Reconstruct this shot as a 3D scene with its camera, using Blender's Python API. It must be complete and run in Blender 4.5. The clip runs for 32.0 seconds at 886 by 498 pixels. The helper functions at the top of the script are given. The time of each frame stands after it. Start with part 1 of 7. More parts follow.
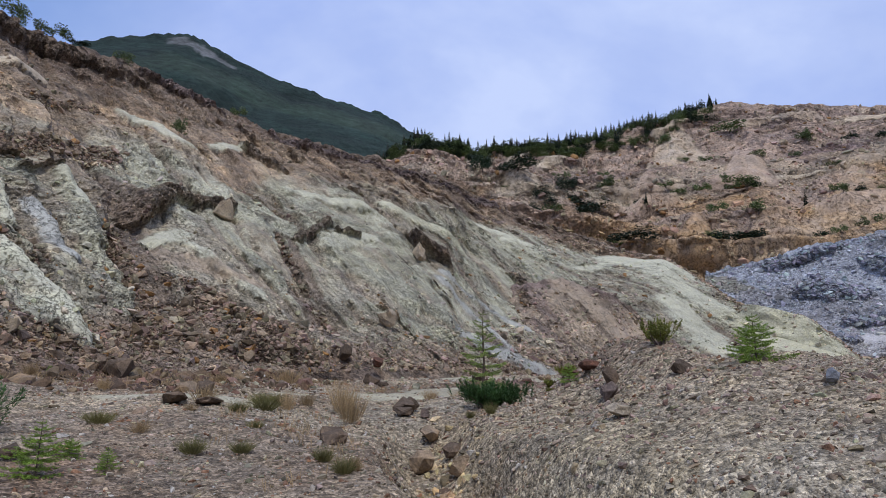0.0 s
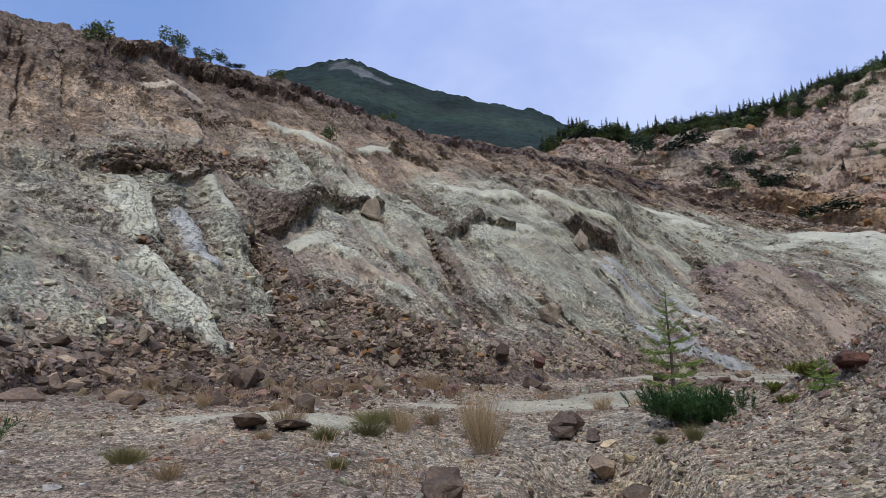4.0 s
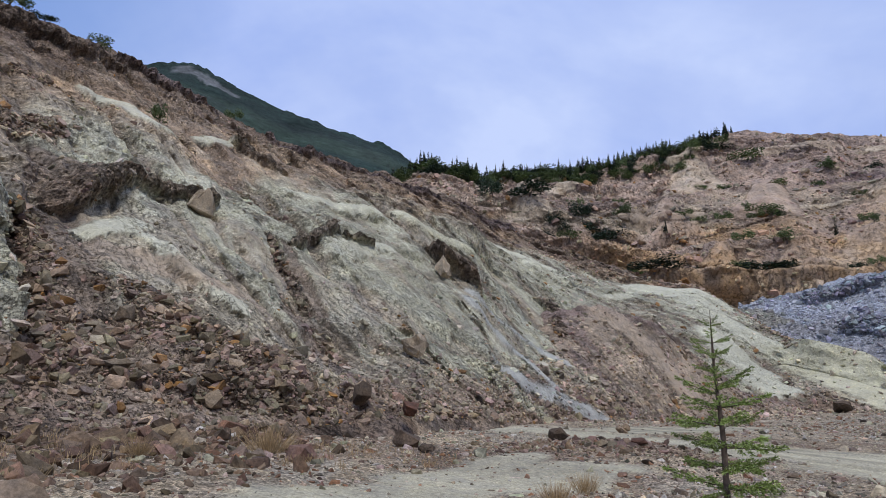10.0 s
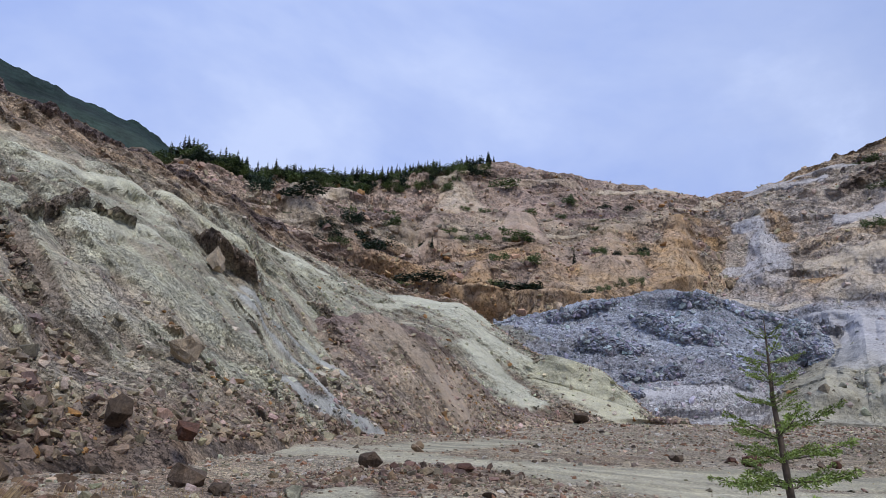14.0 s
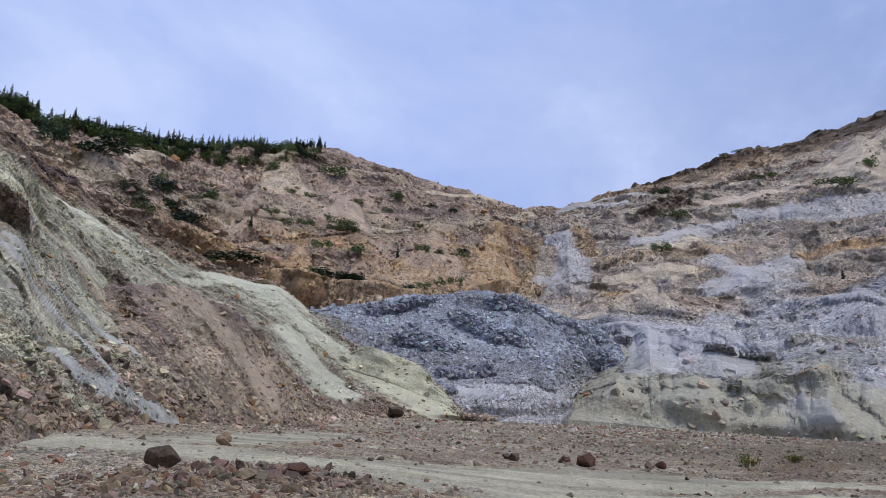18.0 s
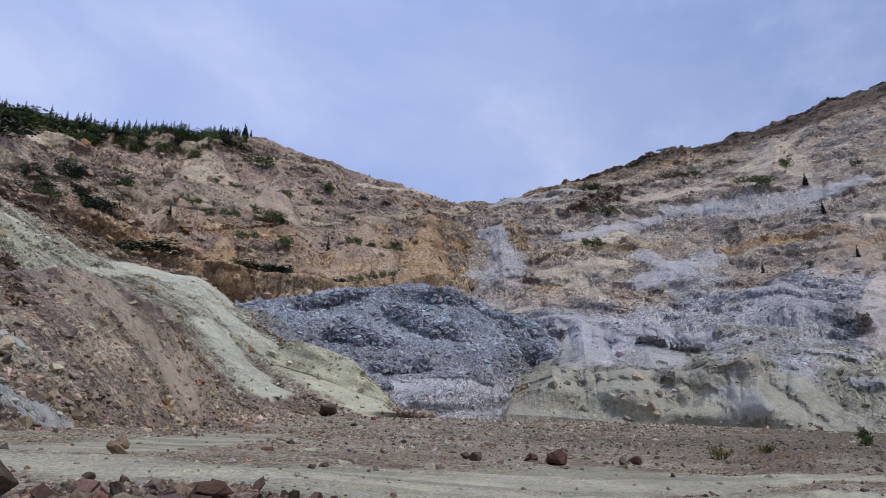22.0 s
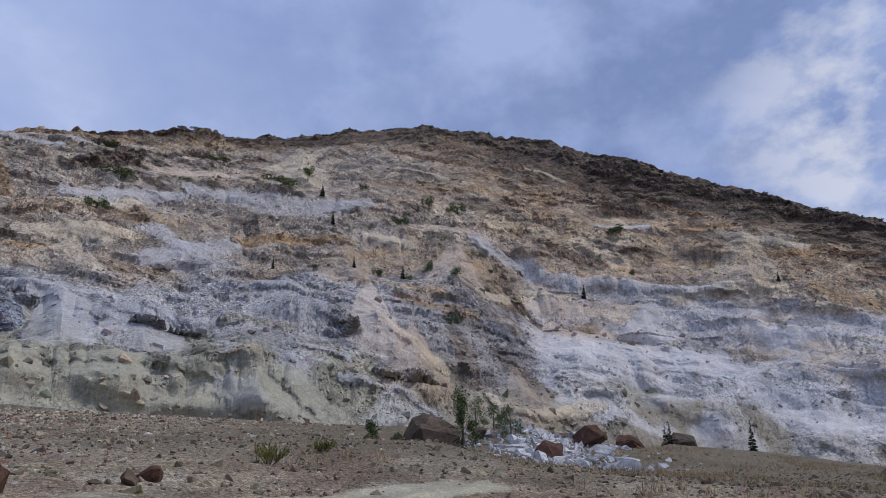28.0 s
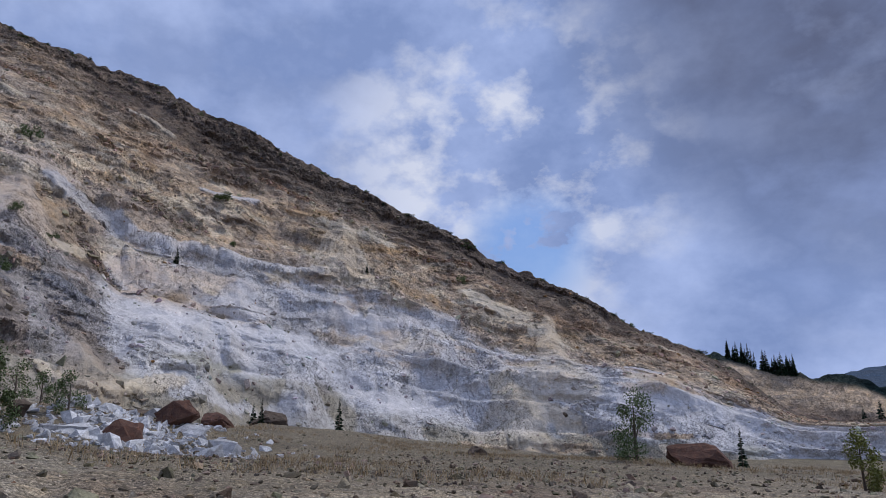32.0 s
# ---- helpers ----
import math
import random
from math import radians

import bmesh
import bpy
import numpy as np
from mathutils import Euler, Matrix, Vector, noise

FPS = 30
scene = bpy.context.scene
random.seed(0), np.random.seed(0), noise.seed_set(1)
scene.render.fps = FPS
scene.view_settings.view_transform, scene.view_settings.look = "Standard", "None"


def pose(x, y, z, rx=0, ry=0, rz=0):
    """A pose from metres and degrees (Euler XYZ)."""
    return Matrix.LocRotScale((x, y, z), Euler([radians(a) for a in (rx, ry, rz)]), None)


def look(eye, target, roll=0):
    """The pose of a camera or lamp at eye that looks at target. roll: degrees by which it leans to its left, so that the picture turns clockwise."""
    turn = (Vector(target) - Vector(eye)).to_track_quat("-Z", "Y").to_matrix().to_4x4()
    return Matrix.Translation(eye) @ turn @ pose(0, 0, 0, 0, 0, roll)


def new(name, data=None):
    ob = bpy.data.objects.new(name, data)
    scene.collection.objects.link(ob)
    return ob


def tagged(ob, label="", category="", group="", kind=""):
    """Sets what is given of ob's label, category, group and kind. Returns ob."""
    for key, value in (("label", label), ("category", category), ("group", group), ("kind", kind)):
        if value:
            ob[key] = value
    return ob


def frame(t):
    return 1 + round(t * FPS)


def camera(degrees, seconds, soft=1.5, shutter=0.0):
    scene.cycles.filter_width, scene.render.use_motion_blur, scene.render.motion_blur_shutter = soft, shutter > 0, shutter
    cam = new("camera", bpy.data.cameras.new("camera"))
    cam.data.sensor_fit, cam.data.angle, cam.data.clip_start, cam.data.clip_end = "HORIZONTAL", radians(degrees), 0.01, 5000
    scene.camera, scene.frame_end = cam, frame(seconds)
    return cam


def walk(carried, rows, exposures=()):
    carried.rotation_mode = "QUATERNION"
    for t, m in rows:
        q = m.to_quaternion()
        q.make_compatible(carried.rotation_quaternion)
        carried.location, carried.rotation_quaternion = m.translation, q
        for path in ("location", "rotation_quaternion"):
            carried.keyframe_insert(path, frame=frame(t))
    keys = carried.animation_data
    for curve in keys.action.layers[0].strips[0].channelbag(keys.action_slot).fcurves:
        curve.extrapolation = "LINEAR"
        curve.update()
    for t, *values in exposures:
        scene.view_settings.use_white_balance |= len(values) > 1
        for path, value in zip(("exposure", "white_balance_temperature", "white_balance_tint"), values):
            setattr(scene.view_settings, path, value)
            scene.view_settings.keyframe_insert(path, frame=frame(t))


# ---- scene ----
SECONDS = 32.0
# seconds, eye x y z, turn to the right, tilt up, lean
PATH = [
    (0, -0.00, 0.00, 0.00, -0.00, 13.36, 0.55),
    (0.5, 0.14, 0.39, -0.11, -6.02, 13.74, 0.84),
    (1, 0.36, 0.87, -0.07, -8.36, 14.15, 0.46),
    (1.5, 0.36, 1.44, 0.01, -7.58, 14.41, 0.88),
    (2, 0.36, 1.87, 0.10, -6.70, 14.53, 1.35),
    (2.5, 0.30, 2.22, 0.21, -8.69, 14.52, 1.02),
    (3, 0.14, 2.59, 0.22, -12.39, 14.00, 0.50),
    (3.5, 0.08, 2.99, 0.26, -14.31, 13.24, -0.04),
    (5.5, -0.26, 4.78, 0.20, -14.51, 13.74, -0.82),
    (6, -0.54, 5.41, 0.34, -9.87, 14.56, -1.75),
    (6.5, -0.86, 5.89, 0.56, -2.10, 15.04, -3.55),
    (7, -1.09, 6.27, 0.76, 5.72, 14.80, -5.20),
    (7.5, -1.32, 6.58, 0.78, 9.59, 14.62, -4.45),
    (8, -1.50, 6.95, 0.74, 11.32, 14.53, -2.98),
    (8.5, -1.66, 7.38, 0.77, 10.85, 14.60, -1.99),
    (9, -1.74, 7.82, 0.77, 5.14, 14.75, -0.26),
    (9.5, -1.82, 8.23, 0.78, 3.11, 15.85, 0.19),
    (10, -1.83, 8.66, 0.87, 0.01, 16.24, 1.28),
    (10.5, -1.93, 9.02, 0.93, -2.70, 16.49, 1.46),
    (11, -2.04, 9.41, 1.06, -2.16, 16.74, 1.38),
    (11.5, -2.15, 9.79, 1.12, -0.92, 16.65, 0.98),
    (12, -2.40, 10.10, 1.17, 4.68, 16.38, 0.41),
    (12.5, -2.59, 10.34, 1.23, 10.60, 16.38, -0.27),
    (13, -2.77, 10.76, 1.26, 14.07, 16.76, -0.92),
    (13.5, -2.89, 11.34, 1.25, 19.13, 16.76, -1.32),
    (14, -2.89, 11.88, 1.28, 21.50, 17.19, 0.22),
    (14.5, -2.85, 12.42, 1.29, 23.58, 17.23, 1.20),
    (16.5, -2.45, 14.34, 1.41, 30.75, 17.12, 2.39),
    (17, -2.37, 14.83, 1.39, 33.94, 17.02, 1.38),
    (17.5, -2.20, 15.27, 1.38, 36.83, 16.90, 0.69),
    (18, -1.96, 15.63, 1.32, 37.90, 16.90, 1.16),
    (18.5, -1.79, 15.99, 1.26, 38.50, 16.94, 1.80),
    (19, -1.58, 16.34, 1.25, 38.81, 16.95, 2.01),
    (19.5, -1.37, 16.69, 1.24, 39.10, 16.97, 2.14),
    (20, -1.06, 17.08, 1.25, 39.11, 16.80, 2.42),
    (20.5, -0.81, 17.55, 1.32, 39.47, 16.70, 1.95),
    (21, -0.58, 18.13, 1.38, 41.31, 16.73, 1.18),
    (21.5, -0.35, 18.65, 1.39, 43.27, 16.72, 0.22),
    (22, -0.15, 19.08, 1.39, 44.33, 16.72, -0.43),
    (22.5, 0.18, 19.45, 1.42, 45.45, 16.58, -0.83),
    (23, 0.48, 19.78, 1.46, 46.34, 16.19, -1.36),
    (23.5, 0.91, 20.17, 1.50, 47.26, 15.94, -0.91),
    (24, 1.50, 20.69, 1.49, 50.19, 15.98, -0.33),
    (24.5, 2.32, 21.41, 1.48, 56.51, 15.71, -0.33),
    (25, 3.27, 22.19, 1.51, 65.19, 15.55, -0.75),
    (25.5, 4.23, 22.85, 1.60, 70.12, 15.52, -0.56),
    (26, 5.10, 23.49, 1.63, 75.38, 15.39, -0.11),
    (26.5, 5.97, 24.07, 1.62, 79.45, 15.62, -0.47),
    (28.5, 9.82, 25.88, 1.54, 90.28, 15.29, -0.83),
    (29, 10.89, 26.03, 1.59, 94.06, 14.93, -0.70),
    (29.5, 11.96, 26.03, 1.61, 97.05, 14.56, -0.88),
    (30, 13.05, 26.05, 1.57, 100.74, 14.12, -0.65),
    (30.5, 14.23, 26.03, 1.51, 106.69, 13.90, -0.19),
    (31, 15.50, 26.01, 1.51, 113.71, 13.55, 0.20),
    (31.5, 16.83, 25.97, 1.55, 119.49, 13.64, 0.08),
    (32, 18.11, 25.90, 1.51, 122.55, 13.46, -0.06),
]
cam = camera(68.10, SECONDS, 0.6)


def aim(x, y, z, yaw, pitch, roll):
    a, p = radians(yaw), radians(pitch)
    ahead = Vector((math.sin(a) * math.cos(p), math.cos(a) * math.cos(p), math.sin(p)))
    eye = Vector((x, y, z))
    return look(eye, eye + ahead, roll)


walk(cam, [(row[0], aim(*row[1:])) for row in PATH], [(0.0, 0.0), (17.0, 0.0), (22.0, -0.14), (26.0, -0.18), (29.0, -0.28), (31.0, -0.14), (32.0, -0.14)])

# ---- world and light ----


def node(tree, kind, **values):
    n = tree.nodes.new("ShaderNode" + kind)
    for key, v in values.items():
        n.inputs[key.replace("_", " ")].default_value = v
    return n


def math_node(tree, kind, a, b):
    n = tree.nodes.new("ShaderNodeMath")
    n.operation = kind
    for k, v in enumerate((a, b)):
        if isinstance(v, (int, float)):
            n.inputs[k].default_value = v
        else:
            tree.links.new(v, n.inputs[k])
    return n.outputs[0]


def spread(tree, socket, low, high, to_low, to_high):
    n = tree.nodes.new("ShaderNodeMapRange")
    for k, v in enumerate((low, high, to_low, to_high)):
        n.inputs[k + 1].default_value = v
    tree.links.new(socket, n.inputs[0])
    return n.outputs[0]


SUN_ELEVATION, SUN_BEARING = radians(56), radians(170)
world = bpy.data.worlds.new("sky")
scene.world = world
world.use_nodes = True


def sky_nodes(tree):
    n, l = tree.nodes, tree.links
    n.clear()
    out, bg = n.new("ShaderNodeOutputWorld"), n.new("ShaderNodeBackground")
    air = n.new("ShaderNodeTexSky")
    air.sky_type, air.sun_disc = "NISHITA", False
    air.sun_elevation, air.sun_rotation = SUN_ELEVATION, SUN_BEARING
    co, sep = n.new("ShaderNodeTexCoord"), n.new("ShaderNodeSeparateXYZ")
    l.new(co.outputs["Generated"], sep.inputs[0])
    up = n.new("ShaderNodeMath")
    up.operation, up.inputs[1].default_value = "ADD", 0.28
    l.new(sep.outputs[2], up.inputs[0])
    flat = n.new("ShaderNodeCombineXYZ")
    for k in (0, 1):
        d = n.new("ShaderNodeMath")
        d.operation = "DIVIDE"
        l.new(sep.outputs[k], d.inputs[0])
        l.new(up.outputs[0], d.inputs[1])
        l.new(d.outputs[0], flat.inputs[k])
    def fixed(kind, p, q):
        return math_node(tree, kind, p, q)

    def toward(bearing, rise):
        """How near a direction is to a given one: the cosine between them."""
        d = n.new("ShaderNodeVectorMath")
        d.operation = "DOT_PRODUCT"
        b, e = radians(bearing), radians(rise)
        d.inputs[1].default_value = (math.sin(b) * math.cos(e), math.cos(b) * math.cos(e), math.sin(e))
        l.new(co.outputs["Generated"], d.inputs[0])
        return d.outputs["Value"]

    def blend(share, p, q):
        m = n.new("ShaderNodeMix")
        m.data_type = "RGBA"
        for k, v in ((0, share), (6, p), (7, q)):
            if isinstance(v, (int, float, tuple)):
                m.inputs[k].default_value = v
            else:
                l.new(v, m.inputs[k])
        return m.outputs[2]

    clouds = []
    tall = n.new("ShaderNodeVectorMath")
    tall.operation = "MULTIPLY"
    tall.inputs[1].default_value = (1.0, 1.0, 1.5)
    l.new(co.outputs["Generated"], tall.inputs[0])
    for source, scale, detail, twist in ((flat, 1.0, 6, 0.3), (tall, 6.5, 11, 0.0), (tall, 3.4, 10, 0.0)):
        c = n.new("ShaderNodeTexNoise")
        c.inputs["Scale"].default_value, c.inputs["Detail"].default_value = scale, detail
        c.inputs["Roughness"].default_value, c.inputs["Distortion"].default_value = 0.58, twist
        l.new(source.outputs[0], c.inputs["Vector"])
        clouds.append(c.outputs[0])
    air_strength = n.new("ShaderNodeVectorMath")
    air_strength.operation = "SCALE"
    air_strength.inputs["Scale"].default_value = 0.11
    l.new(air.outputs[0], air_strength.inputs[0])
    # a thin bright veil in the west, heavy broken cloud in the east
    east = spread(tree, fixed("ADD", toward(125, 12), spread(tree, clouds[2], 0.3, 0.7, -0.3, 0.3)), 0.1, 0.75, 0, 1)
    puffs = spread(tree, clouds[1], 0.46, 0.66, 0, 0.4)
    veil = blend(spread(tree, clouds[0], 0.42, 0.6, 0, 1), (0.38, 0.50, 0.90, 1), (0.565, 0.675, 1.0, 1))
    veil = blend(puffs, veil, (0.43, 0.54, 0.9, 1))
    heavy = blend(spread(tree, clouds[2], 0.4, 0.6, 0, 1), (0.23, 0.32, 0.6, 1), (0.41, 0.52, 0.86, 1))
    heavy = blend(fixed("MULTIPLY", spread(tree, clouds[1], 0.47, 0.6, 0, 0.9), spread(tree, toward(128, 20), 0.955, 0.995, 0.06, 1)), heavy, (0.76, 0.8, 0.94, 1))
    storm = fixed("MULTIPLY", spread(tree, toward(161, 32), 0.91, 0.975, 0, 1), spread(tree, clouds[1], 0.3, 0.6, 1, 0.7))
    heavy = blend(storm, heavy, (0.12, 0.145, 0.25, 1))
    sky = blend(east, veil, heavy)
    gap = fixed("MULTIPLY", spread(tree, clouds[1], 0.46, 0.5, 0, 1), spread(tree, toward(130, 13), 0.994, 0.999, 0, 0.9))
    gap = fixed("MAXIMUM", gap, spread(tree, toward(-46, 32), 0.93, 0.995, 0, 0.75))
    sky = blend(gap, sky, blend(0.55, air_strength.outputs[0], (0.13, 0.33, 0.9, 1)))
    l.new(sky, bg.inputs[0])
    bg.inputs[1].default_value = 1.0
    l.new(bg.outputs[0], out.inputs[0])


sky_nodes(world.node_tree)
sun = new("sun", bpy.data.lights.new("sun", "SUN"))
sun.data.energy, sun.data.angle, sun.data.color = 2.2, radians(14), (1.0, 0.965, 0.93)
sun.matrix_basis = look(
    (200 * math.sin(SUN_BEARING) * math.cos(SUN_ELEVATION), 200 * math.cos(SUN_BEARING) * math.cos(SUN_ELEVATION), 200 * math.sin(SUN_ELEVATION)),
    (0, 0, 0),
)

# ---- number tools ----


def hashed(ix, iy, iz, seed):
    h = (ix.astype(np.int64) * 374761393 + iy.astype(np.int64) * 668265263 + iz.astype(np.int64) * 2147483647 + seed * 1274126177) & 0xFFFFFFFF
    h = ((h ^ (h >> 13)) * 1274126177) & 0xFFFFFFFF
    h = ((h ^ (h >> 16)) * 2246822519) & 0xFFFFFFFF
    return ((h ^ (h >> 15)) & 0xFFFF) / 65535.0


def lattice(x, y, z, seed=0):
    """Smooth noise from 0 to 1."""
    fx, fy, fz = np.floor(x), np.floor(y), np.floor(z)
    ax, ay, az = x - fx, y - fy, z - fz
    ax, ay, az = (v * v * v * (v * (v * 6 - 15) + 10) for v in (ax, ay, az))
    total = 0
    for i in (0, 1):
        for j in (0, 1):
            for k in (0, 1):
                w = (ax if i else 1 - ax) * (ay if j else 1 - ay) * (az if k else 1 - az)
                total = total + w * hashed(fx + i, fy + j, fz + k, seed)
    return total


def fbm(x, y, z, octaves=4, seed=0, rough=0.5):
    total, amp, norm = 0, 1.0, 0.0
    for o in range(octaves):
        total = total + amp * (lattice(x, y, z, seed + o * 17) - 0.5)
        norm += amp
        amp *= rough
        x, y, z = x * 2.03 + 7.1, y * 2.03 + 3.7, z * 2.03 + 1.9
    return total / norm * 2


def ridged(x, y, z, octaves=4, seed=0, rough=0.5):
    total, amp, norm = 0, 1.0, 0.0
    for o in range(octaves):
        total = total + amp * (1 - np.abs(2 * lattice(x, y, z, seed + o * 31) - 1))
        norm += amp
        amp *= rough
        x, y, z = x * 2.07 + 5.3, y * 2.07 + 8.1, z * 2.07 + 2.2
    return total / norm


def step(a, b, x):
    v = np.clip((x - a) / (b - a), 0, 1)
    return v * v * (3 - 2 * v)


# ---- materials ----


def rock_material(name, clast=2.0, grain=1.0, contrast=1.0, bump=0.8, distance=0.12, clasts=1.0, cracks=0.0, run_length=10.0, specks=0.0, facets=0.0):
    """Crumbling rock and scree. The colour comes from the zones of the mesh, broken up by stains, grain and loose clasts.
    clast: stones to the metre."""
    m = bpy.data.materials.new(name)
    m.use_nodes = True
    t = m.node_tree
    l, b = t.links, t.nodes["Principled BSDF"]
    zone = t.nodes.new("ShaderNodeAttribute")
    zone.attribute_name = "zone"
    co = t.nodes.new("ShaderNodeTexCoord").outputs["Object"]
    stain = node(t, "TexNoise", Scale=grain * 0.12, Detail=6.0, Roughness=0.62)
    mottle = node(t, "TexNoise", Scale=grain * 1.1, Detail=8.0, Roughness=0.68)
    fine = node(t, "TexNoise", Scale=grain * 7.0, Detail=5.0, Roughness=0.7)
    warp = node(t, "TexNoise", Scale=clast * 0.7, Detail=3.0)
    for n in (stain, mottle, fine, warp):
        l.new(co, n.inputs["Vector"])
    moved = t.nodes.new("ShaderNodeVectorMath")
    moved.operation = "MULTIPLY_ADD"
    l.new(warp.outputs["Color"], moved.inputs[0])
    moved.inputs[1].default_value = (0.6 / clast,) * 3
    l.new(co, moved.inputs[2])
    stones = node(t, "TexVoronoi", Scale=clast)
    small = node(t, "TexVoronoi", Scale=clast * 3.1)
    for n in (stones, small):
        l.new(moved.outputs[0], n.inputs["Vector"])
    fall = t.nodes.new("ShaderNodeAttribute")
    fall.attribute_name = "fall"
    run = t.nodes.new("ShaderNodeVectorMath")
    run.operation = "MULTIPLY"
    run.inputs[1].default_value = (grain * 1.6, grain * 1.6 / run_length, grain * 1.6 / run_length)
    l.new(fall.outputs["Vector"], run.inputs[0])
    streak = node(t, "TexNoise", Scale=1.0, Detail=5.0, Roughness=0.65)
    l.new(run.outputs[0], streak.inputs["Vector"])
    bed = t.nodes.new("ShaderNodeVectorMath")
    bed.operation = "MULTIPLY"
    bed.inputs[1].default_value = (grain * 0.12, grain * 0.12, grain * 1.5)
    l.new(moved.outputs[0], bed.inputs[0])
    strata = node(t, "TexNoise", Scale=1.0, Detail=7.0, Roughness=0.6)
    l.new(bed.outputs[0], strata.inputs["Vector"])
    tone = spread(t, stain.outputs[0], 0.3, 0.7, 1 - 0.16 * contrast, 1 + 0.18 * contrast)
    tone = math_node(t, "MULTIPLY", tone, spread(t, mottle.outputs[0], 0.3, 0.7, 1 - 0.3 * contrast, 1 + 0.25 * contrast))
    tone = math_node(t, "MULTIPLY", tone, spread(t, streak.outputs[0], 0.3, 0.62, 1 - 0.2 * contrast, 1 + 0.12 * contrast))
    tone = math_node(t, "MULTIPLY", tone, spread(t, fine.outputs[0], 0.34, 0.66, 1 - 0.4 * contrast, 1 + 0.4 * contrast))
    tone = math_node(t, "MULTIPLY", tone, spread(t, strata.outputs[0], 0.32, 0.6, 1 - 0.18 * contrast, 1 + 0.1 * contrast))
    for n, amount in ((stones, 0.35), (small, 0.4)):
        sep = t.nodes.new("ShaderNodeSeparateColor")
        l.new(n.outputs["Color"], sep.inputs[0])
        mark = math_node(t, "MULTIPLY", spread(t, sep.outputs[0], 0, 1, -amount * clasts, amount * clasts), zone.outputs["Alpha"])
        tone = math_node(t, "MULTIPLY", tone, math_node(t, "ADD", mark, 1.0))
    # weathered smooth faces carry less grain than broken ground
    if specks:
        for size, low, high in ((2.3, 0.16, 0.93), (5.5, 0.24, 0.9)):
            chip = node(t, "TexVoronoi", Scale=clast * size)
            l.new(moved.outputs[0], chip.inputs["Vector"])
            sep = t.nodes.new("ShaderNodeSeparateColor")
            l.new(chip.outputs["Color"], sep.inputs[0])
            core = spread(t, chip.outputs["Distance"], 0.28, 0.4, 1, 0)
            deep = math_node(t, "MULTIPLY", math_node(t, "MULTIPLY", core, math_node(t, "LESS_THAN", sep.outputs[1], low)), spread(t, mottle.outputs[0], 0.35, 0.6, 0.3, 1))
            pale = math_node(t, "MULTIPLY", core, math_node(t, "GREATER_THAN", sep.outputs[1], high))
            tone = math_node(t, "MULTIPLY", tone, spread(t, deep, 0, 1, 1, 1 - 0.62 * specks))
            tone = math_node(t, "MULTIPLY", tone, spread(t, pale, 0, 1, 1, 1 + 0.5 * specks))
    rough = spread(t, zone.outputs["Alpha"], 0.0, 0.34, 0.42, 1.0)
    tone = math_node(t, "ADD", math_node(t, "MULTIPLY", math_node(t, "SUBTRACT", tone, 1.0), rough), 1.0)
    fissure = None
    if cracks:
        # fissures that run down the slope, their inner shade darkened into the colour
        bent = t.nodes.new("ShaderNodeVectorMath")
        bent.operation = "MULTIPLY"
        bent.inputs[1].default_value = (cracks, cracks * 0.3, cracks * 0.3)
        l.new(fall.outputs["Vector"], bent.inputs[0])
        sway = t.nodes.new("ShaderNodeVectorMath")
        sway.operation = "MULTIPLY_ADD"
        sway.inputs[1].default_value = (1.1, 1.1, 1.1)
        l.new(mottle.outputs["Color"], sway.inputs[0])
        l.new(bent.outputs[0], sway.inputs[2])
        cell = t.nodes.new("ShaderNodeTexVoronoi")
        cell.feature = "DISTANCE_TO_EDGE"
        l.new(sway.outputs[0], cell.inputs["Vector"])
        line = spread(t, cell.outputs["Distance"], 0.0, 0.045, 1, 0)
        fissure = math_node(t, "MULTIPLY", line, spread(t, stain.outputs[0], 0.44, 0.56, 0, 1))
        tone = math_node(t, "MULTIPLY", tone, spread(t, fissure, 0, 1, 1, 0.35))
    scale = t.nodes.new("ShaderNodeVectorMath")
    scale.operation = "SCALE"
    l.new(zone.outputs["Color"], scale.inputs[0])
    l.new(tone, scale.inputs["Scale"])
    hue = t.nodes.new("ShaderNodeHueSaturation")
    hue.inputs["Hue"].default_value = 0.5
    l.new(spread(t, mottle.outputs[0], 0.25, 0.75, 0.75, 1.2), hue.inputs["Saturation"])
    l.new(scale.outputs[0], hue.inputs["Color"])
    l.new(hue.outputs[0], b.inputs["Base Color"])
    b.inputs["Roughness"].default_value = 0.95
    b.inputs["Specular IOR Level"].default_value = 0.15
    high = math_node(t, "MULTIPLY", spread(t, stones.outputs["Distance"], 0, 0.6, 1, 0), 0.8 * clasts)
    high = math_node(t, "ADD", high, math_node(t, "MULTIPLY", spread(t, small.outputs["Distance"], 0, 0.6, 1, 0), 0.35 * clasts))
    high = math_node(t, "MULTIPLY", high, zone.outputs["Alpha"])
    high = math_node(t, "ADD", high, math_node(t, "MULTIPLY", streak.outputs[0], 1.2))
    high = math_node(t, "ADD", high, math_node(t, "MULTIPLY", strata.outputs[0], 0.8))
    high = math_node(t, "ADD", high, mottle.outputs[0])
    high = math_node(t, "ADD", high, math_node(t, "MULTIPLY", fine.outputs[0], 0.6))
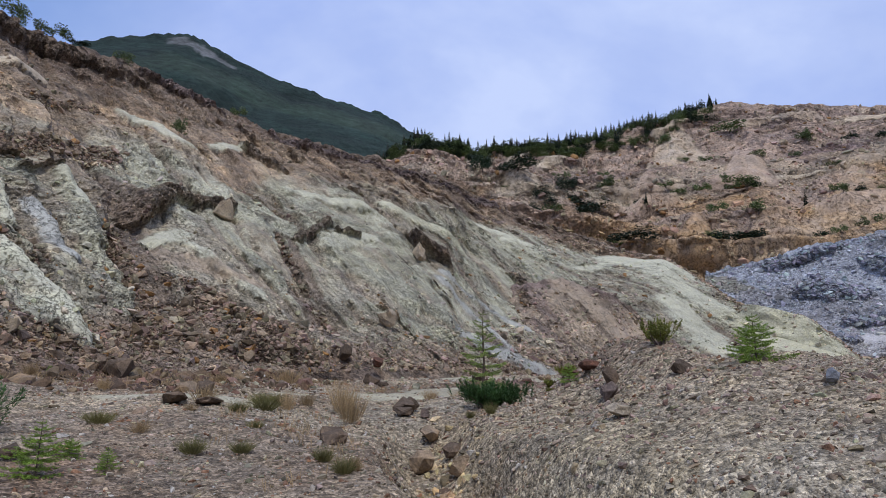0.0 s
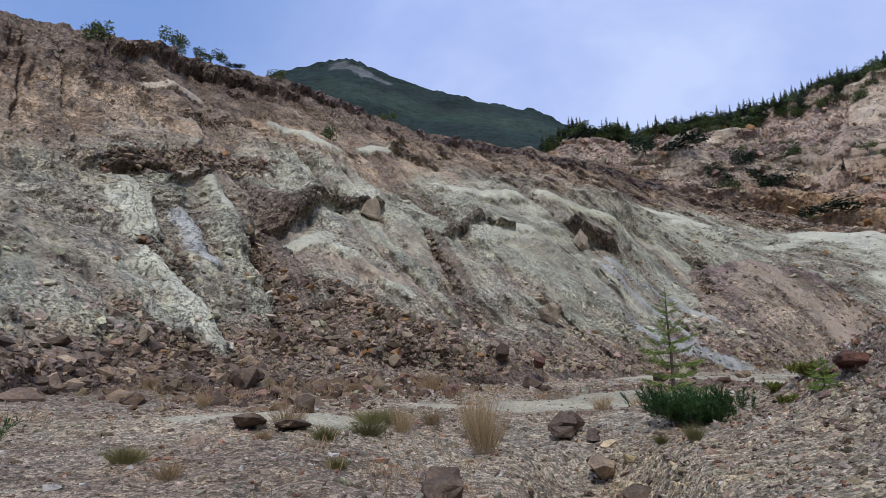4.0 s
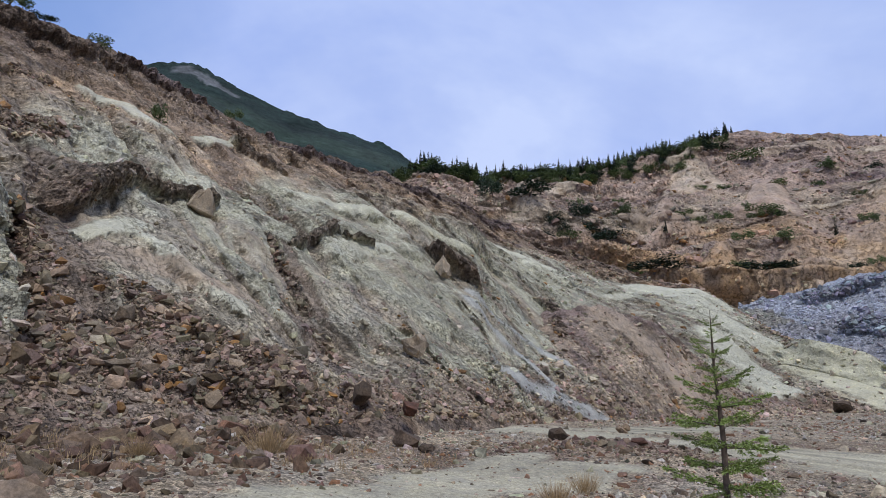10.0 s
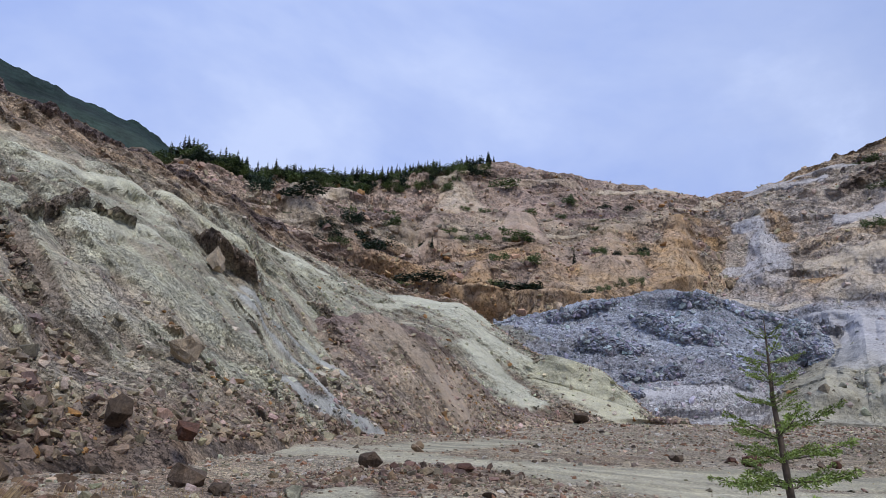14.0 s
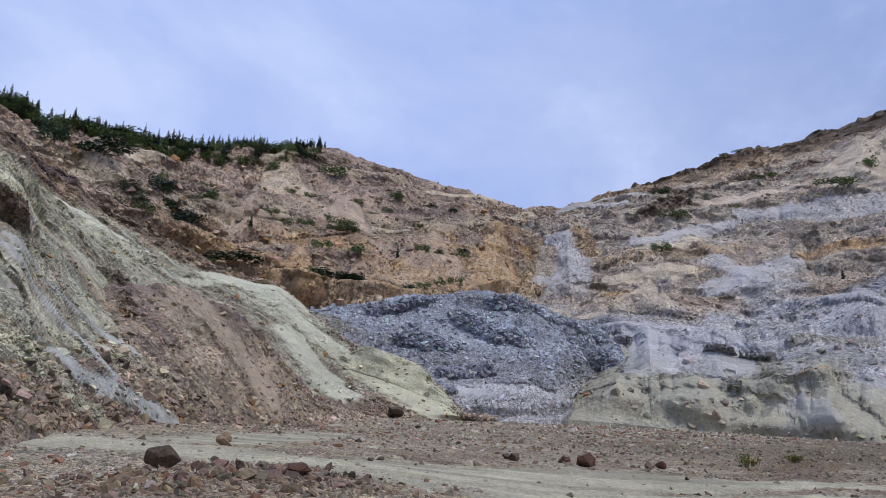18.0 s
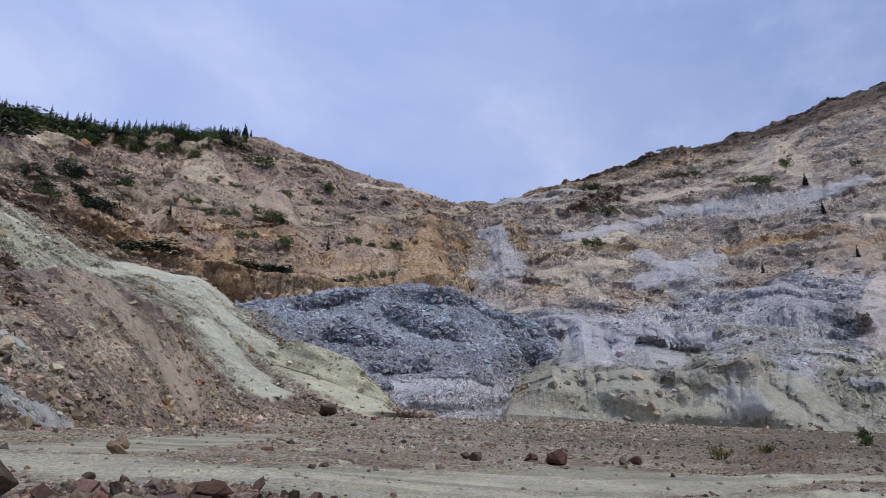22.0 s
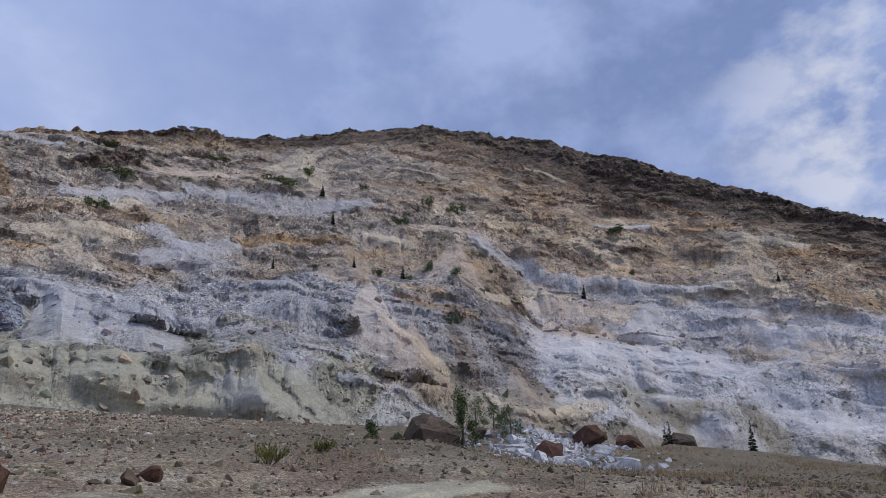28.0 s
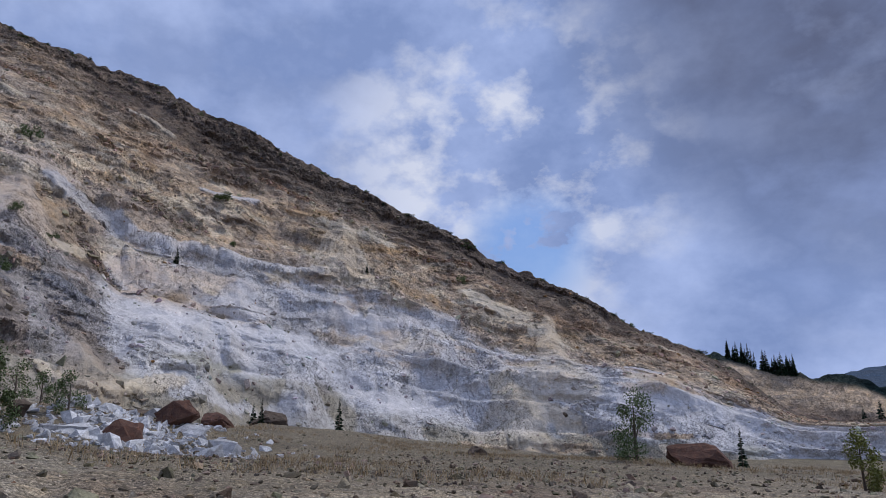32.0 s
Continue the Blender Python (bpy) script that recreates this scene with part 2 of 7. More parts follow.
    if facets:
        # broken rock: every cell a tilted plane
        for size, share in ((0.22, 1.0), (0.7, 0.7)):
            cell = node(t, "TexVoronoi", Scale=clast * size)
            l.new(moved.outputs[0], cell.inputs["Vector"])
            off, way, dot = (t.nodes.new("ShaderNodeVectorMath") for _ in range(3))
            off.operation, way.operation, dot.operation = "SUBTRACT", "SUBTRACT", "DOT_PRODUCT"
            l.new(moved.outputs[0], off.inputs[0])
            l.new(cell.outputs["Position"], off.inputs[1])
            l.new(cell.outputs["Color"], way.inputs[0])
            way.inputs[1].default_value = (0.5, 0.5, 0.5)
            l.new(off.outputs[0], dot.inputs[0])
            l.new(way.outputs[0], dot.inputs[1])
            high = math_node(t, "ADD", high, math_node(t, "MULTIPLY", dot.outputs["Value"], facets * share / distance))
    if fissure is not None:
        high = math_node(t, "SUBTRACT", high, fissure)
    bm = t.nodes.new("ShaderNodeBump")
    bm.inputs["Strength"].default_value, bm.inputs["Distance"].default_value = bump, distance
    l.new(math_node(t, "MULTIPLY", high, spread(t, zone.outputs["Alpha"], 0.0, 0.34, 0.16, 1.0)), bm.inputs["Height"])
    l.new(bm.outputs[0], b.inputs["Normal"])
    return m


def leaf_material(name, colour, change=0.35, gloss=0.5):
    m = bpy.data.materials.new(name)
    m.use_nodes = True
    t = m.node_tree
    b = t.nodes["Principled BSDF"]
    info, geom = t.nodes.new("ShaderNodeObjectInfo"), t.nodes.new("ShaderNodeNewGeometry")
    v = math_node(t, "MULTIPLY", spread(t, geom.outputs["Random Per Island"], 0, 1, 1 - change, 1 + change), spread(t, info.outputs["Random"], 0, 1, 0.75, 1.25))
    s = t.nodes.new("ShaderNodeVectorMath")
    s.operation = "SCALE"
    s.inputs[0].default_value = colour
    t.links.new(v, s.inputs["Scale"])
    t.links.new(s.outputs[0], b.inputs["Base Color"])
    b.inputs["Roughness"].default_value = gloss
    b.inputs["Specular IOR Level"].default_value = 0.25
    return m


def bark_material(name, colour):
    m = bpy.data.materials.new(name)
    m.use_nodes = True
    t = m.node_tree
    b = t.nodes["Principled BSDF"]
    co = t.nodes.new("ShaderNodeTexCoord").outputs["Object"]
    n = node(t, "TexNoise", Scale=18.0, Detail=6.0)
    t.links.new(co, n.inputs["Vector"])
    s = t.nodes.new("ShaderNodeVectorMath")
    s.operation = "SCALE"
    s.inputs[0].default_value = colour
    t.links.new(spread(t, n.outputs[0], 0.3, 0.7, 0.5, 1.5), s.inputs["Scale"])
    t.links.new(s.outputs[0], b.inputs["Base Color"])
    b.inputs["Roughness"].default_value = 0.9
    return m


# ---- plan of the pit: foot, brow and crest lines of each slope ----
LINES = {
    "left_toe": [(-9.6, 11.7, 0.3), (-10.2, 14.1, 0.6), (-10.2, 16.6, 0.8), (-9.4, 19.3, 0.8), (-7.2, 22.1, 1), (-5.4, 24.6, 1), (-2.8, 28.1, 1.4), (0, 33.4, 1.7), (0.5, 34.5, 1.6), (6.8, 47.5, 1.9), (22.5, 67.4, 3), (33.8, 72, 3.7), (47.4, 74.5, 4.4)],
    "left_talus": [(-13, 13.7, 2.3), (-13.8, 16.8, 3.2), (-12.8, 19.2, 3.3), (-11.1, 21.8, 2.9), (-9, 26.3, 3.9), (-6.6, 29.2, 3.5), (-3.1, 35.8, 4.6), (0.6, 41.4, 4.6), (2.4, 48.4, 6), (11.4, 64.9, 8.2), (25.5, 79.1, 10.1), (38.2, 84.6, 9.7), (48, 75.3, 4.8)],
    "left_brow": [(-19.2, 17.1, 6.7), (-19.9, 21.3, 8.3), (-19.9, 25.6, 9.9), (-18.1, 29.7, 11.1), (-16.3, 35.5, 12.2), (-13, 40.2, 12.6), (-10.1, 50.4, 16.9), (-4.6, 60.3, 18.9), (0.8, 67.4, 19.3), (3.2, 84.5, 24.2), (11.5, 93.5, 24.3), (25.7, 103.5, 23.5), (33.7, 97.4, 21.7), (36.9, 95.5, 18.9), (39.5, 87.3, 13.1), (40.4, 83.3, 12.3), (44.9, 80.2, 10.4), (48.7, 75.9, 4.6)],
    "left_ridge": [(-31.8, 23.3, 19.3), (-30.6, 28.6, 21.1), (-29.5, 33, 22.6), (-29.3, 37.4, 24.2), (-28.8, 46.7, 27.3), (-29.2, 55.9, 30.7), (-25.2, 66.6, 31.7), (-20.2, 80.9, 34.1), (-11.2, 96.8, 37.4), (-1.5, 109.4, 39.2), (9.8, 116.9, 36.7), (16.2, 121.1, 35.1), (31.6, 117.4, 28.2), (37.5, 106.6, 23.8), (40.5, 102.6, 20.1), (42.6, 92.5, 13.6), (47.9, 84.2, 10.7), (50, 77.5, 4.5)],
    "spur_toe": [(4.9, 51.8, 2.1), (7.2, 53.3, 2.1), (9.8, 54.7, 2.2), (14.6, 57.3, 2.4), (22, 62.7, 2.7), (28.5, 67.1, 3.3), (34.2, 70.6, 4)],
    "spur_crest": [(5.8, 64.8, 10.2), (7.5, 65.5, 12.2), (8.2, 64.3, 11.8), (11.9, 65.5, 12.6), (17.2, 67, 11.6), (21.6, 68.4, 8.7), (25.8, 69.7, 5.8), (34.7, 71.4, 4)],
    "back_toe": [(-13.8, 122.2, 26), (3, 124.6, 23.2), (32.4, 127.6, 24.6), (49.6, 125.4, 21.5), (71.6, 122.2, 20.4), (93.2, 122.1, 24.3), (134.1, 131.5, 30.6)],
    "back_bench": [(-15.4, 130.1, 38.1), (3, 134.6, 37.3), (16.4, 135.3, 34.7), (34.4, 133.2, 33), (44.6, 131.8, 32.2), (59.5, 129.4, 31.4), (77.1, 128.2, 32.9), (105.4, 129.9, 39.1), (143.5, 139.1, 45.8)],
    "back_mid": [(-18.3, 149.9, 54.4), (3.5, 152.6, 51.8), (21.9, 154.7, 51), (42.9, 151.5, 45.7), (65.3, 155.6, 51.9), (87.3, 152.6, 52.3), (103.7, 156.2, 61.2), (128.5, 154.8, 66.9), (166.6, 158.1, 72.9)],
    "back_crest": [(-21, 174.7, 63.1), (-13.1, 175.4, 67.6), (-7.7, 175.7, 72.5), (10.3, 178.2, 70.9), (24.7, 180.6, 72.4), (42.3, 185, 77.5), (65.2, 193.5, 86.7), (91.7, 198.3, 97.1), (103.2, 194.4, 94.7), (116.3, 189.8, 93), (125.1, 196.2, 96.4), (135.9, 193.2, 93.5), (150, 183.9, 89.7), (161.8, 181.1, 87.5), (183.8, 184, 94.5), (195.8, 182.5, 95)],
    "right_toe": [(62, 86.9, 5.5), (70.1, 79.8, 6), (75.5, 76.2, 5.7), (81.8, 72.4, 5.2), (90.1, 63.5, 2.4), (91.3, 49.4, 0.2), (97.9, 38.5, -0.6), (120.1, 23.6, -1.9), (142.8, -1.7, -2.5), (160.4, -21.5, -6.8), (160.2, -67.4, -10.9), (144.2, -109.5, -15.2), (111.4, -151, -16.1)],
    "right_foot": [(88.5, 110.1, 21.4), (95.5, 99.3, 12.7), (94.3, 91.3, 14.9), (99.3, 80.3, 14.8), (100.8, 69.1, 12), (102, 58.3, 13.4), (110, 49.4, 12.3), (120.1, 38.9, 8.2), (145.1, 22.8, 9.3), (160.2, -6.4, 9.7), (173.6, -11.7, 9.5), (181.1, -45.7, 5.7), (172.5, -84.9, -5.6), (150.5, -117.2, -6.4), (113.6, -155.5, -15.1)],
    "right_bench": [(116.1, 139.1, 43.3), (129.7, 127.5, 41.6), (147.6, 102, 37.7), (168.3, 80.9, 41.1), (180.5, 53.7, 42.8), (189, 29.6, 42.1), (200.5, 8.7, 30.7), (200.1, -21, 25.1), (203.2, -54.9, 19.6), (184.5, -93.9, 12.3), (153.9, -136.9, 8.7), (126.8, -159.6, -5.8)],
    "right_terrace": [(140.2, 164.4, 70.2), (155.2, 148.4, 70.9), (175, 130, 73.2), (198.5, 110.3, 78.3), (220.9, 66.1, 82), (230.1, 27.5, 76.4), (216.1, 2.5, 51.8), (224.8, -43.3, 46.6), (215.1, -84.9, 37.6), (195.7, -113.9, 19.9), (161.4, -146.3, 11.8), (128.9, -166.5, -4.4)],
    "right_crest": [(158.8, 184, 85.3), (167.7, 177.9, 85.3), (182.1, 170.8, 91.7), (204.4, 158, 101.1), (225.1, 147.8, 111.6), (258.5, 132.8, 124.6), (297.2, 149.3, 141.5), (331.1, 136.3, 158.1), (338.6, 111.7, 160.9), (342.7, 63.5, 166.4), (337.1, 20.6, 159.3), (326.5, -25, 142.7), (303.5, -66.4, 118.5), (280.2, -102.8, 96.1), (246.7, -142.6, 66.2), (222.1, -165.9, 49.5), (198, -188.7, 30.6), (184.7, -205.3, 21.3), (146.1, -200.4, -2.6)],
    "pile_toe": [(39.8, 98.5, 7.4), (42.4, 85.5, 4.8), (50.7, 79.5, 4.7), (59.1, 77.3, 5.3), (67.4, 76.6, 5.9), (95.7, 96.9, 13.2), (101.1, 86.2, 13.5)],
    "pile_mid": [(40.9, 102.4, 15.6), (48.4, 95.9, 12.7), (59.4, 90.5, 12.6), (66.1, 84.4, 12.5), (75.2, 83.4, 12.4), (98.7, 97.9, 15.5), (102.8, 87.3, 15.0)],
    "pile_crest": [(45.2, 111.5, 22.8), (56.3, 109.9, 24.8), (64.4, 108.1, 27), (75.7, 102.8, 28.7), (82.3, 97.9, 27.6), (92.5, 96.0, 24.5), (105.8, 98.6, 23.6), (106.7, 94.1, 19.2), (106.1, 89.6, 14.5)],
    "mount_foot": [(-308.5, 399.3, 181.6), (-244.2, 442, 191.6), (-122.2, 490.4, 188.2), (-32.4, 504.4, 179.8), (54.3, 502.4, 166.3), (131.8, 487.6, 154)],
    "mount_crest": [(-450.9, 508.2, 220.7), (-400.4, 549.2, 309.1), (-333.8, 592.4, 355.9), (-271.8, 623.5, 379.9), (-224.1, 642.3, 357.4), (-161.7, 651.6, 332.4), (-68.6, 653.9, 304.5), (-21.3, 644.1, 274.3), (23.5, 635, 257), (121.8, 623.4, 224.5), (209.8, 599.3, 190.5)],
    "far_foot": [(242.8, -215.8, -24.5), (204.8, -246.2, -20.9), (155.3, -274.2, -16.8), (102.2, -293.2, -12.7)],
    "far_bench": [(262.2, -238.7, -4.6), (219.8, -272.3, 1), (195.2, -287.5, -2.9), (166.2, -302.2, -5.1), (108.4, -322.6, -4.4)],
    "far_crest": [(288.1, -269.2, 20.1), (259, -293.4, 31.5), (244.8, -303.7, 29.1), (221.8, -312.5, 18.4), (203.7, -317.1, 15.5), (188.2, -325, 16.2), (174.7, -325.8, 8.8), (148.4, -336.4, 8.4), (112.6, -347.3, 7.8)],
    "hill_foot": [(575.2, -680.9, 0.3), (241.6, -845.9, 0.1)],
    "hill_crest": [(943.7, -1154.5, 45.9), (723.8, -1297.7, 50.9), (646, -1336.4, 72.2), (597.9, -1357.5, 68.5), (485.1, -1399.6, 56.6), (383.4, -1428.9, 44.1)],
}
CENTRE = (0.0, 18.0)


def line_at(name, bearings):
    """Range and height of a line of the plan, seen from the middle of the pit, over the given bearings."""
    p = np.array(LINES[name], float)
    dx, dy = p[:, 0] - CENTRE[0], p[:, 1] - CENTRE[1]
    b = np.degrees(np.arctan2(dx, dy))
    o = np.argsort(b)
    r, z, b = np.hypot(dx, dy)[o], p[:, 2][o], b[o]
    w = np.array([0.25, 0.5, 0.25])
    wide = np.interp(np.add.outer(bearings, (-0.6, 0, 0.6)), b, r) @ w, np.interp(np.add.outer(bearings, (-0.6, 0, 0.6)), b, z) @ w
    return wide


def grid_mesh(name, xyz, colours, material, share=None, fall=None, smooth=True):
    rows, cols, _ = xyz.shape
    i = np.arange(rows * cols).reshape(rows, cols)
    quads = np.stack([i[:-1, :-1], i[:-1, 1:], i[1:, 1:], i[1:, :-1]], -1).reshape(-1, 4)
    me = bpy.data.meshes.new(name)
    me.vertices.add(rows * cols)
    me.vertices.foreach_set("co", xyz.reshape(-1).astype(np.float32))
    me.loops.add(quads.size)
    me.loops.foreach_set("vertex_index", quads.reshape(-1).astype(np.int32))
    me.polygons.add(len(quads))
    me.polygons.foreach_set("loop_start", np.arange(0, quads.size, 4, dtype=np.int32))
    me.update(calc_edges=True)
    at = me.attributes.new("zone", "FLOAT_COLOR", "POINT")
    rgba = np.ones((rows * cols, 4), np.float32)
    rgba[:, :3] = colours.reshape(-1, 3)
    if share is not None:
        rgba[:, 3] = share.ravel()
    if fall is not None:
        way = me.attributes.new("fall", "FLOAT_VECTOR", "POINT")
        way.data.foreach_set("vector", fall.reshape(-1).astype(np.float32))
    at.data.foreach_set("color", rgba.reshape(-1))
    me.polygons.foreach_set("use_smooth", np.full(len(quads), smooth))
    me.materials.append(material)
    return new(name, me)


STROKES = {
    "west": (
        [("brown", -69.6, 0.555, -49.8, 0.587, 0.9, 0), ("earth", -51.8, 0.517, -58.4, 0.210, 0.93, -0.1), ("brown", -94.5, 0.078, -63.6, 0.128, 0.46, 0), ("brown", -57.3, 0.373, -65.4, 0.130, 0.64, -0.2)],
        [("brown", -93.2, 0.080, -79.5, 0.030, 0.69, 0), ("grey", 0.2, 0.300, 9, 0.090, 0.73, 0.2), ("green", 3.1, 0.520, 9.7, 0.370, 2.4, 0.5), ("pale", 8, 0.460, 16.2, 0.450, 2.1, 0.8), ("pale", 17.8, 0.540, 27.6, 0.370, 2.6, 0.6), ("yellow", 31.6, 0.400, 37.1, 0.120, 3.7, 0.9), ("pale", 24.4, 0.310, 28.6, 0.110, 2.9, 0.6), ("grey", 1.2, 0.210, 14.9, 0.000, 0.92, 0.2), ("pale", 17.5, 0.520, 25, 0.550, 2, 0.4), ("dark", 29.9, 0.550, 29.9, 0.120, 0.48, -0.8), ("umber", -3.4, 0.400, 0.2, 0.360, 1.2, 1.4), ("umber", 9, 0.320, 10.7, 0.270, 1.2, 0.8)],
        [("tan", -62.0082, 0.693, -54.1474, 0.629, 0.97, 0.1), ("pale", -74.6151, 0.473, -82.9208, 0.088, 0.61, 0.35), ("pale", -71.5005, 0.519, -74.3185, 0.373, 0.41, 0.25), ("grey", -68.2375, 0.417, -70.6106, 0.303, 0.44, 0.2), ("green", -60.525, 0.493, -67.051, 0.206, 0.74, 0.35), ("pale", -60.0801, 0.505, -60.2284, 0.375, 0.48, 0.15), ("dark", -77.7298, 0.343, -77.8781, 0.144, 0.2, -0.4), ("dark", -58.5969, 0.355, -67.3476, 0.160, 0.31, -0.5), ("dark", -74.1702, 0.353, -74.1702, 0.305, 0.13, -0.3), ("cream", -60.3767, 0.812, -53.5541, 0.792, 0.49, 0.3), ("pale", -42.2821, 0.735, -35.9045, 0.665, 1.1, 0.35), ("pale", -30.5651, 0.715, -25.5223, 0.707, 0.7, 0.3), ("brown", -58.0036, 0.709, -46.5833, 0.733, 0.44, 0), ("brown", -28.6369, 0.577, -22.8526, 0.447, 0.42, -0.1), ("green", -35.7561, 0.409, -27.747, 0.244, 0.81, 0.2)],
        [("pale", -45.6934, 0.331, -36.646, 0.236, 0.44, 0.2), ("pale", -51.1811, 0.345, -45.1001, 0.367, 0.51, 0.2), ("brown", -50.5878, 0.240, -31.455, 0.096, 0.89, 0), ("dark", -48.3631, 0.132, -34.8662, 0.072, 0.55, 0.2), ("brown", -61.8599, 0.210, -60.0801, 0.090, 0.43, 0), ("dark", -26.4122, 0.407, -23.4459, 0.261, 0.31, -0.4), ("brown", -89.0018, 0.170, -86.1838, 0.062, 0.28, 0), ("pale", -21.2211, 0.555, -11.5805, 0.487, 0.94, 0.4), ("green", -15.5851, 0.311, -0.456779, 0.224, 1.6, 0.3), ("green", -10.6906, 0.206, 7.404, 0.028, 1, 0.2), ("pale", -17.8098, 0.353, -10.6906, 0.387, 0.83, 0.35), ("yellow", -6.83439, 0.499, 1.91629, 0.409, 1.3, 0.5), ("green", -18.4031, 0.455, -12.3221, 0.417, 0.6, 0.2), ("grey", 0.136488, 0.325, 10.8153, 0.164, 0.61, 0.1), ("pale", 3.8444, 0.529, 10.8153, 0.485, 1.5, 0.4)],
        [("green", 7.70064, 0.449, 15.5614, 0.469, 1.4, 0.3), ("umber", -53.7025, 0.403, -43.4686, 0.497, 0.66, 0.6), ("umber", -43.4686, 0.497, -33.6797, 0.499, 0.53, 0.5), ("umber", -25.9672, 0.705, -22.2593, 0.651, 1.1, 0.6), ("umber", -23.1492, 0.383, -17.2166, 0.415, 0.33, 0.4), ("umber", -3.57143, 0.393, 0.284804, 0.357, 0.74, 0.7), ("purple", -36.2011, 0.928, -28.0437, 0.948, 1.3, 0.6), ("purple", -20.6278, 0.842, -13.657, 0.842, 1.2, 0.4), ("purple", -12.3221, 0.866, 5.6242, 0.850, 1.7, 0.5), ("umber", -61.7116, 0.920, -50.1429, 0.968, 0.77, 0.8), ("umber", -50.5878, 0.936, -38.8708, 0.886, 0.84, 0.7), ("mauve", -0.160146, 0.669, 6.66242, 0.697, 0.88, 0.1), ("umber", -16.03, 0.385, -12.9154, 0.371, 0.31, 0.4), ("sand", -32.9381, 1.000, -29.5268, 1.000, 0.46, 0), ("tan", -10.5423, 0.210, -8.02093, 0.204, 0.38, 0.4)],
        [("brown", -68.0892, 0.617, -66.4577, 0.569, 0.5, 0)],
        [("brown", -44.5, 0.174, -31.9, 0.092, 0.68, 0.1), ("brown", -26.3, 0.265, -21.7, 0.188, 0.56, -0.1), ("dark", -46.1, 0.084, -31.5, 0.010, 0.56, 0.2), ("earth", -24.5, 0.176, -15.3, 0.074, 0.45, 0), ("brown", -19.6, 0.074, -3.4, 0.000, 0.36, 0), ("earth", -24.6, 0.389, -21.8, 0.251, 0.29, -0.3)],
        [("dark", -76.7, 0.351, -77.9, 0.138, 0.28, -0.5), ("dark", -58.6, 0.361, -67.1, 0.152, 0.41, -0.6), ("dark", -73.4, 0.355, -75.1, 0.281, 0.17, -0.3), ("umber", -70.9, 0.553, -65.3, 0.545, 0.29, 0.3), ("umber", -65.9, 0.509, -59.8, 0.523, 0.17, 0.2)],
        [("sand", -50.7, 0.309, -36.6, 0.271, 0.68, 0), ("brown", -57.3, 0.198, -31.9, 0.160, 0.74, 0), ("dark", -58.7, 0.096, -38.6, 0.046, 0.48, 0.1), ("earth", -27.3, 0.251, -20.2, 0.108, 0.56, 0)],
    ),
    "spur": (
        [("mauve", 10.3, 0.930, 13.5, 0.530, 0.81, 0.1), ("sand", 14.5, 0.970, 22.6, 0.290, 1.6, 0.3), ("earth", 20.9, 1.000, 28.1, 0.570, 0.75, 0.3), ("umber", 9.5, 0.910, 10.4, 0.730, 0.52, -0.4), ("earth", 16.2, 0.740, 21.1, 0.280, 0.47, -0.2), ("mauve", 12, 0.480, 17.1, 0.050, 1.2, 0)],
    ),
    "north": (
        [("rosy", 15.0732, 0.804, 22.7643, 0.814, 3, 1), ("cream", 5.96952, 0.739, 8.69017, 0.930, 1, 1.5), ("cream", 2.62102, 0.725, 5.02775, 0.848, 0.94, 1.5), ("cream", 9.7889, 0.752, 13.6083, 0.860, 1.6, 1), ("rosy", 26.0082, 0.677, 31.1879, 0.729, 3.2, 1), ("cream", 20.6715, 0.908, 23.6015, 0.940, 1.3, 1.5), ("sand", 28.8858, 0.874, 34.2748, 0.914, 2.2, 1), ("cream", 36.7338, 0.856, 42.9076, 0.954, 2.6, 1), ("cream", 42.9076, 0.651, 46.3085, 0.768, 1.7, 1), ("plum", 32.3389, 0.675, 37.3617, 0.605, 2.2, 0), ("clay", 35.6874, 0.379, 40.9195, 0.333, 2.6, 0), ("ochre", 39.8207, 0.393, 44.0064, 0.357, 3.4, 0), ("ochre", 20.7238, 0.287, 26.2698, 0.222, 2, 1.5), ("ochre", 23.8631, 0.170, 31.8157, 0.210, 1, 1), ("tan", 31.7111, 0.267, 39.9254, 0.236, 1.7, 0.5)],
        [("ochre", 34.5364, 0.273, 37.8849, 0.242, 1, 0), ("umber", 16.3813, 0.363, 30.4554, 0.509, 0.63, -1), ("umber", 15.0209, 0.589, 25.2234, 0.551, 0.66, -1), ("umber", 20.8808, 0.212, 29.7229, 0.244, 0.45, -1), ("sand", 16.4859, 0.575, 23.2352, 0.549, 1.8, 1), ("rosy", 24.2816, 0.527, 30.3508, 0.573, 1.7, 0.5), ("mauve", 11.3062, 0.613, 15.9104, 0.627, 1.7, 0), ("rosy", 32.025, 0.487, 37.7279, 0.437, 2.4, 0.5), ("tan", 21.561, 0.371, 30.5601, 0.393, 1.5, 1), ("cream", 31.3972, 0.557, 34.5364, 0.539, 0.91, 0.5), ("mauve", 26.8453, 0.796, 31.0309, 0.874, 1.7, 0), ("earth", 12.9804, 0.467, 17.2707, 0.415, 1, -1), ("sand", 37.6756, 0.483, 41.8612, 0.509, 2.3, 0.5)],
    ),
    "heap": (
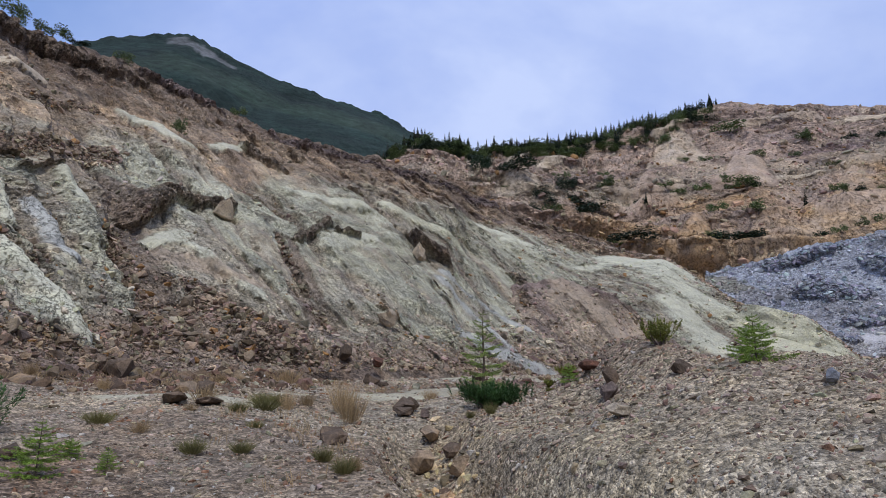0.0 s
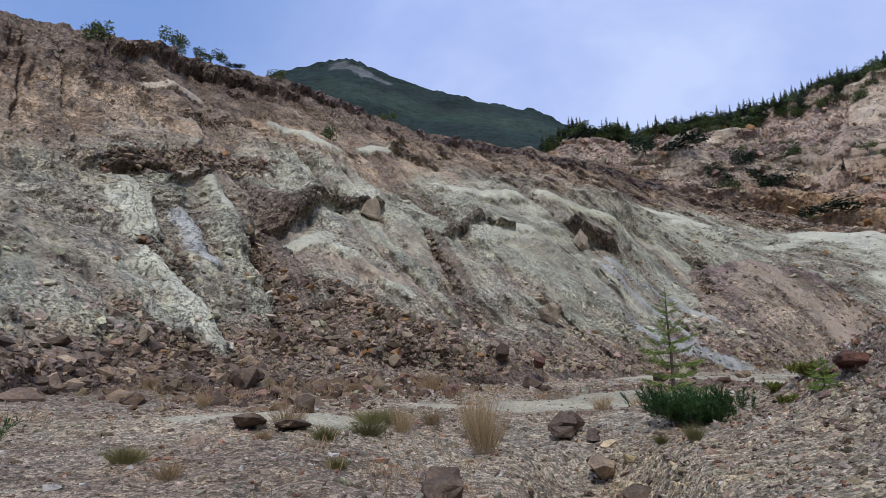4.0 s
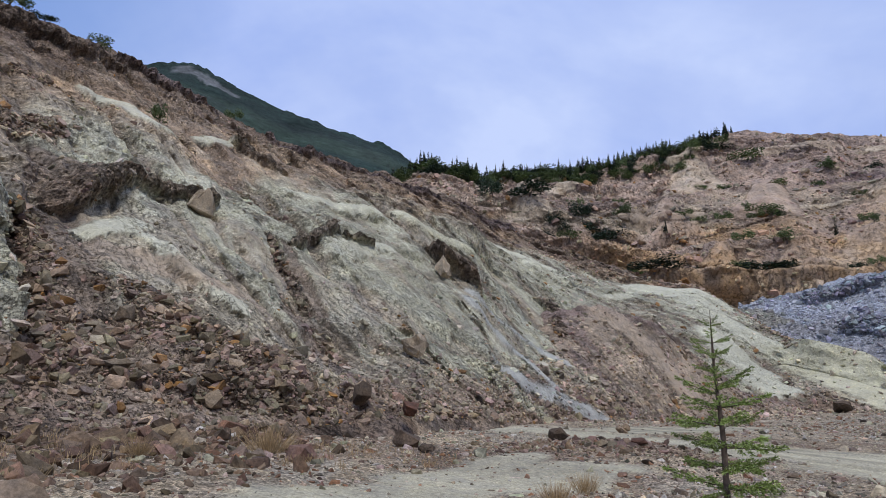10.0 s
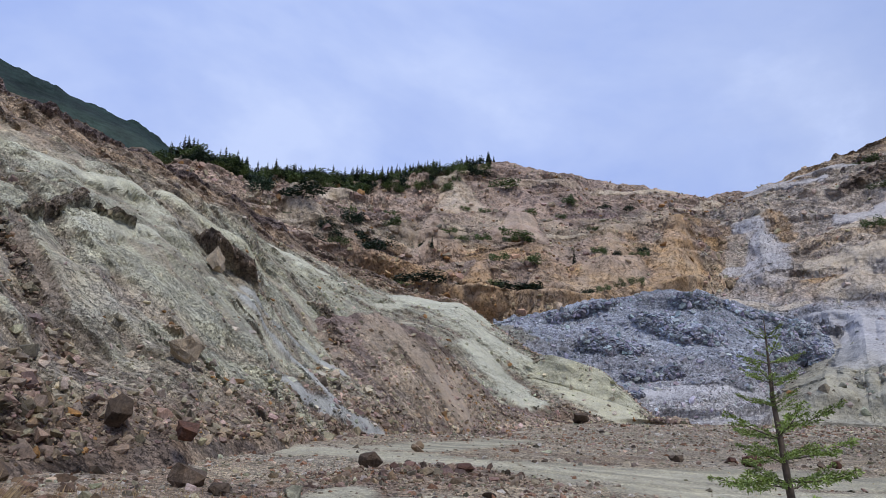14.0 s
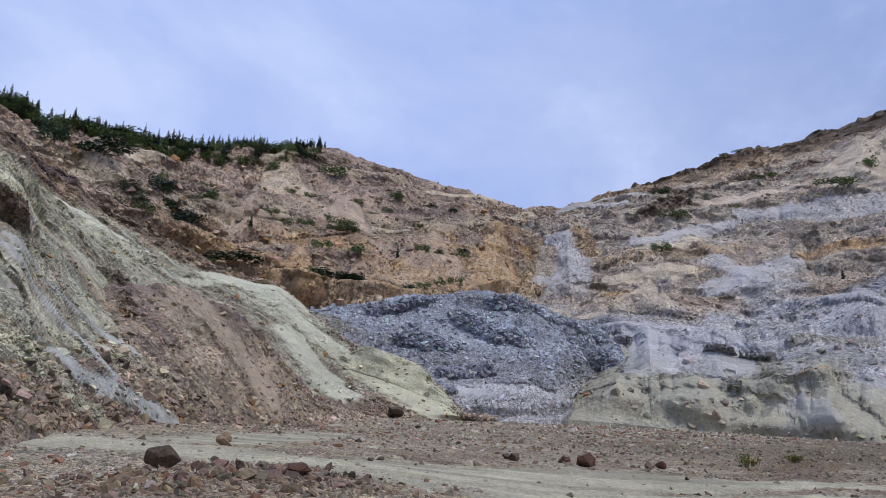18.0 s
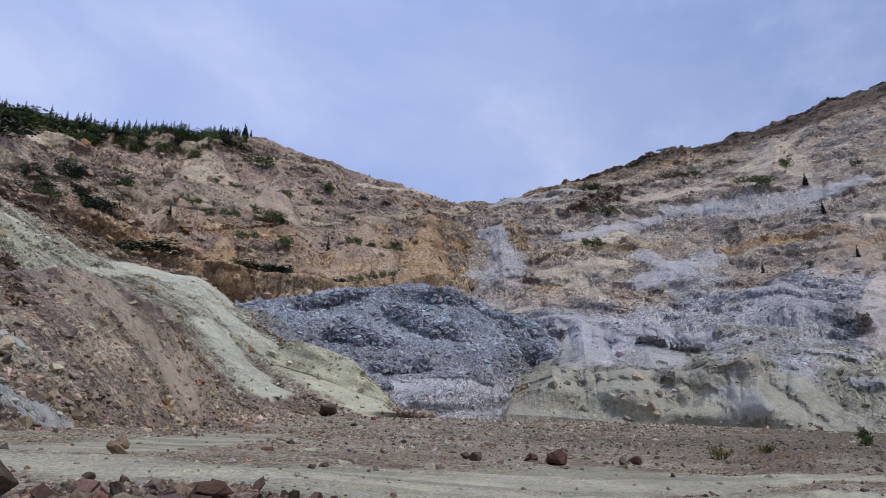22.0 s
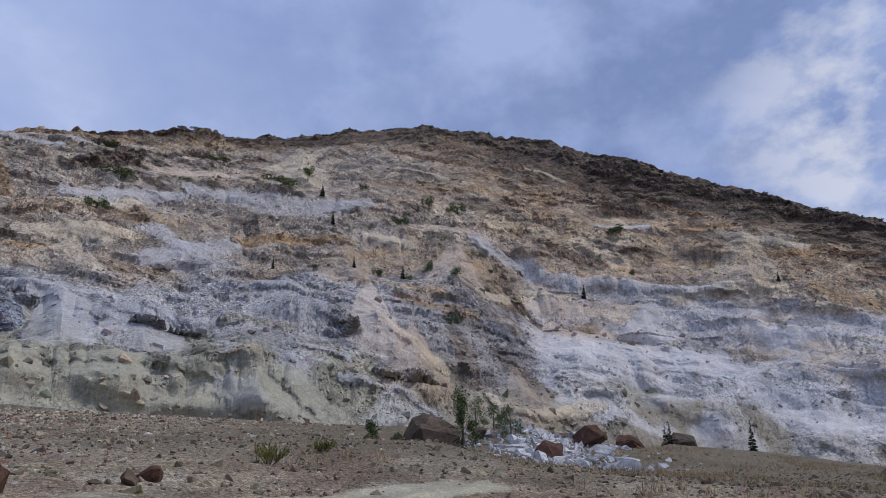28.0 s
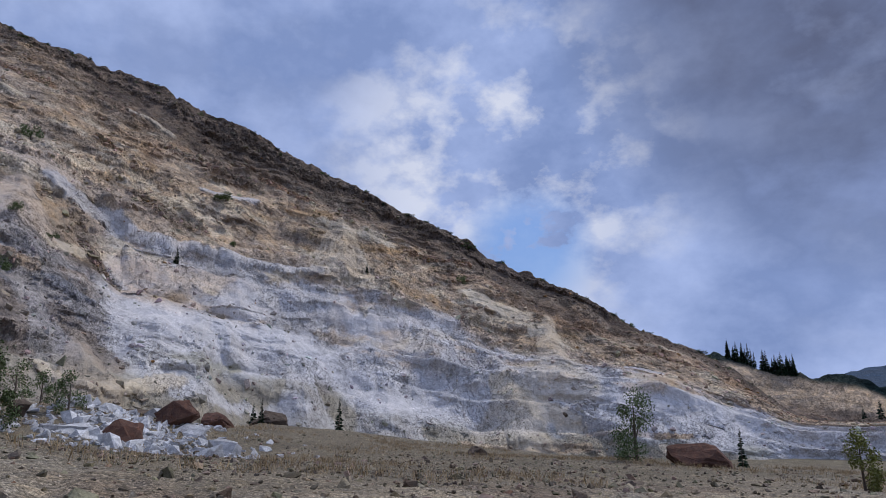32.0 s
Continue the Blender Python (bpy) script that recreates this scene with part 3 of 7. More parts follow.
        [("olive", 27.0027, 0.812, 30.0901, 0.577, 1.9, 0), ("gravel", 30.1165, 0.545, 35.051, 0.633, 2.6, 0.5), ("slate", 31.9108, 0.896, 36.9245, 0.910, 1.3, 0.8), ("slate", 34.576, 0.581, 38.1119, 0.495, 1.9, 0.8), ("gravel", 39.9854, 0.930, 45.0783, 0.898, 1.8, 0.5), ("steel", 41.0673, 0.685, 45.1046, 0.577, 2.3, 0.6), ("slate", 43.5742, 0.870, 51.9126, 0.523, 2.4, 1), ("slate", 39.5369, 0.737, 43.1256, 0.557, 1.6, 0.6), ("slate", 44.1283, 0.567, 50.0127, 0.463, 1.2, 0.6), ("silver", 39.7743, 0.130, 48.0601, 0.154, 2.1, 0.2), ("slate", 38.2175, 0.281, 41.7006, 0.297, 1.4, 0.8), ("slate", 36.8189, 0.154, 38.798, 0.126, 1, 0.3), ("gravel", 43.2047, 0.216, 47.5851, 0.196, 1.1, 0.2), ("steel", 47.1101, 0.880, 51.9654, 0.910, 1.2, 0.4), ("gravel", 31.2775, 0.307, 35.1829, 0.391, 0.8, 0.2)],
    ),
    "east": (
        [("silver", 46.6042, 0.920, 54.2111, 0.782, 2.4, 1), ("umber", 55.6124, 0.605, 59.5159, 0.655, 2.8, 1.2), ("umber", 55.3121, 1.000, 64.8207, 0.962, 1.6, 0.6), ("umber", 64.8207, 0.990, 75.7307, 0.976, 2.3, 0.6), ("brown", 56.7134, 0.846, 60.0164, 0.760, 1.6, 1), ("silver", 47.6051, 0.553, 49.6069, 0.543, 3.8, 0.6), ("silver", 46.6042, 0.431, 50.6078, 0.443, 2.5, 0.6), ("ochre", 45.0027, 0.565, 45.6033, 0.445, 2.4, 0), ("ochre", 53.01, 0.385, 54.4113, 0.381, 2.3, 0), ("cream", 46.6042, 0.327, 51.5086, 0.315, 1.9, 0.6), ("silver", 67.8235, 0.553, 74.7298, 0.527, 3.6, 0.8), ("cream", 70.5259, 0.693, 72.7279, 0.788, 3, 1), ("ochre", 69.1247, 0.469, 74.4295, 0.467, 2.4, 0), ("cream", 54.0109, 0.477, 59.8162, 0.519, 3.6, 0.8), ("silver", 61.5177, 0.475, 65.2211, 0.409, 3.9, 1)],
        [("silver", 53.9108, 0.259, 59.3157, 0.218, 2.7, 0.8)],
        [("silver", 47.0045, 0.988, 56.313, 0.812, 3, 1), ("umber", 55.3121, 0.597, 60.1165, 0.725, 3.1, 1), ("brown", 63.0191, 0.762, 69.7252, 0.762, 2.5, 0), ("cream", 70.4258, 0.683, 75.4304, 0.844, 3, 1), ("blush", 61.1174, 0.649, 69.1247, 0.635, 3.2, 0), ("silver", 64.6206, 0.571, 78.1328, 0.563, 4.9, 1), ("silver", 55.6124, 0.531, 63.1192, 0.553, 3.4, 1), ("ochre", 50.5077, 0.565, 51.3085, 0.495, 2.8, 0), ("ochre", 46.2038, 0.555, 45.4031, 0.445, 3.1, 0), ("silver", 48.7061, 0.537, 50.7079, 0.439, 3.8, 1), ("silver", 46.2038, 0.401, 51.1083, 0.425, 1.6, 1), ("tan", 52.7097, 0.473, 63.2193, 0.495, 3.1, 0), ("cream", 53.2102, 0.427, 59.5159, 0.449, 3.7, 1), ("ochre", 52.1092, 0.379, 54.6115, 0.403, 1.3, 0), ("silver", 61.4177, 0.405, 67.1228, 0.455, 4.6, 1.5)],
        [("ochre", 68.0237, 0.465, 76.5314, 0.471, 2.5, 0), ("ochre", 76.9318, 0.431, 79.9345, 0.459, 2, 0), ("cream", 78.5332, 0.485, 82.4368, 0.477, 2.4, 1), ("blush", 83.0373, 0.529, 89.2429, 0.545, 4.1, 1), ("tan", 79.8344, 0.433, 88.5423, 0.461, 3, 0), ("clay", 80.3348, 0.649, 94.0473, 0.776, 4.9, 0), ("rust", 81.7361, 0.826, 87.6415, 0.794, 4.1, 0), ("cream", 81.8362, 0.729, 85.5396, 0.709, 3.8, 1), ("cream", 93.4468, 0.860, 96.5496, 0.850, 2.2, 1), ("tan", 90.5441, 0.784, 94.1474, 0.794, 2.6, 0.5), ("umber", 82.8371, 0.940, 88.9427, 0.948, 2.1, 1), ("umber", 88.4422, 0.942, 96.95, 0.950, 5.6, 0.6), ("umber", 96.8499, 0.936, 103.856, 0.928, 5.6, 0.6), ("umber", 103.856, 0.924, 109.662, 0.942, 4.6, 0.6), ("rust", 100.854, 0.972, 105.558, 0.984, 1.8, 0)],
        [("brown", 96.8499, 0.796, 102.655, 0.808, 4, 1), ("umber", 100.053, 0.770, 102.555, 0.798, 1.9, 0.6), ("tan", 93.747, 0.699, 96.8499, 0.703, 2.5, 1), ("white", 99.0519, 0.723, 103.156, 0.749, 2.5, 1), ("ochre", 106.158, 0.766, 109.161, 0.808, 2.8, 0), ("rust", 91.1447, 0.709, 92.546, 0.721, 1.7, 1), ("brown", 94.3476, 0.645, 98.5514, 0.627, 4.1, 0), ("earth", 99.5523, 0.671, 106.459, 0.685, 2.7, 0), ("clay", 100.553, 0.627, 104.457, 0.633, 1.6, 0), ("silver", 88.242, 0.513, 93.1465, 0.563, 3.9, 1), ("white", 94.0473, 0.567, 108.16, 0.609, 3.1, 1), ("blush", 93.4468, 0.453, 101.955, 0.499, 4.6, 0), ("white", 102.655, 0.501, 107.76, 0.527, 5.2, 0), ("white", 92.9463, 0.291, 107.159, 0.395, 4.6, 0), ("earth", 93.4468, 0.379, 107.359, 0.453, 0.47, 0.8)],
        [("gravel", 93.4468, 0.515, 108.06, 0.591, 0.51, 0.8), ("silver", 52.3094, 0.269, 59.616, 0.277, 2.9, 1), ("slate", 53.4104, 0.234, 54.0109, 0.236, 0.94, 1), ("silver", 59.616, 0.236, 65.9217, 0.226, 2.8, 1), ("gravel", 61.4177, 0.251, 66.8226, 0.196, 1.9, 1), ("slate", 60.5168, 0.208, 65.0209, 0.200, 0.61, 1), ("silver", 69.8253, 0.317, 72.9281, 0.301, 2.6, 2), ("olive", 67.5232, 0.224, 71.3267, 0.214, 2.8, 1), ("gravel", 74.0291, 0.244, 76.8317, 0.226, 1.8, 1), ("slate", 74.9299, 0.212, 76.8317, 0.232, 1.3, 1.5), ("silver", 73.3285, 0.178, 76.131, 0.174, 1.6, 1), ("tan", 75.8308, 0.365, 84.4386, 0.351, 3, 0), ("earth", 77.5323, 0.299, 79.434, 0.277, 1.3, -0.5), ("clay", 81.2357, 0.331, 87.0409, 0.301, 2.3, 0), ("cream", 79.5341, 0.248, 83.7379, 0.190, 3, 1)],
        [("earth", 85.8399, 0.242, 86.3403, 0.160, 3.1, -0.5), ("earth", 89.0428, 0.238, 92.4459, 0.134, 3.2, -0.5), ("gravel", 88.3421, 0.287, 91.0446, 0.291, 1.8, 1), ("brown", 84.7389, 0.299, 86.1401, 0.297, 1.1, 0), ("cream", 88.242, 0.391, 91.545, 0.449, 1.8, 0.5), ("brown", 90.6442, 0.447, 92.646, 0.397, 2.3, -0.5), ("cream", 88.0419, 0.126, 90.3439, 0.068, 1.9, 1), ("straw", 50.9081, 0.082, 55.8126, 0.096, 2.1, 1.2), ("straw", 57.5141, 0.102, 62.2184, 0.142, 2.4, 1.2), ("straw", 63.1192, 0.132, 66.222, 0.104, 1.7, 0.8), ("olive", 55.1119, 0.120, 55.5123, 0.022, 0.72, -0.8), ("olive", 62.0182, 0.166, 62.3185, 0.084, 1.1, -0.8), ("olive", 65.8217, 0.130, 70.3258, 0.146, 0.79, 0.5), ("straw", 71.2266, 0.110, 74.7298, 0.042, 2.7, 1.2), ("silver", 66.6224, 0.082, 68.8244, 0.042, 2.3, 1)],
        [("slate", 78.8335, 0.164, 83.0373, 0.156, 1.4, 1.2), ("silver", 79.6342, 0.140, 83.1374, 0.078, 1.9, 1), ("silver", 75.4304, 0.124, 78.7334, 0.132, 1.1, 1), ("olive", 97.8508, 0.146, 101.854, 0.174, 1.6, 0), ("white", 102.255, 0.176, 106.459, 0.184, 3.4, 0), ("white", 96.3494, 0.084, 105.958, 0.090, 3.1, 0), ("cream", 92.0455, 0.068, 96.4495, 0.102, 2.4, 1), ("ochre", 67.323, 0.142, 68.9245, 0.144, 0.44, 0)],
        [("umber", 99.9527, 0.966, 106.959, 0.976, 4.3, 0.6), ("umber", 106.959, 0.948, 113.465, 0.988, 3.7, 0.6), ("umber", 113.365, 0.948, 121.572, 0.990, 3.5, 0.6), ("umber", 121.472, 0.948, 132.382, 0.966, 2.6, 0.6), ("rust", 103.856, 0.836, 107.76, 0.824, 2.2, 0), ("white", 106.258, 0.461, 118.67, 0.581, 5.9, 0), ("white", 103.256, 0.331, 111.763, 0.399, 3, 0), ("cream", 120.972, 0.743, 125.476, 0.743, 4.2, 0), ("ochre", 110.462, 0.719, 115.467, 0.788, 3.6, 0), ("cream", 108.961, 0.788, 114.566, 0.790, 2.8, 0.5), ("ochre", 114.666, 0.633, 118.87, 0.651, 3.2, 0), ("rust", 116.468, 0.796, 121.272, 0.874, 2.1, 0), ("cream", 120.972, 0.737, 129.48, 0.669, 3.2, 0.5), ("tan", 127.478, 0.695, 135.285, 0.633, 2.6, 0), ("white", 120.571, 0.517, 122.974, 0.507, 2.9, 0.5)],
        [("white", 111.363, 0.152, 117.869, 0.208, 4.1, 0), ("white", 118.069, 0.307, 121.973, 0.251, 3.6, 0), ("cream", 122.874, 0.339, 128.178, 0.174, 4.2, 0), ("tan", 119.27, 0.058, 129.179, 0.082, 1.8, 0), ("ochre", 129.379, 0.146, 137.187, 0.192, 1, 0), ("cream", 135.085, 0.118, 140.99, 0.094, 1.7, 0), ("white", 136.586, 0.371, 142.191, 0.471, 3.1, 0), ("white", 128.579, 0.313, 135.685, 0.305, 2.6, 0), ("white", 133.283, 0.603, 135.985, 0.615, 1.2, 0), ("rust", 134.884, 0.741, 138.988, 0.782, 1.9, 0), ("olive", 96.5496, 0.164, 101.154, 0.160, 2, 0)],
    ),
    "mountain": (
        [("bare", -24.9, 0.910, -22.5, 0.860, 12, 0), ("bare", -22.5, 0.850, -20.4, 0.830, 7.2, 0)],
    ),
}
# fans of debris below a gully: tone, bearing, share of its top and foot, half width at the foot, height
FANS = {
    "east": ([("straw", 69.1, 0.140, 0.006, 9.5, 5), ("straw", 53.0, 0.154, 0.014, 6.1, 3.5), ("straw", 59.7, 0.160, 0.030, 7.4, 3.5), ("straw", 64.5, 0.144, 0.040, 4.8, 2.5), ("silver", 71.8, 0.375, 0.246, 8, 4), ("silver", 64.7, 0.473, 0.389, 11, 4), ("silver", 49.3, 0.547, 0.405, 5.9, 4), ("cream", 55.9, 0.453, 0.343, 7.6, 3), ("tan", 81.9, 0.275, 0.132, 7.9, 4), ("silver", 80.1, 0.174, 0.054, 6, 3)],
             [("blush", 78.5, 0.375, 0.222, 6.8, 3), ("white", 95.3, 0.353, 0.196, 6.9, 3), ("white", 100.5, 0.413, 0.214, 6.8, 3), ("white", 105.0, 0.437, 0.259, 8.3, 3), ("sand", 90.3, 0.222, 0.048, 6.1, 3), ("silver", 61.4, 0.367, 0.188, 6.8, 3), ("silver", 56.1, 0.313, 0.162, 5.6, 3), ("cream", 73.3, 0.860, 0.647, 11, 5), ("blush", 86.2, 0.507, 0.405, 9.6, 4), ("tan", 76.4, 0.485, 0.395, 9.3, 4)],
             [("white", 106.6, 0.244, 0.028, 7.9, 3), ("white", 113.2, 0.337, 0.044, 9.9, 3), ("cream", 123.4, 0.447, 0.118, 12, 4), ("cream", 127.6, 0.794, 0.363, 12, 4), ("silver", 117.6, 0.613, 0.405, 10, 3), ("white", 101.5, 0.525, 0.421, 8.3, 3), ("silver", 132.1, 0.383, 0.164, 9.1, 3), ("cream", 110.5, 0.840, 0.627, 12, 4)]),
    "north": ([("ochre", 24.8, 0.355, 0.138, 6.4, 2.4), ("clay", 31.7, 0.403, 0.190, 8.1, 2.4), ("rosy", 20.3, 0.671, 0.447, 7.3, 2.4), ("ochre", 42.5, 0.555, 0.214, 6.9, 2.4), ("rosy", 28.7, 0.721, 0.527, 8.6, 2.4), ("tan", 36.7, 0.489, 0.244, 9, 2.4), ("cream", 22.7, 0.970, 0.711, 7.5, 2.4), ("cream", 7.7, 0.932, 0.525, 5.6, 2.4)],),
}
PALETTE = {
    "pale": (0.55, 0.54, 0.41), "green": (0.445, 0.432, 0.32), "yellow": (0.56, 0.54, 0.38), "grey": (0.43, 0.44, 0.405), "cream": (0.60, 0.50, 0.36), "tan": (0.48, 0.355, 0.235),
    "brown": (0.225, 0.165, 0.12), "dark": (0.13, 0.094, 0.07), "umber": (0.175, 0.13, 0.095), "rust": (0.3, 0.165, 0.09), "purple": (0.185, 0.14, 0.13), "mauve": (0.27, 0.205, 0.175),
    "ochre": (0.47, 0.31, 0.165), "slate": (0.27, 0.285, 0.315), "steel": (0.38, 0.4, 0.44), "silver": (0.475, 0.46, 0.455), "olive": (0.33, 0.31, 0.24), "straw": (0.375, 0.35, 0.265),
    "white": (0.57, 0.545, 0.53), "blush": (0.6, 0.48, 0.37), "rustrock": (0.19, 0.1, 0.07), "ledge": (0.37, 0.3, 0.215), "ledge_dark": (0.27, 0.215, 0.16), "gravel": (0.35, 0.35, 0.365),
    "sand": (0.4, 0.32, 0.235), "earth": (0.25, 0.195, 0.15), "rosy": (0.45, 0.335, 0.255), "clay": (0.43, 0.3, 0.185), "plum": (0.21, 0.15, 0.15), "chalk": (0.46, 0.415, 0.365),
}
LOOSE, BLOCKY = {"brown", "dark", "rust", "steel", "slate"}, {"umber", "purple", "slate", "steel"}
SMOOTH = {"pale", "yellow", "grey", "white", "cream", "straw", "silver", "blush", "sand"}
SURFACES = {}


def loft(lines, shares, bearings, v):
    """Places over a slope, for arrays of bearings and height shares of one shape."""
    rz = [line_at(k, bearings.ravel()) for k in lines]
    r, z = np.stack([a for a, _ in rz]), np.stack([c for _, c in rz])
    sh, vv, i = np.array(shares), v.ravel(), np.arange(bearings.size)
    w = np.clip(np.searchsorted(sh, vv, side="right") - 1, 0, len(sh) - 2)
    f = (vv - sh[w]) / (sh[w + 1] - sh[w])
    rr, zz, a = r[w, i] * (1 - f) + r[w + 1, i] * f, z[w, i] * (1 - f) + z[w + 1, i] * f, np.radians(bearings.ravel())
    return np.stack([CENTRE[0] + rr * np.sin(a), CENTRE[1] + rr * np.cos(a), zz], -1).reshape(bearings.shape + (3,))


def window(bearings, low, high, margin):
    """The columns whose bearings lie in a range, with a margin."""
    return slice(int(np.searchsorted(bearings, low - margin)), int(np.searchsorted(bearings, high + margin)))


def slope(name, layer, lines, shares, start, end, columns, rows, relief, base, material, back=30.0, drop=6.0, seed=1, crest=0.5, bright=1.0, quiet=0.0, calm_base=None, taper=0.0):
    """A hillside lofted through lines of the plan from foot to crest: relief and zones of rock laid over it, its foot sunk into the floor,
    and a shoulder that runs back behind the crest."""
    bearings, v = np.meshgrid(np.linspace(start, end, columns), np.linspace(0, 1, rows))
    p = loft(lines, shares, bearings, v)
    x, y, z = p[..., 0], p[..., 1], p[..., 2]
    colour = base(x, y, z, v)
    loose, blocky, raised, calm = np.zeros(x.shape), np.zeros(x.shape), np.zeros(x.shape), np.full(x.shape, quiet)
    for group in STROKES[layer]:
        for n, (tone, b1, v1, b2, v2, wide, high) in enumerate(group):
            ends = loft(lines, shares, np.array([b1, b2]), np.array([v1, v2]))
            a, ab = ends[0], ends[1] - ends[0]
            far = min(np.hypot(e[0] - CENTRE[0], e[1] - CENTRE[1]) for e in ends)
            c = window(bearings[0], min(b1, b2), max(b1, b2), math.degrees(4 * wide / far) + 1)
            q = p[:, c]
            t = np.clip(((q - a) @ ab) / max(ab @ ab, 1e-6), 0, 1)
            d = np.linalg.norm(q - a - t[..., None] * ab, axis=-1) / wide
            near = d < 2.2
            k = np.zeros(d.shape)
            way = (q[near] @ np.array([0.63, 0.78, 0.0])) / wide if layer in ("west", "spur") else np.arctan2(q[near][:, 0], q[near][:, 1] - 18) * np.hypot(*a[:2]) / wide
            q = q[near] / wide
            jag = 0.6 * fbm(q[:, 0] * 0.9, q[:, 1] * 0.9, q[:, 2] * 0.9, 5, seed + n, 0.6) + 0.4 * fbm(way * 3.0, q[:, 2] * 0.7, way * 0, 4, seed + n + 500)
            k[near] = 1 - step(0.7, 1.2, d[near] + jag)
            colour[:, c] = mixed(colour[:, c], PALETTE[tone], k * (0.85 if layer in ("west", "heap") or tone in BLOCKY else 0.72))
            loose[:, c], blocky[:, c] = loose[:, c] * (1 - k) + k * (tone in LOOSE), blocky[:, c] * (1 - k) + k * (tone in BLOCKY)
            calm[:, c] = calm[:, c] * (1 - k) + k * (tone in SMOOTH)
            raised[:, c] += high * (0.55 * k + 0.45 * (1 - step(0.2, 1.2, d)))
    for group in FANS.get(layer, ()):
        for n, (tone, b0, top, foot, half, high) in enumerate(group):
            centre = loft(lines, shares, np.array([b0]), np.array([foot]))[0]
            far = np.hypot(centre[0] - CENTRE[0], centre[1] - CENTRE[1])
            c = window(bearings[0], b0, b0, math.degrees(1.5 * half / far) + 1)
            vc, q = v[:, c], p[:, c] / half * 2
            drop_share = np.clip((top - vc) / (top - foot), 0, 1.25)
            side = np.radians(bearings[:, c] - b0 - 0.5 * fbm(vc * 9, vc * 0 + n, vc * 0, 3, seed + 600)) * far
            inside = np.clip(1 - np.abs(side) / (half * (0.08 + drop_share)), 0, 1) * step(0, 0.08, top - vc) * (1 - step(1.0, 1.25, (top - vc) / (top - foot)))
            raised[:, c] += high * inside * (0.3 + 0.7 * drop_share)
            k = step(0.02, 0.2, inside + 0.15 * fbm(q[..., 0], q[..., 1], q[..., 2], 3, seed + n + 640) * (inside > 0))
            colour[:, c], calm[:, c] = mixed(colour[:, c], PALETTE[tone], 0.5 * k), np.maximum(calm[:, c], 0.85 * k)
    colour = colour * bright
    # ragged blocks where hard rock stands out
    if calm_base is not None:
        calm = np.maximum(calm, calm_base(x, y, z, v) * (1 - np.maximum(loose, blocky)))
    out = relief(x, y, z, v)
    out = out + (0.75 if layer in ("west", "spur") else 0.5) * calm * (softened(out, 4) - out) + raised
    size = np.median(np.linalg.norm(p[-1, 1:] - p[-1, :-1], axis=-1)) * 7
    ragged = np.abs(fbm(x / size, y / size, z / size, 4, seed + 50)) + 0.6 * np.floor(3 * lattice(x / size * 1.7, y / size * 1.7, z / size * 2.2, seed + 51)) / 3
    out = out + blocky * ragged * size * (0.42 if layer == "west" else 0.5)
    keep = step(0, 0.05, v) * (1 - (1 - crest) * step(0.93, 1, v))
    out = out * keep
    far = np.hypot(x, y - 18)
    z = z + step(0.96, 1.0, v) * 0.008 * far * fbm(x / far * 60, y / far * 60, z * 0, 4, seed + 70, 0.6)
    a = np.radians(bearings)
    if taper:
        z = z - 7.0 * step(end - taper, end - 0.3 * taper, bearings)
    xyz = np.stack([x - out * np.sin(a), y - out * np.cos(a), z + 0.3 * out], -1)
    along = 0.63 * x + 0.78 * y if layer in ("west", "spur") else a * np.median(np.hypot(x, y - 18))
    fall = np.stack([along, x * 0.3, z], -1)
    share = np.clip(0.34 * (1 - 0.85 * calm) + loose + 0.6 * blocky, 0, 1)
    SURFACES[layer] = (xyz, colour, loose, bearings, v, calm)
    tail = [np.stack([xyz[-1, :, 0] + np.sin(a[0]) * back * k, xyz[-1, :, 1] + np.cos(a[0]) * back * k, xyz[-1, :, 2] - drop * k], -1) for k in (0.02, 0.3, 1.0)]
    inward = np.stack([-np.sin(a[0]), -np.cos(a[0]), 0 * a[0]], -1)
    apron = xyz[0] + inward * (0.6 + 0.02 * far[0])[:, None] - np.array([0, 0, 0.55])
    foot = apron + inward * 0.3 - np.array([0, 0, 4.0])
    whole = np.concatenate([foot[None], apron[None], xyz, np.stack(tail)], 0)
    tones = np.concatenate([colour[:1], colour[:1], colour, np.repeat(colour[-1:], 3, 0)], 0)
    extend = [0, 0] + list(range(rows)) + [rows - 1] * 3
    return grid_mesh(name, whole, tones, material, share[extend], fall[extend], smooth=False)


def softened(a, n):
    """An array averaged over a square of 2n + 1 cells."""
    for axis in (0, 1):
        pad = [(n + 1, n) if k == axis else (0, 0) for k in (0, 1)]
        s = np.cumsum(np.pad(a, pad, mode="edge"), axis)
        size = a.shape[axis]
        hi, lo = np.arange(size) + 2 * n + 1, np.arange(size)
        a = (np.take(s, hi, axis) - np.take(s, lo, axis)) / (2 * n + 1)
    return a


def mixed(a, b, k):
    return a + (np.asarray(b) - a) * k[..., None]


def layered(*bands):
    """Base rock by height share: rows of (share, tone), with ragged borders."""
    def base(x, y, z, v):
        size = 2 + np.hypot(x, y - 18) * 0.06
        w = v + 0.12 * fbm(x / size, y / size, z / size, 4, 9)
        colour = np.ones(x.shape + (3,)) * np.array(PALETTE[bands[0][1]])
        for share, tone in bands[1:]:
            colour = mixed(colour, PALETTE[tone], step(share - 0.05, share + 0.05, w))
        streak = fbm(x / size * 0.7, y / size * 0.7, z / size * 2.0, 5, 21)
        return colour * (1 + 0.3 * streak)[..., None]
    return base


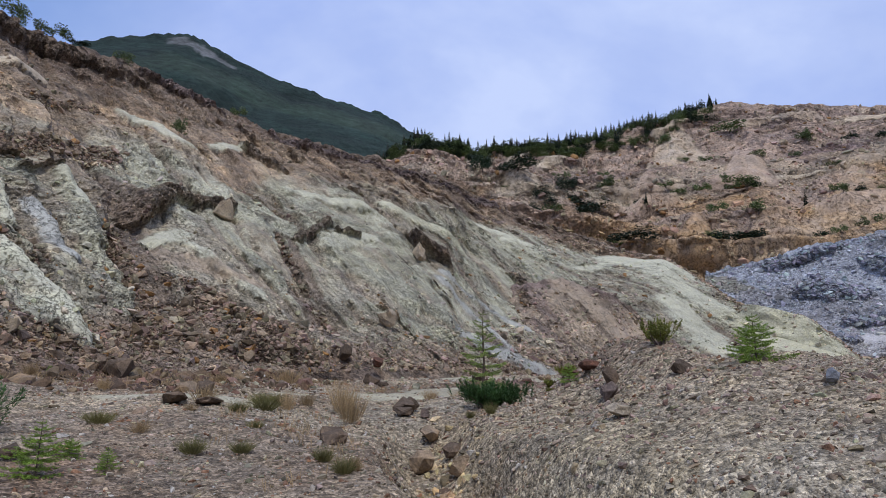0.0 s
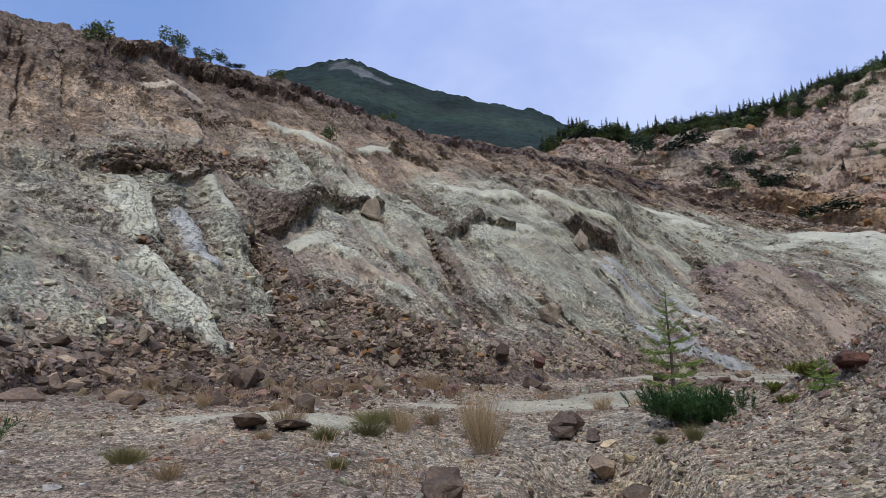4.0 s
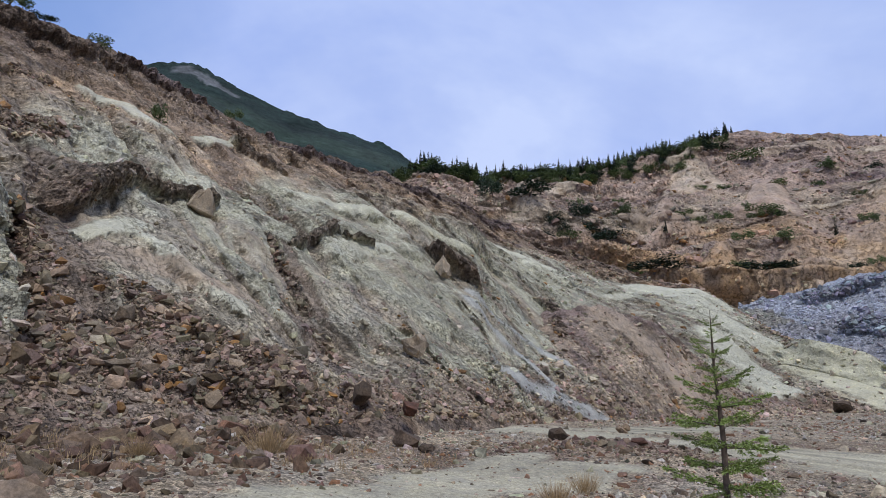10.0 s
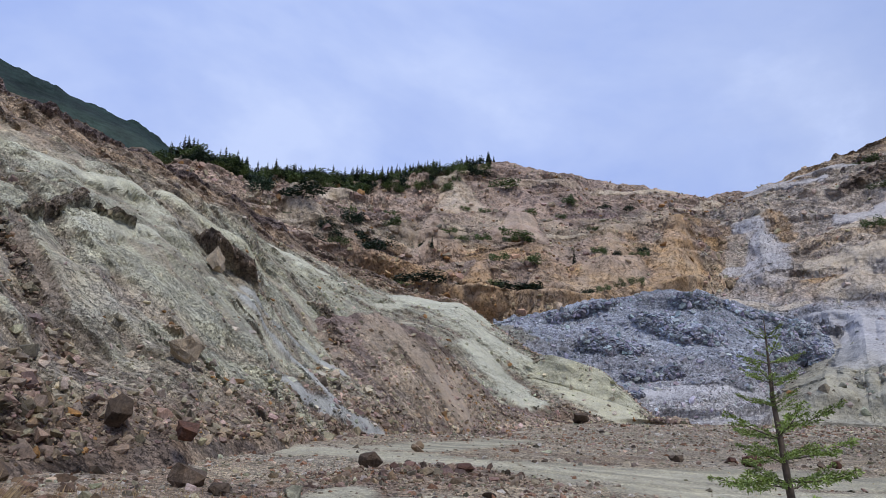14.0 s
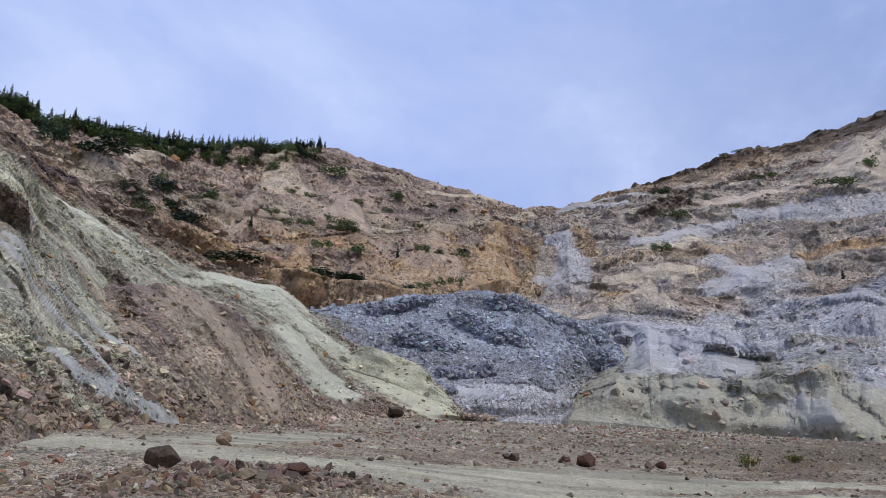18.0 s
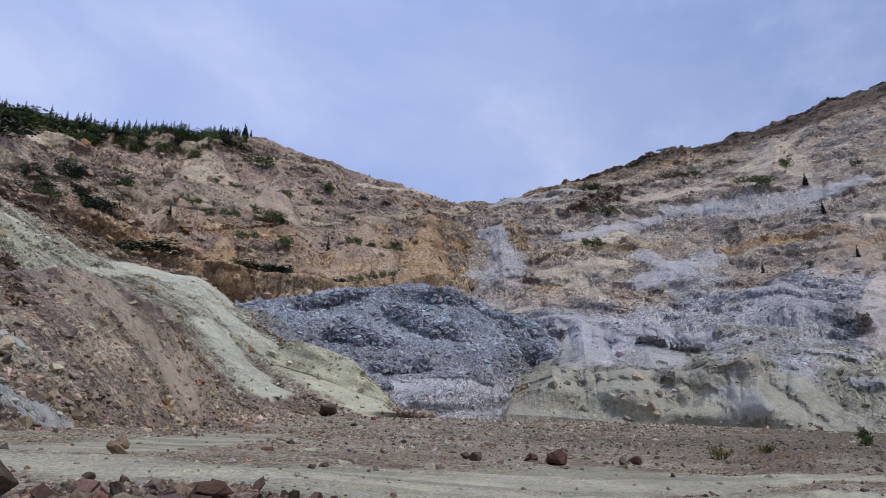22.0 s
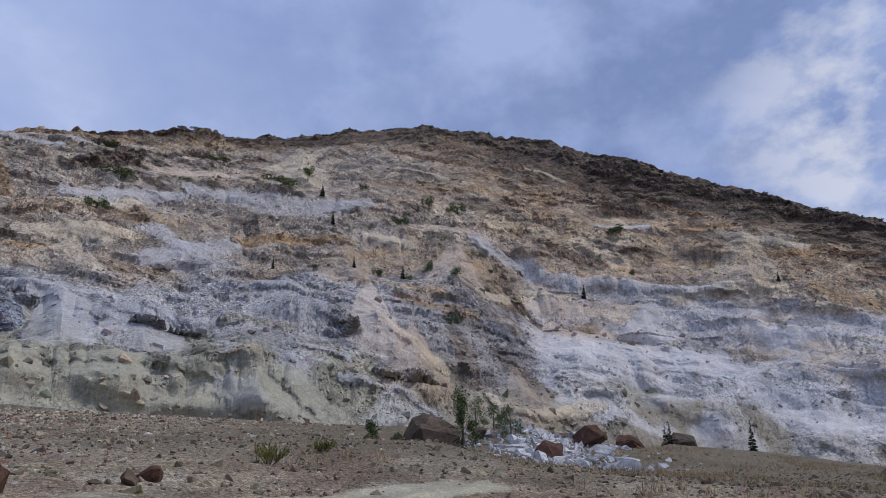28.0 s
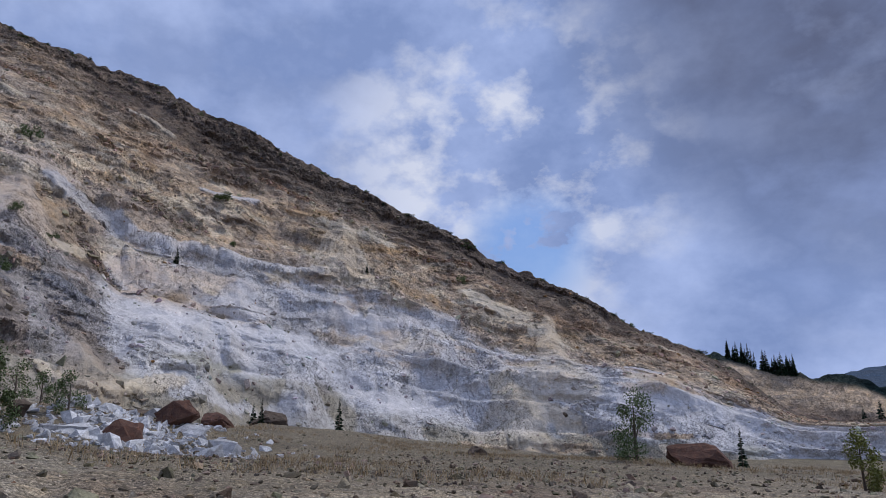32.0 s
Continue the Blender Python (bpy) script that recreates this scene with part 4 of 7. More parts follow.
def crag(x, y, z, size, seed):
    """Stepped, blocky relief from 0 to 1."""
    w = lattice(x / size, y / size, z / size * 1.6, seed) + 0.25 * fbm(x / size * 2, y / size * 2, z / size * 2, 3, seed + 1)
    s = w * 4
    f = s - np.floor(s)
    return (np.floor(s) + step(0.35, 0.65, f)) / 4


def west_gully(x, y, z):
    """Gullies that run straight down the slope, from 0 to 1."""
    s = 0.63 * x + 0.78 * y + 1.1 * fbm(x / 5, y / 5, z / 5, 3, 44)
    broad = step(0.1, 0.3, fbm(s / 2.4, z / 16, x * 0 + 2, 4, 42, 0.6))
    thin = step(0.82, 0.95, ridged(s / 2.1, z / 16, x * 0 + 5, 2, 48)) * step(-0.1, 0.2, fbm(x / 7, y / 7, z / 7, 3, 49))
    return np.maximum(broad, thin)


def west_relief(x, y, z, v):
    s = 0.63 * x + 0.78 * y + 2.0 * fbm(x / 8, y / 8, z / 8, 3, 4)
    grow = 0.55 + 0.012 * np.hypot(x, y - 18)
    big = 1.3 * fbm(x / 9, y / 9, z / 9, 4, 3)
    rills = 0.9 * (0.25 - np.abs(fbm(x / 3.5, y / 3.5, z / 3, 4, 88, 0.55))) + 1.0 * (ridged(s / 3.6, z / 18, x * 0, 3, 6) - 0.6) + 0.45 * (ridged(s / 1.1, z / 8, x * 0 + 3, 3, 8) - 0.6)
    hard = step(-0.1, 0.3, fbm(x / 6, y / 6, z / 6, 3, 77))
    small = 0.3 * fbm(x / 1.4, y / 1.4, z / 1.4, 5, 12, 0.6) + hard * (0.7 * crag(x, y, z, 2.2, 70) + 0.3 * crag(x, y, z, 0.8, 71))
    away = 1 - 0.9 * step(2, 16, np.degrees(np.arctan2(x, y - 18)))
    return (0.7 * big + rills * (0.25 + 0.75 * away) + small - 0.45 * away * west_gully(x, y, z)) * grow


def wall_relief(size, rills, ledge, seed, benches=(), depth=3.0):
    """Faces between benches: fluted by run-off, fans of debris spreading at their feet, and ribs of hard rock."""
    def relief(x, y, z, v):
        w = v + 0.012 * fbm(x / 40, y / 40, z / 40, 4, seed + 12)
        edge = np.array(benches if benches else (0.0, 1.0))
        i = np.clip(np.searchsorted(edge, w.ravel(), side="right") - 1, 0, len(edge) - 2).reshape(w.shape)
        f = np.clip((w - edge[i]) / (edge[i + 1] - edge[i]), 0, 1)
        strong = 0.45 + 0.55 * step(-0.2, 0.3, fbm(x / 45, y / 45, z / 60, 3, seed + 13))
        terrace = depth * strong * (0.15 * step(0.0, 0.12, f) + 0.85 * f ** 1.5 - 0.5) * (1 - step(0.95, 1.0, f)) if benches else 0
        r = np.median(np.hypot(x, y - 18))
        b = np.arctan2(x, y - 18) * r + 2.5 * fbm(x / 20, y / 20, z / 20, 3, seed) + 37.0 * i
        big = size * fbm(x / 26, y / 26, z / 26, 4, seed + 1, 0.5)
        soft = step(-0.25, 0.25, fbm(x / 24, y / 24, z / 24, 3, seed + 9))
        # sharp-edged gullies high on a face, broad fans below
        flute = np.abs(2 * lattice(b / 13, f * 0.8, x * 0, seed + 2) - 1)
        fine_flute = np.abs(2 * lattice(b / 3.4, f * 1.5, x * 0, seed + 4) - 1)
        down = rills * ((flute - 0.45) * (0.5 + 0.5 * f) + 0.45 * (fine_flute - 0.45) * step(0.15, 0.6, f)) * (1.2 - 0.6 * soft)
        h = z / 6 + 1.3 * fbm(x / 34, y / 34, z / 34, 4, seed + 3)
        shelf = ledge * (step(0.2, 0.4, h - np.floor(h)) - (h - np.floor(h))) * soft
        hard = soft * (0.55 * size * crag(x, y, z, 9, seed + 5) + 0.36 * size * crag(x, y, z, 3.2, seed + 6))
        creases = 1.1 * size * (0.2 - np.abs(fbm(x / 12, y / 12, z / 9, 5, seed + 20, 0.55))) * (0.35 + 0.65 * soft)
        return big + down + shelf + hard + terrace + creases
    return relief


west_rock = layered((0, "brown"), (0.13, "green"), (0.6, "tan"), (0.8, "brown"))


def west_base(x, y, z, v):
    """The green slope, with brown dirt washed down it in streaks and paler weathered patches."""
    s = 0.63 * x + 0.78 * y + 1.5 * fbm(x / 5, y / 5, z / 5, 3, 44)
    c = west_rock(x, y, z, v)
    c = mixed(c, PALETTE["pale"], 0.5 * step(0.1, 0.4, fbm(s / 5, z / 12, x * 0, 4, 41)) * step(0.15, 0.25, v) * (1 - step(0.6, 0.75, v)))
    c = mixed(c, PALETTE["earth"], 0.65 * west_gully(x, y, z) * step(0.1, 0.2, v))
    c = mixed(c, PALETTE["sand"], 0.5 * step(-0.02, 0.24, fbm(s / 3, z / 6, x * 0 + 7, 4, 46, 0.6)))
    c = mixed(c, PALETTE["earth"], 0.45 * step(0.04, 0.24, fbm(x / 1.6, y / 1.6, z / 1.6, 5, 43, 0.65)))
    return mixed(c, PALETTE["brown"], 0.55 * step(0.05, 0.3, fbm(s / 7, z / 5, x * 0 + 9, 4, 47, 0.6)) * step(0.5, 0.65, v))


def spur_relief(x, y, z, v):
    """Loose scree in shallow furrows down the slope."""
    s = 0.63 * x + 0.78 * y + 1.2 * fbm(x / 6, y / 6, z / 6, 3, 4)
    furrows = 0.5 * (ridged(s / 1.6, z / 30, x * 0, 3, 206) - 0.6) + 0.25 * (ridged(s / 0.6, z / 20, x * 0 + 3, 2, 208) - 0.6)
    return 0.7 * fbm(x / 8, y / 8, z / 8, 3, 203) + furrows + 0.16 * fbm(x / 1.2, y / 1.2, z / 1.2, 4, 212, 0.6)


def spur_base(x, y, z, v):
    s = 0.63 * x + 0.78 * y + 1.0 * fbm(x / 5, y / 5, z / 5, 3, 244)
    c = layered((0, "earth"), (0.12, "sand"), (0.9, "mauve"))(x, y, z, v)
    c = mixed(c, PALETTE["earth"], 0.6 * step(0.05, 0.4, fbm(s / 1.3, z / 30, x * 0, 4, 241, 0.6)))
    return mixed(c, PALETTE["mauve"], 0.5 * step(0.05, 0.4, fbm(s / 3, z / 20, x * 0 + 5, 3, 242)))


def north_base(x, y, z, v):
    """Ochre at the foot, above it tan, rose and mauve rock in broad lumps with pale weathered patches."""
    w = v + 0.1 * fbm(x / 22, y / 22, z / 22, 4, 301)
    c = layered((0, "clay"), (0.26, "rosy"), (0.46, "sand"), (0.66, "rosy"))(x, y, z, v)
    c = mixed(c, PALETTE["ochre"], 0.75 * step(0.0, 0.3, fbm(x / 18, y / 18, z / 9, 4, 302)) * (1 - step(0.45, 0.6, w)))
    c = mixed(c, PALETTE["mauve"], 0.6 * step(0.1, 0.35, fbm(x / 24, y / 24, z / 12, 4, 303)) * step(0.2, 0.35, w))
    c = mixed(c, PALETTE["cream"], 0.45 * step(0.15, 0.35, fbm(x / 11, y / 11, z / 7, 5, 304, 0.6)))
    return mixed(c, PALETTE["brown"], 0.3 * step(0.22, 0.4, fbm(x / 7, y / 7, z / 4, 5, 305, 0.6)))


def east_calm(x, y, z, v):
    """How smooth and washed the face is: most of all in the white part and on the cones at its foot."""
    b0 = np.degrees(np.arctan2(x, y - 18))
    patch = step(-0.35, 0.1, fbm(x / 16, y / 16, z / 10, 4, 72))
    return np.clip((0.9 * step(91, 93, b0) * (1 - step(0.56, 0.62, v)) + 0.8 * (1 - step(0.12, 0.2, v))) * (0.35 + 0.65 * patch), 0, 1)


def west_calm(x, y, z, v):
    return 0.55 * (1 - west_gully(x, y, z)) * step(0.14, 0.22, v) * (1 - step(0.55, 0.75, v)) * step(-0.25, 0.15, fbm(x / 6, y / 6, z / 6, 3, 78))


east_rock = layered((0, "straw"), (0.17, "silver"), (0.38, "tan"), (0.5, "blush"), (0.6, "tan"))


def east_base(x, y, z, v):
    """The face, with a cap of dark brown rock along the summit."""
    b0 = np.degrees(np.arctan2(x, y - 18)) + 0.8 * fbm(x / 12, y / 12, z / 12, 4, 65)
    b = b0 + 6 * fbm(x / 40, y / 40, z / 40, 3, 66)
    w = v + 0.1 * fbm(x / 18, y / 18, z / 18, 5, 67)
    c = east_rock(x, y, z, v)
    bare = step(91.5, 92.5, b0) * step(0.1, 0.17, w) * (1 - step(0.55, 0.59, v + 0.04 * fbm(x / 12, y / 12, z / 12, 4, 68)))
    c = mixed(c, PALETTE["earth"], 0.45 * step(76, 88, b) * (1 - bare) * (1 - step(0.5, 0.6, v)))
    c = mixed(c, PALETTE["white"], 0.85 * bare * step(-0.55, -0.1, fbm(x / 25, y / 25, z / 12, 4, 69)))
    c = mixed(c, PALETTE["ochre"], 0.45 * step(0.12, 0.3, fbm(x / 14, y / 14, z / 7, 5, 73, 0.6)) * step(0.3, 0.4, w))
    c = mixed(c, PALETTE["cream"], 0.75 * step(0.08, 0.28, fbm(x / 10, y / 10, z / 6, 5, 74, 0.6)) * step(0.35, 0.5, w))
    c = mixed(c, PALETTE["earth"], (0.18 + 0.2 * step(80, 90, b)) * step(0.12, 0.3, fbm(x / 9, y / 9, z / 5, 5, 75, 0.6)) * step(0.45, 0.55, w))
    c = mixed(c, PALETTE["chalk"], 0.5 * (1 - step(80, 90, b)) * step(0.3, 0.4, w) * (1 - step(0.8, 0.9, w)))
    c = mixed(c, PALETTE["umber"], 0.5 * step(0.8, 0.92, w) * step(66, 80, b))
    c = mixed(c, PALETTE["rust"], 0.5 * step(0.74, 0.82, w) * step(84, 92, b) * step(-0.2, 0.2, fbm(x / 16, y / 16, z / 9, 4, 76)))
    c = mixed(c, PALETTE["umber"], 0.75 * step(0.8, 0.87, w) * step(86, 94, b))
    return mixed(c, PALETTE["dark"], 0.85 * step(0.88, 0.94, w) * step(56, 64, b))


near_rock = rock_material("crumbling_rock", 3.0, 1.0, 1.0, 1.0, 0.14, 1.1, 0.8, 7.0, 1.0, 1.2)
wall_rock = rock_material("quarry_face_rock", 0.6, 0.24, 0.8, 1.0, 0.7, 0.9, 0.16, 4.0, 0.9, 1.4)
heap_rock = rock_material("spoil_rock", 1.5, 0.5, 0.9, 1.0, 0.5, 1.2, 0.3, 5.0, 0.6, 0.9)
gravel = rock_material("gravel", 13.0, 2.0, 0.9, 1.0, 0.035, 1.25, 0.0, 10.0, 0.9)
stone = rock_material("stone", 1.5, 3.0, 0.8, 0.7, 0.05, 0.3)
lone_stone = rock_material("lone_stone", 1.5, 3.0, 0.8, 0.7, 0.05, 0.3)
tint = lone_stone.node_tree.nodes.new("ShaderNodeObjectInfo")
shade = lone_stone.node_tree.nodes.new("ShaderNodeHueSaturation")
last = lone_stone.node_tree.nodes["Principled BSDF"].inputs["Base Color"]
lone_stone.node_tree.links.new(last.links[0].from_socket, shade.inputs["Color"])
lone_stone.node_tree.links.new(spread(lone_stone.node_tree, tint.outputs["Random"], 0, 1, 0.5, 1.5), shade.inputs["Value"])
lone_stone.node_tree.links.new(shade.outputs[0], last)

hillside = tagged(slope("hillside_west", "west", ["left_toe", "left_talus", "left_brow", "left_ridge"], [0, 0.2, 0.55, 1], -120, 43, 900, 330, west_relief,
             west_base, near_rock, seed=100, calm_base=west_calm, bright=1.0),
       "steep quarry slope of pale green and brown crumbling rock", "slope", kind="structure")
tagged(slope("spur_west", "spur", ["spur_toe", "spur_crest"], [0, 1], 4, 33, 300, 130, spur_relief, spur_base, near_rock, 12, 9, 140, quiet=0.3),
       "brown scree spur below the green slope", "slope", kind="structure")
tagged(slope("wall_north", "north", ["back_toe", "back_bench", "back_mid", "back_crest"], [0, 0.2, 0.5, 1], -8, 49.5, 520, 260, wall_relief(2.6, 2.4, 1.2, 30, (0.0, 0.2, 0.34, 0.5, 0.66, 0.82, 1.0), 6.0),
             north_base, wall_rock, seed=180, bright=1.02),
       "terraced orange and brown quarry face with shrubs on its ledges", "quarry face", kind="structure")
tagged(slope("wall_east", "east", ["right_toe", "right_foot", "right_bench", "right_terrace", "right_crest"], [0, 0.15, 0.4, 0.6, 1], 42, 152, 1050, 380, wall_relief(3.2, 2.2, 1.2, 60, (0.0, 0.15, 0.27, 0.4, 0.52, 0.6, 0.72, 0.84, 1.0), 3.2),
             east_base, wall_rock, seed=220, crest=0.8, bright=1.0, calm_base=east_calm),
       "high white, grey and ochre quarry face below a dark summit", "quarry face", kind="structure")
heap = tagged(slope("spoil_heap", "heap", ["pile_toe", "pile_mid", "pile_crest"], [0, 0.35, 1], 26, 55, 300, 150, wall_relief(2.0, 1.0, 0.6, 90), layered((0, "silver"), (0.22, "gravel"), (0.42, "steel")), heap_rock, 15, 8, 260, taper=1.5),
       "heap of blue-grey broken rock at the foot of the face", "spoil heap", kind="structure")

# heights of the pit floor: x, y, z
FLOOR = [
    (0, 0, -1.5), (0.3, 2.2, -1.4), (-0.3, 4.8, -1.15), (-1.5, 7.8, -0.62), (-2, 9, -0.4), (-2.9, 12, -0.1), (-2.4, 15, 0.0), (-1.1, 16.3, -0.05),
    (0.5, 19.8, 0.1), (5, 23.5, 0.2), (10, 25.9, 0.15), (17, 26, 0.1), (-0.6, 9.4, -0.6), (-0.2, 12, -0.3), (-2.3, 13.4, 0.15), (0.9, 15.4, 0.28),
    (0.9, 13.4, -0.05), (-0.8, 24.7, 0.55), (-3.4, 20.3, 0.4), (-3.9, 17.3, 0.25), (1.7, 28.5, 0.9), (3, 25.7, 0.75), (7.2, 29.8, 0.9), (6, 37, 1.35)]
FAR_FLOOR = [
    (14.7, 53, 2.3), (34, 69, 3.9), (-7, 22, 0.9), (-9, 19, 0.7), (-12, 8, 0.3), (-6, 2, -0.9), (8, 4, -0.4), (12, 12, 0.3), (90, 65, 4.3), (60, 80, 4.8),
    (56, 29, 0.4), (60.6, 16.2, -1.4), (71.6, -11.7, -3.1), (91, 8, -2.2), (49.5, -9.7, -2.0), (45, -20, -2.8), (28, 10, -0.8), (20, -30, -3.0), (-20, -30, -2.5), (0, -20, -2.2), (140, 0, -4), (150, -70, -10), (60, 50, 2.2)]
BANK = [(28.2, 31, 0.7), (31, 30.2, 1.0), (66.7, 16.4, 0.3), (67.1, 25.6, 0.9), (69.1, 22.9, 1.7), (93.1, -7.2, -1.2), (96.6, 2.1, -1.1), (84.1, 24.0, 1.7), (79.5, 17.3, 0.1), (86.9, 4.3, -0.2), (18.8, 62.0, 2.3), (54.8, 29.1, 0.3), (3.6, 10.1, 0.4), (3.7, 7.8, 0.46), (3.8, 6.5, 0.25), (5, 10.8, 0.59), (2.6, 11.6, 0.13), (2.1, 11.0, 0.26), (2.4, 9.6, -0.04), (6.5, 8.5, 0.29), (2.6, 13.5, 0.2)]
# low mounds beside the track: x, y, half widths, height
MOUNDS = [(3.22, 12.22, 0.75, 3.16, 0.91), (7.17, 7.89, 1.23, 0.96, 0.48), (6.49, 9.37, 0.7, 4.99, 0.23), (6.09, 11.97, 2.3, 1.18, 0.33), (-4.4, 11.2, 1.2, 1.6, 0.2), (3.0, 27.2, 2.6, 1.2, 0.15), (40, 33, 6, 3, 0.6), (38, 27.6, 4.5, 3.0, 0.6)]


def floor_weights():
    p = np.array(FLOOR + FAR_FLOOR + BANK, float)
    d = np.hypot(p[:, None, 0] - p[None, :, 0], p[:, None, 1] - p[None, :, 1])
    n = len(p)
    k = np.zeros((n + 3, n + 3))
    k[:n, :n] = d + np.eye(n) * 0.05
    k[:n, n:], k[n:, :n] = np.c_[np.ones(n), p[:, :2]], np.c_[np.ones(n), p[:, :2]].T
    return p, np.linalg.solve(k, np.r_[p[:, 2], 0, 0, 0])


FLOOR_POINTS, FLOOR_WEIGHTS = floor_weights()


def floor_base(x, y):
    """The pit floor without its small relief."""
    x, y = np.asarray(x, float), np.asarray(y, float)
    z = FLOOR_WEIGHTS[-3] + FLOOR_WEIGHTS[-2] * x + FLOOR_WEIGHTS[-1] * y
    for (px, py, _), w in zip(FLOOR_POINTS, FLOOR_WEIGHTS):
        z = z + w * np.hypot(x - px, y - py)
    far = np.clip((np.hypot(x - 3, y - 15) - 90) / 120, 0, 1)
    z = z * (1 - far) - 12 * far
    for mx, my, wx, wy, h in MOUNDS:
        z = z + h * np.exp(-(((x - mx) / wx) ** 2) - ((y - my) / wy) ** 2)
    # the washed-out channel
    for (ax, ay), (bx, by), depth, wide in (((-0.3, 11.4), (0.05, 8.4), 1.05, 0.62), ((0.05, 8.4), (1.2, 4.5), 1.1, 0.7), ((1.2, 4.5), (5, 0), 0.6, 1.2)):
        t = np.clip(((x - ax) * (bx - ax) + (y - ay) * (by - ay)) / ((bx - ax) ** 2 + (by - ay) ** 2), 0, 1)
        d = np.hypot(x - ax - t * (bx - ax), y - ay - t * (by - ay))
        z = z - depth * np.exp(-((d / wide) ** 4)) * (0.2 + 0.8 * np.clip((12.5 - y) / 2.5, 0, 1)) * 0.75
    return z


def floor_relief(x, y):
    r = np.hypot(x - 3, y - 15)
    rough = 0.10 * fbm(x / 1.6, y / 1.6, x * 0, 5, 5) + 0.05 * fbm(x / 0.35, y / 0.35, x * 0, 3, 6)
    ruts = 0.0
    for off in (0.0, 1.7, 4.6, 6.2):
        d = 0.2 * (x - 3) + 0.98 * (y - 29 - off) + 0.8 * fbm(x / 14, y / 14, x * 0, 2, 8)
        ruts = ruts - 0.05 * np.exp(-((d / 0.22) ** 2)) + 0.025 * np.exp(-(((np.abs(d) - 0.4) / 0.15) ** 2))
    return rough * (1 - 0.6 * mud_share(x, y)) * (r < 300) + ruts * step(0, 4, x) * (1 - step(40, 60, x))


# smooth pale mud, brown broken ground and dry pale gravel on the floor: x, y, x, y, half width
MUD = [(1.9, 33.8, 6.3, 29.6, 2.4), (6.3, 29.6, 18.7, 29.4, 2.9), (18.7, 29.1, 25, 26, 1.2), (9.5, 26.4, 19, 23.8, 2.3), (-3.6, 17, -0.2, 20.6, 0.9), (-0.2, 20.6, 1.4, 23.2, 1.1), (-5.4, 11.5, -3.6, 11.6, 0.65), (5, 37, 16, 48, 1.6), (-2.2, 19.5, 0.2, 24.5, 0.7)]
BROWN = [(-9.4, 13.5, -8.0, 19, 2.0), (-8.0, 19, -3.6, 24.6, 2.4), (0.5, 25.4, 4.2, 26.8, 1.5), (1.6, 12.3, 4.4, 13.2, 1.3), (-4.2, 6.0, -1.9, 8.6, 1.6), (3.2, 11.5, 4.6, 9.5, 0.9), (-6, 8.5, -3, 9.4, 1.0), (-7.6, 12, -6.2, 14, 1.2), (28, 31, 44, 30, 2.5)]
PALE = [(-2.4, 11.4, -0.9, 12.4, 0.7), (-1.5, 9.6, -2.6, 10.4, 0.6), (29, 41, 39, 57, 6.0), (22, 40, 30, 60, 4.0), (29, 27, 35, 28.5, 1.5)]


def patches(x, y, rows, seed):
    """How far places lie inside capsules on the plan, with ragged borders, from 0 to 1."""
    e = 0.5 * fbm(x / 1.7, y / 1.7, x * 0, 4, seed, 0.6)
    most = np.zeros(np.shape(x))
    for ax, ay, bx, by, wide in rows:
        t = np.clip(((x - ax) * (bx - ax) + (y - ay) * (by - ay)) / ((bx - ax) ** 2 + (by - ay) ** 2), 0, 1)
        d = np.hypot(x - ax - t * (bx - ax), y - ay - t * (by - ay)) / wide
        most = np.maximum(most, 1 - step(0.7, 1.2, d + e))
    return most


def mud_share(x, y):
    """Where the floor is smooth pale mud, from 0 to 1."""
    return patches(x, y, MUD, 15)


def floor_height(x, y):
    return floor_base(x, y) + floor_relief(np.asarray(x, float), np.asarray(y, float))


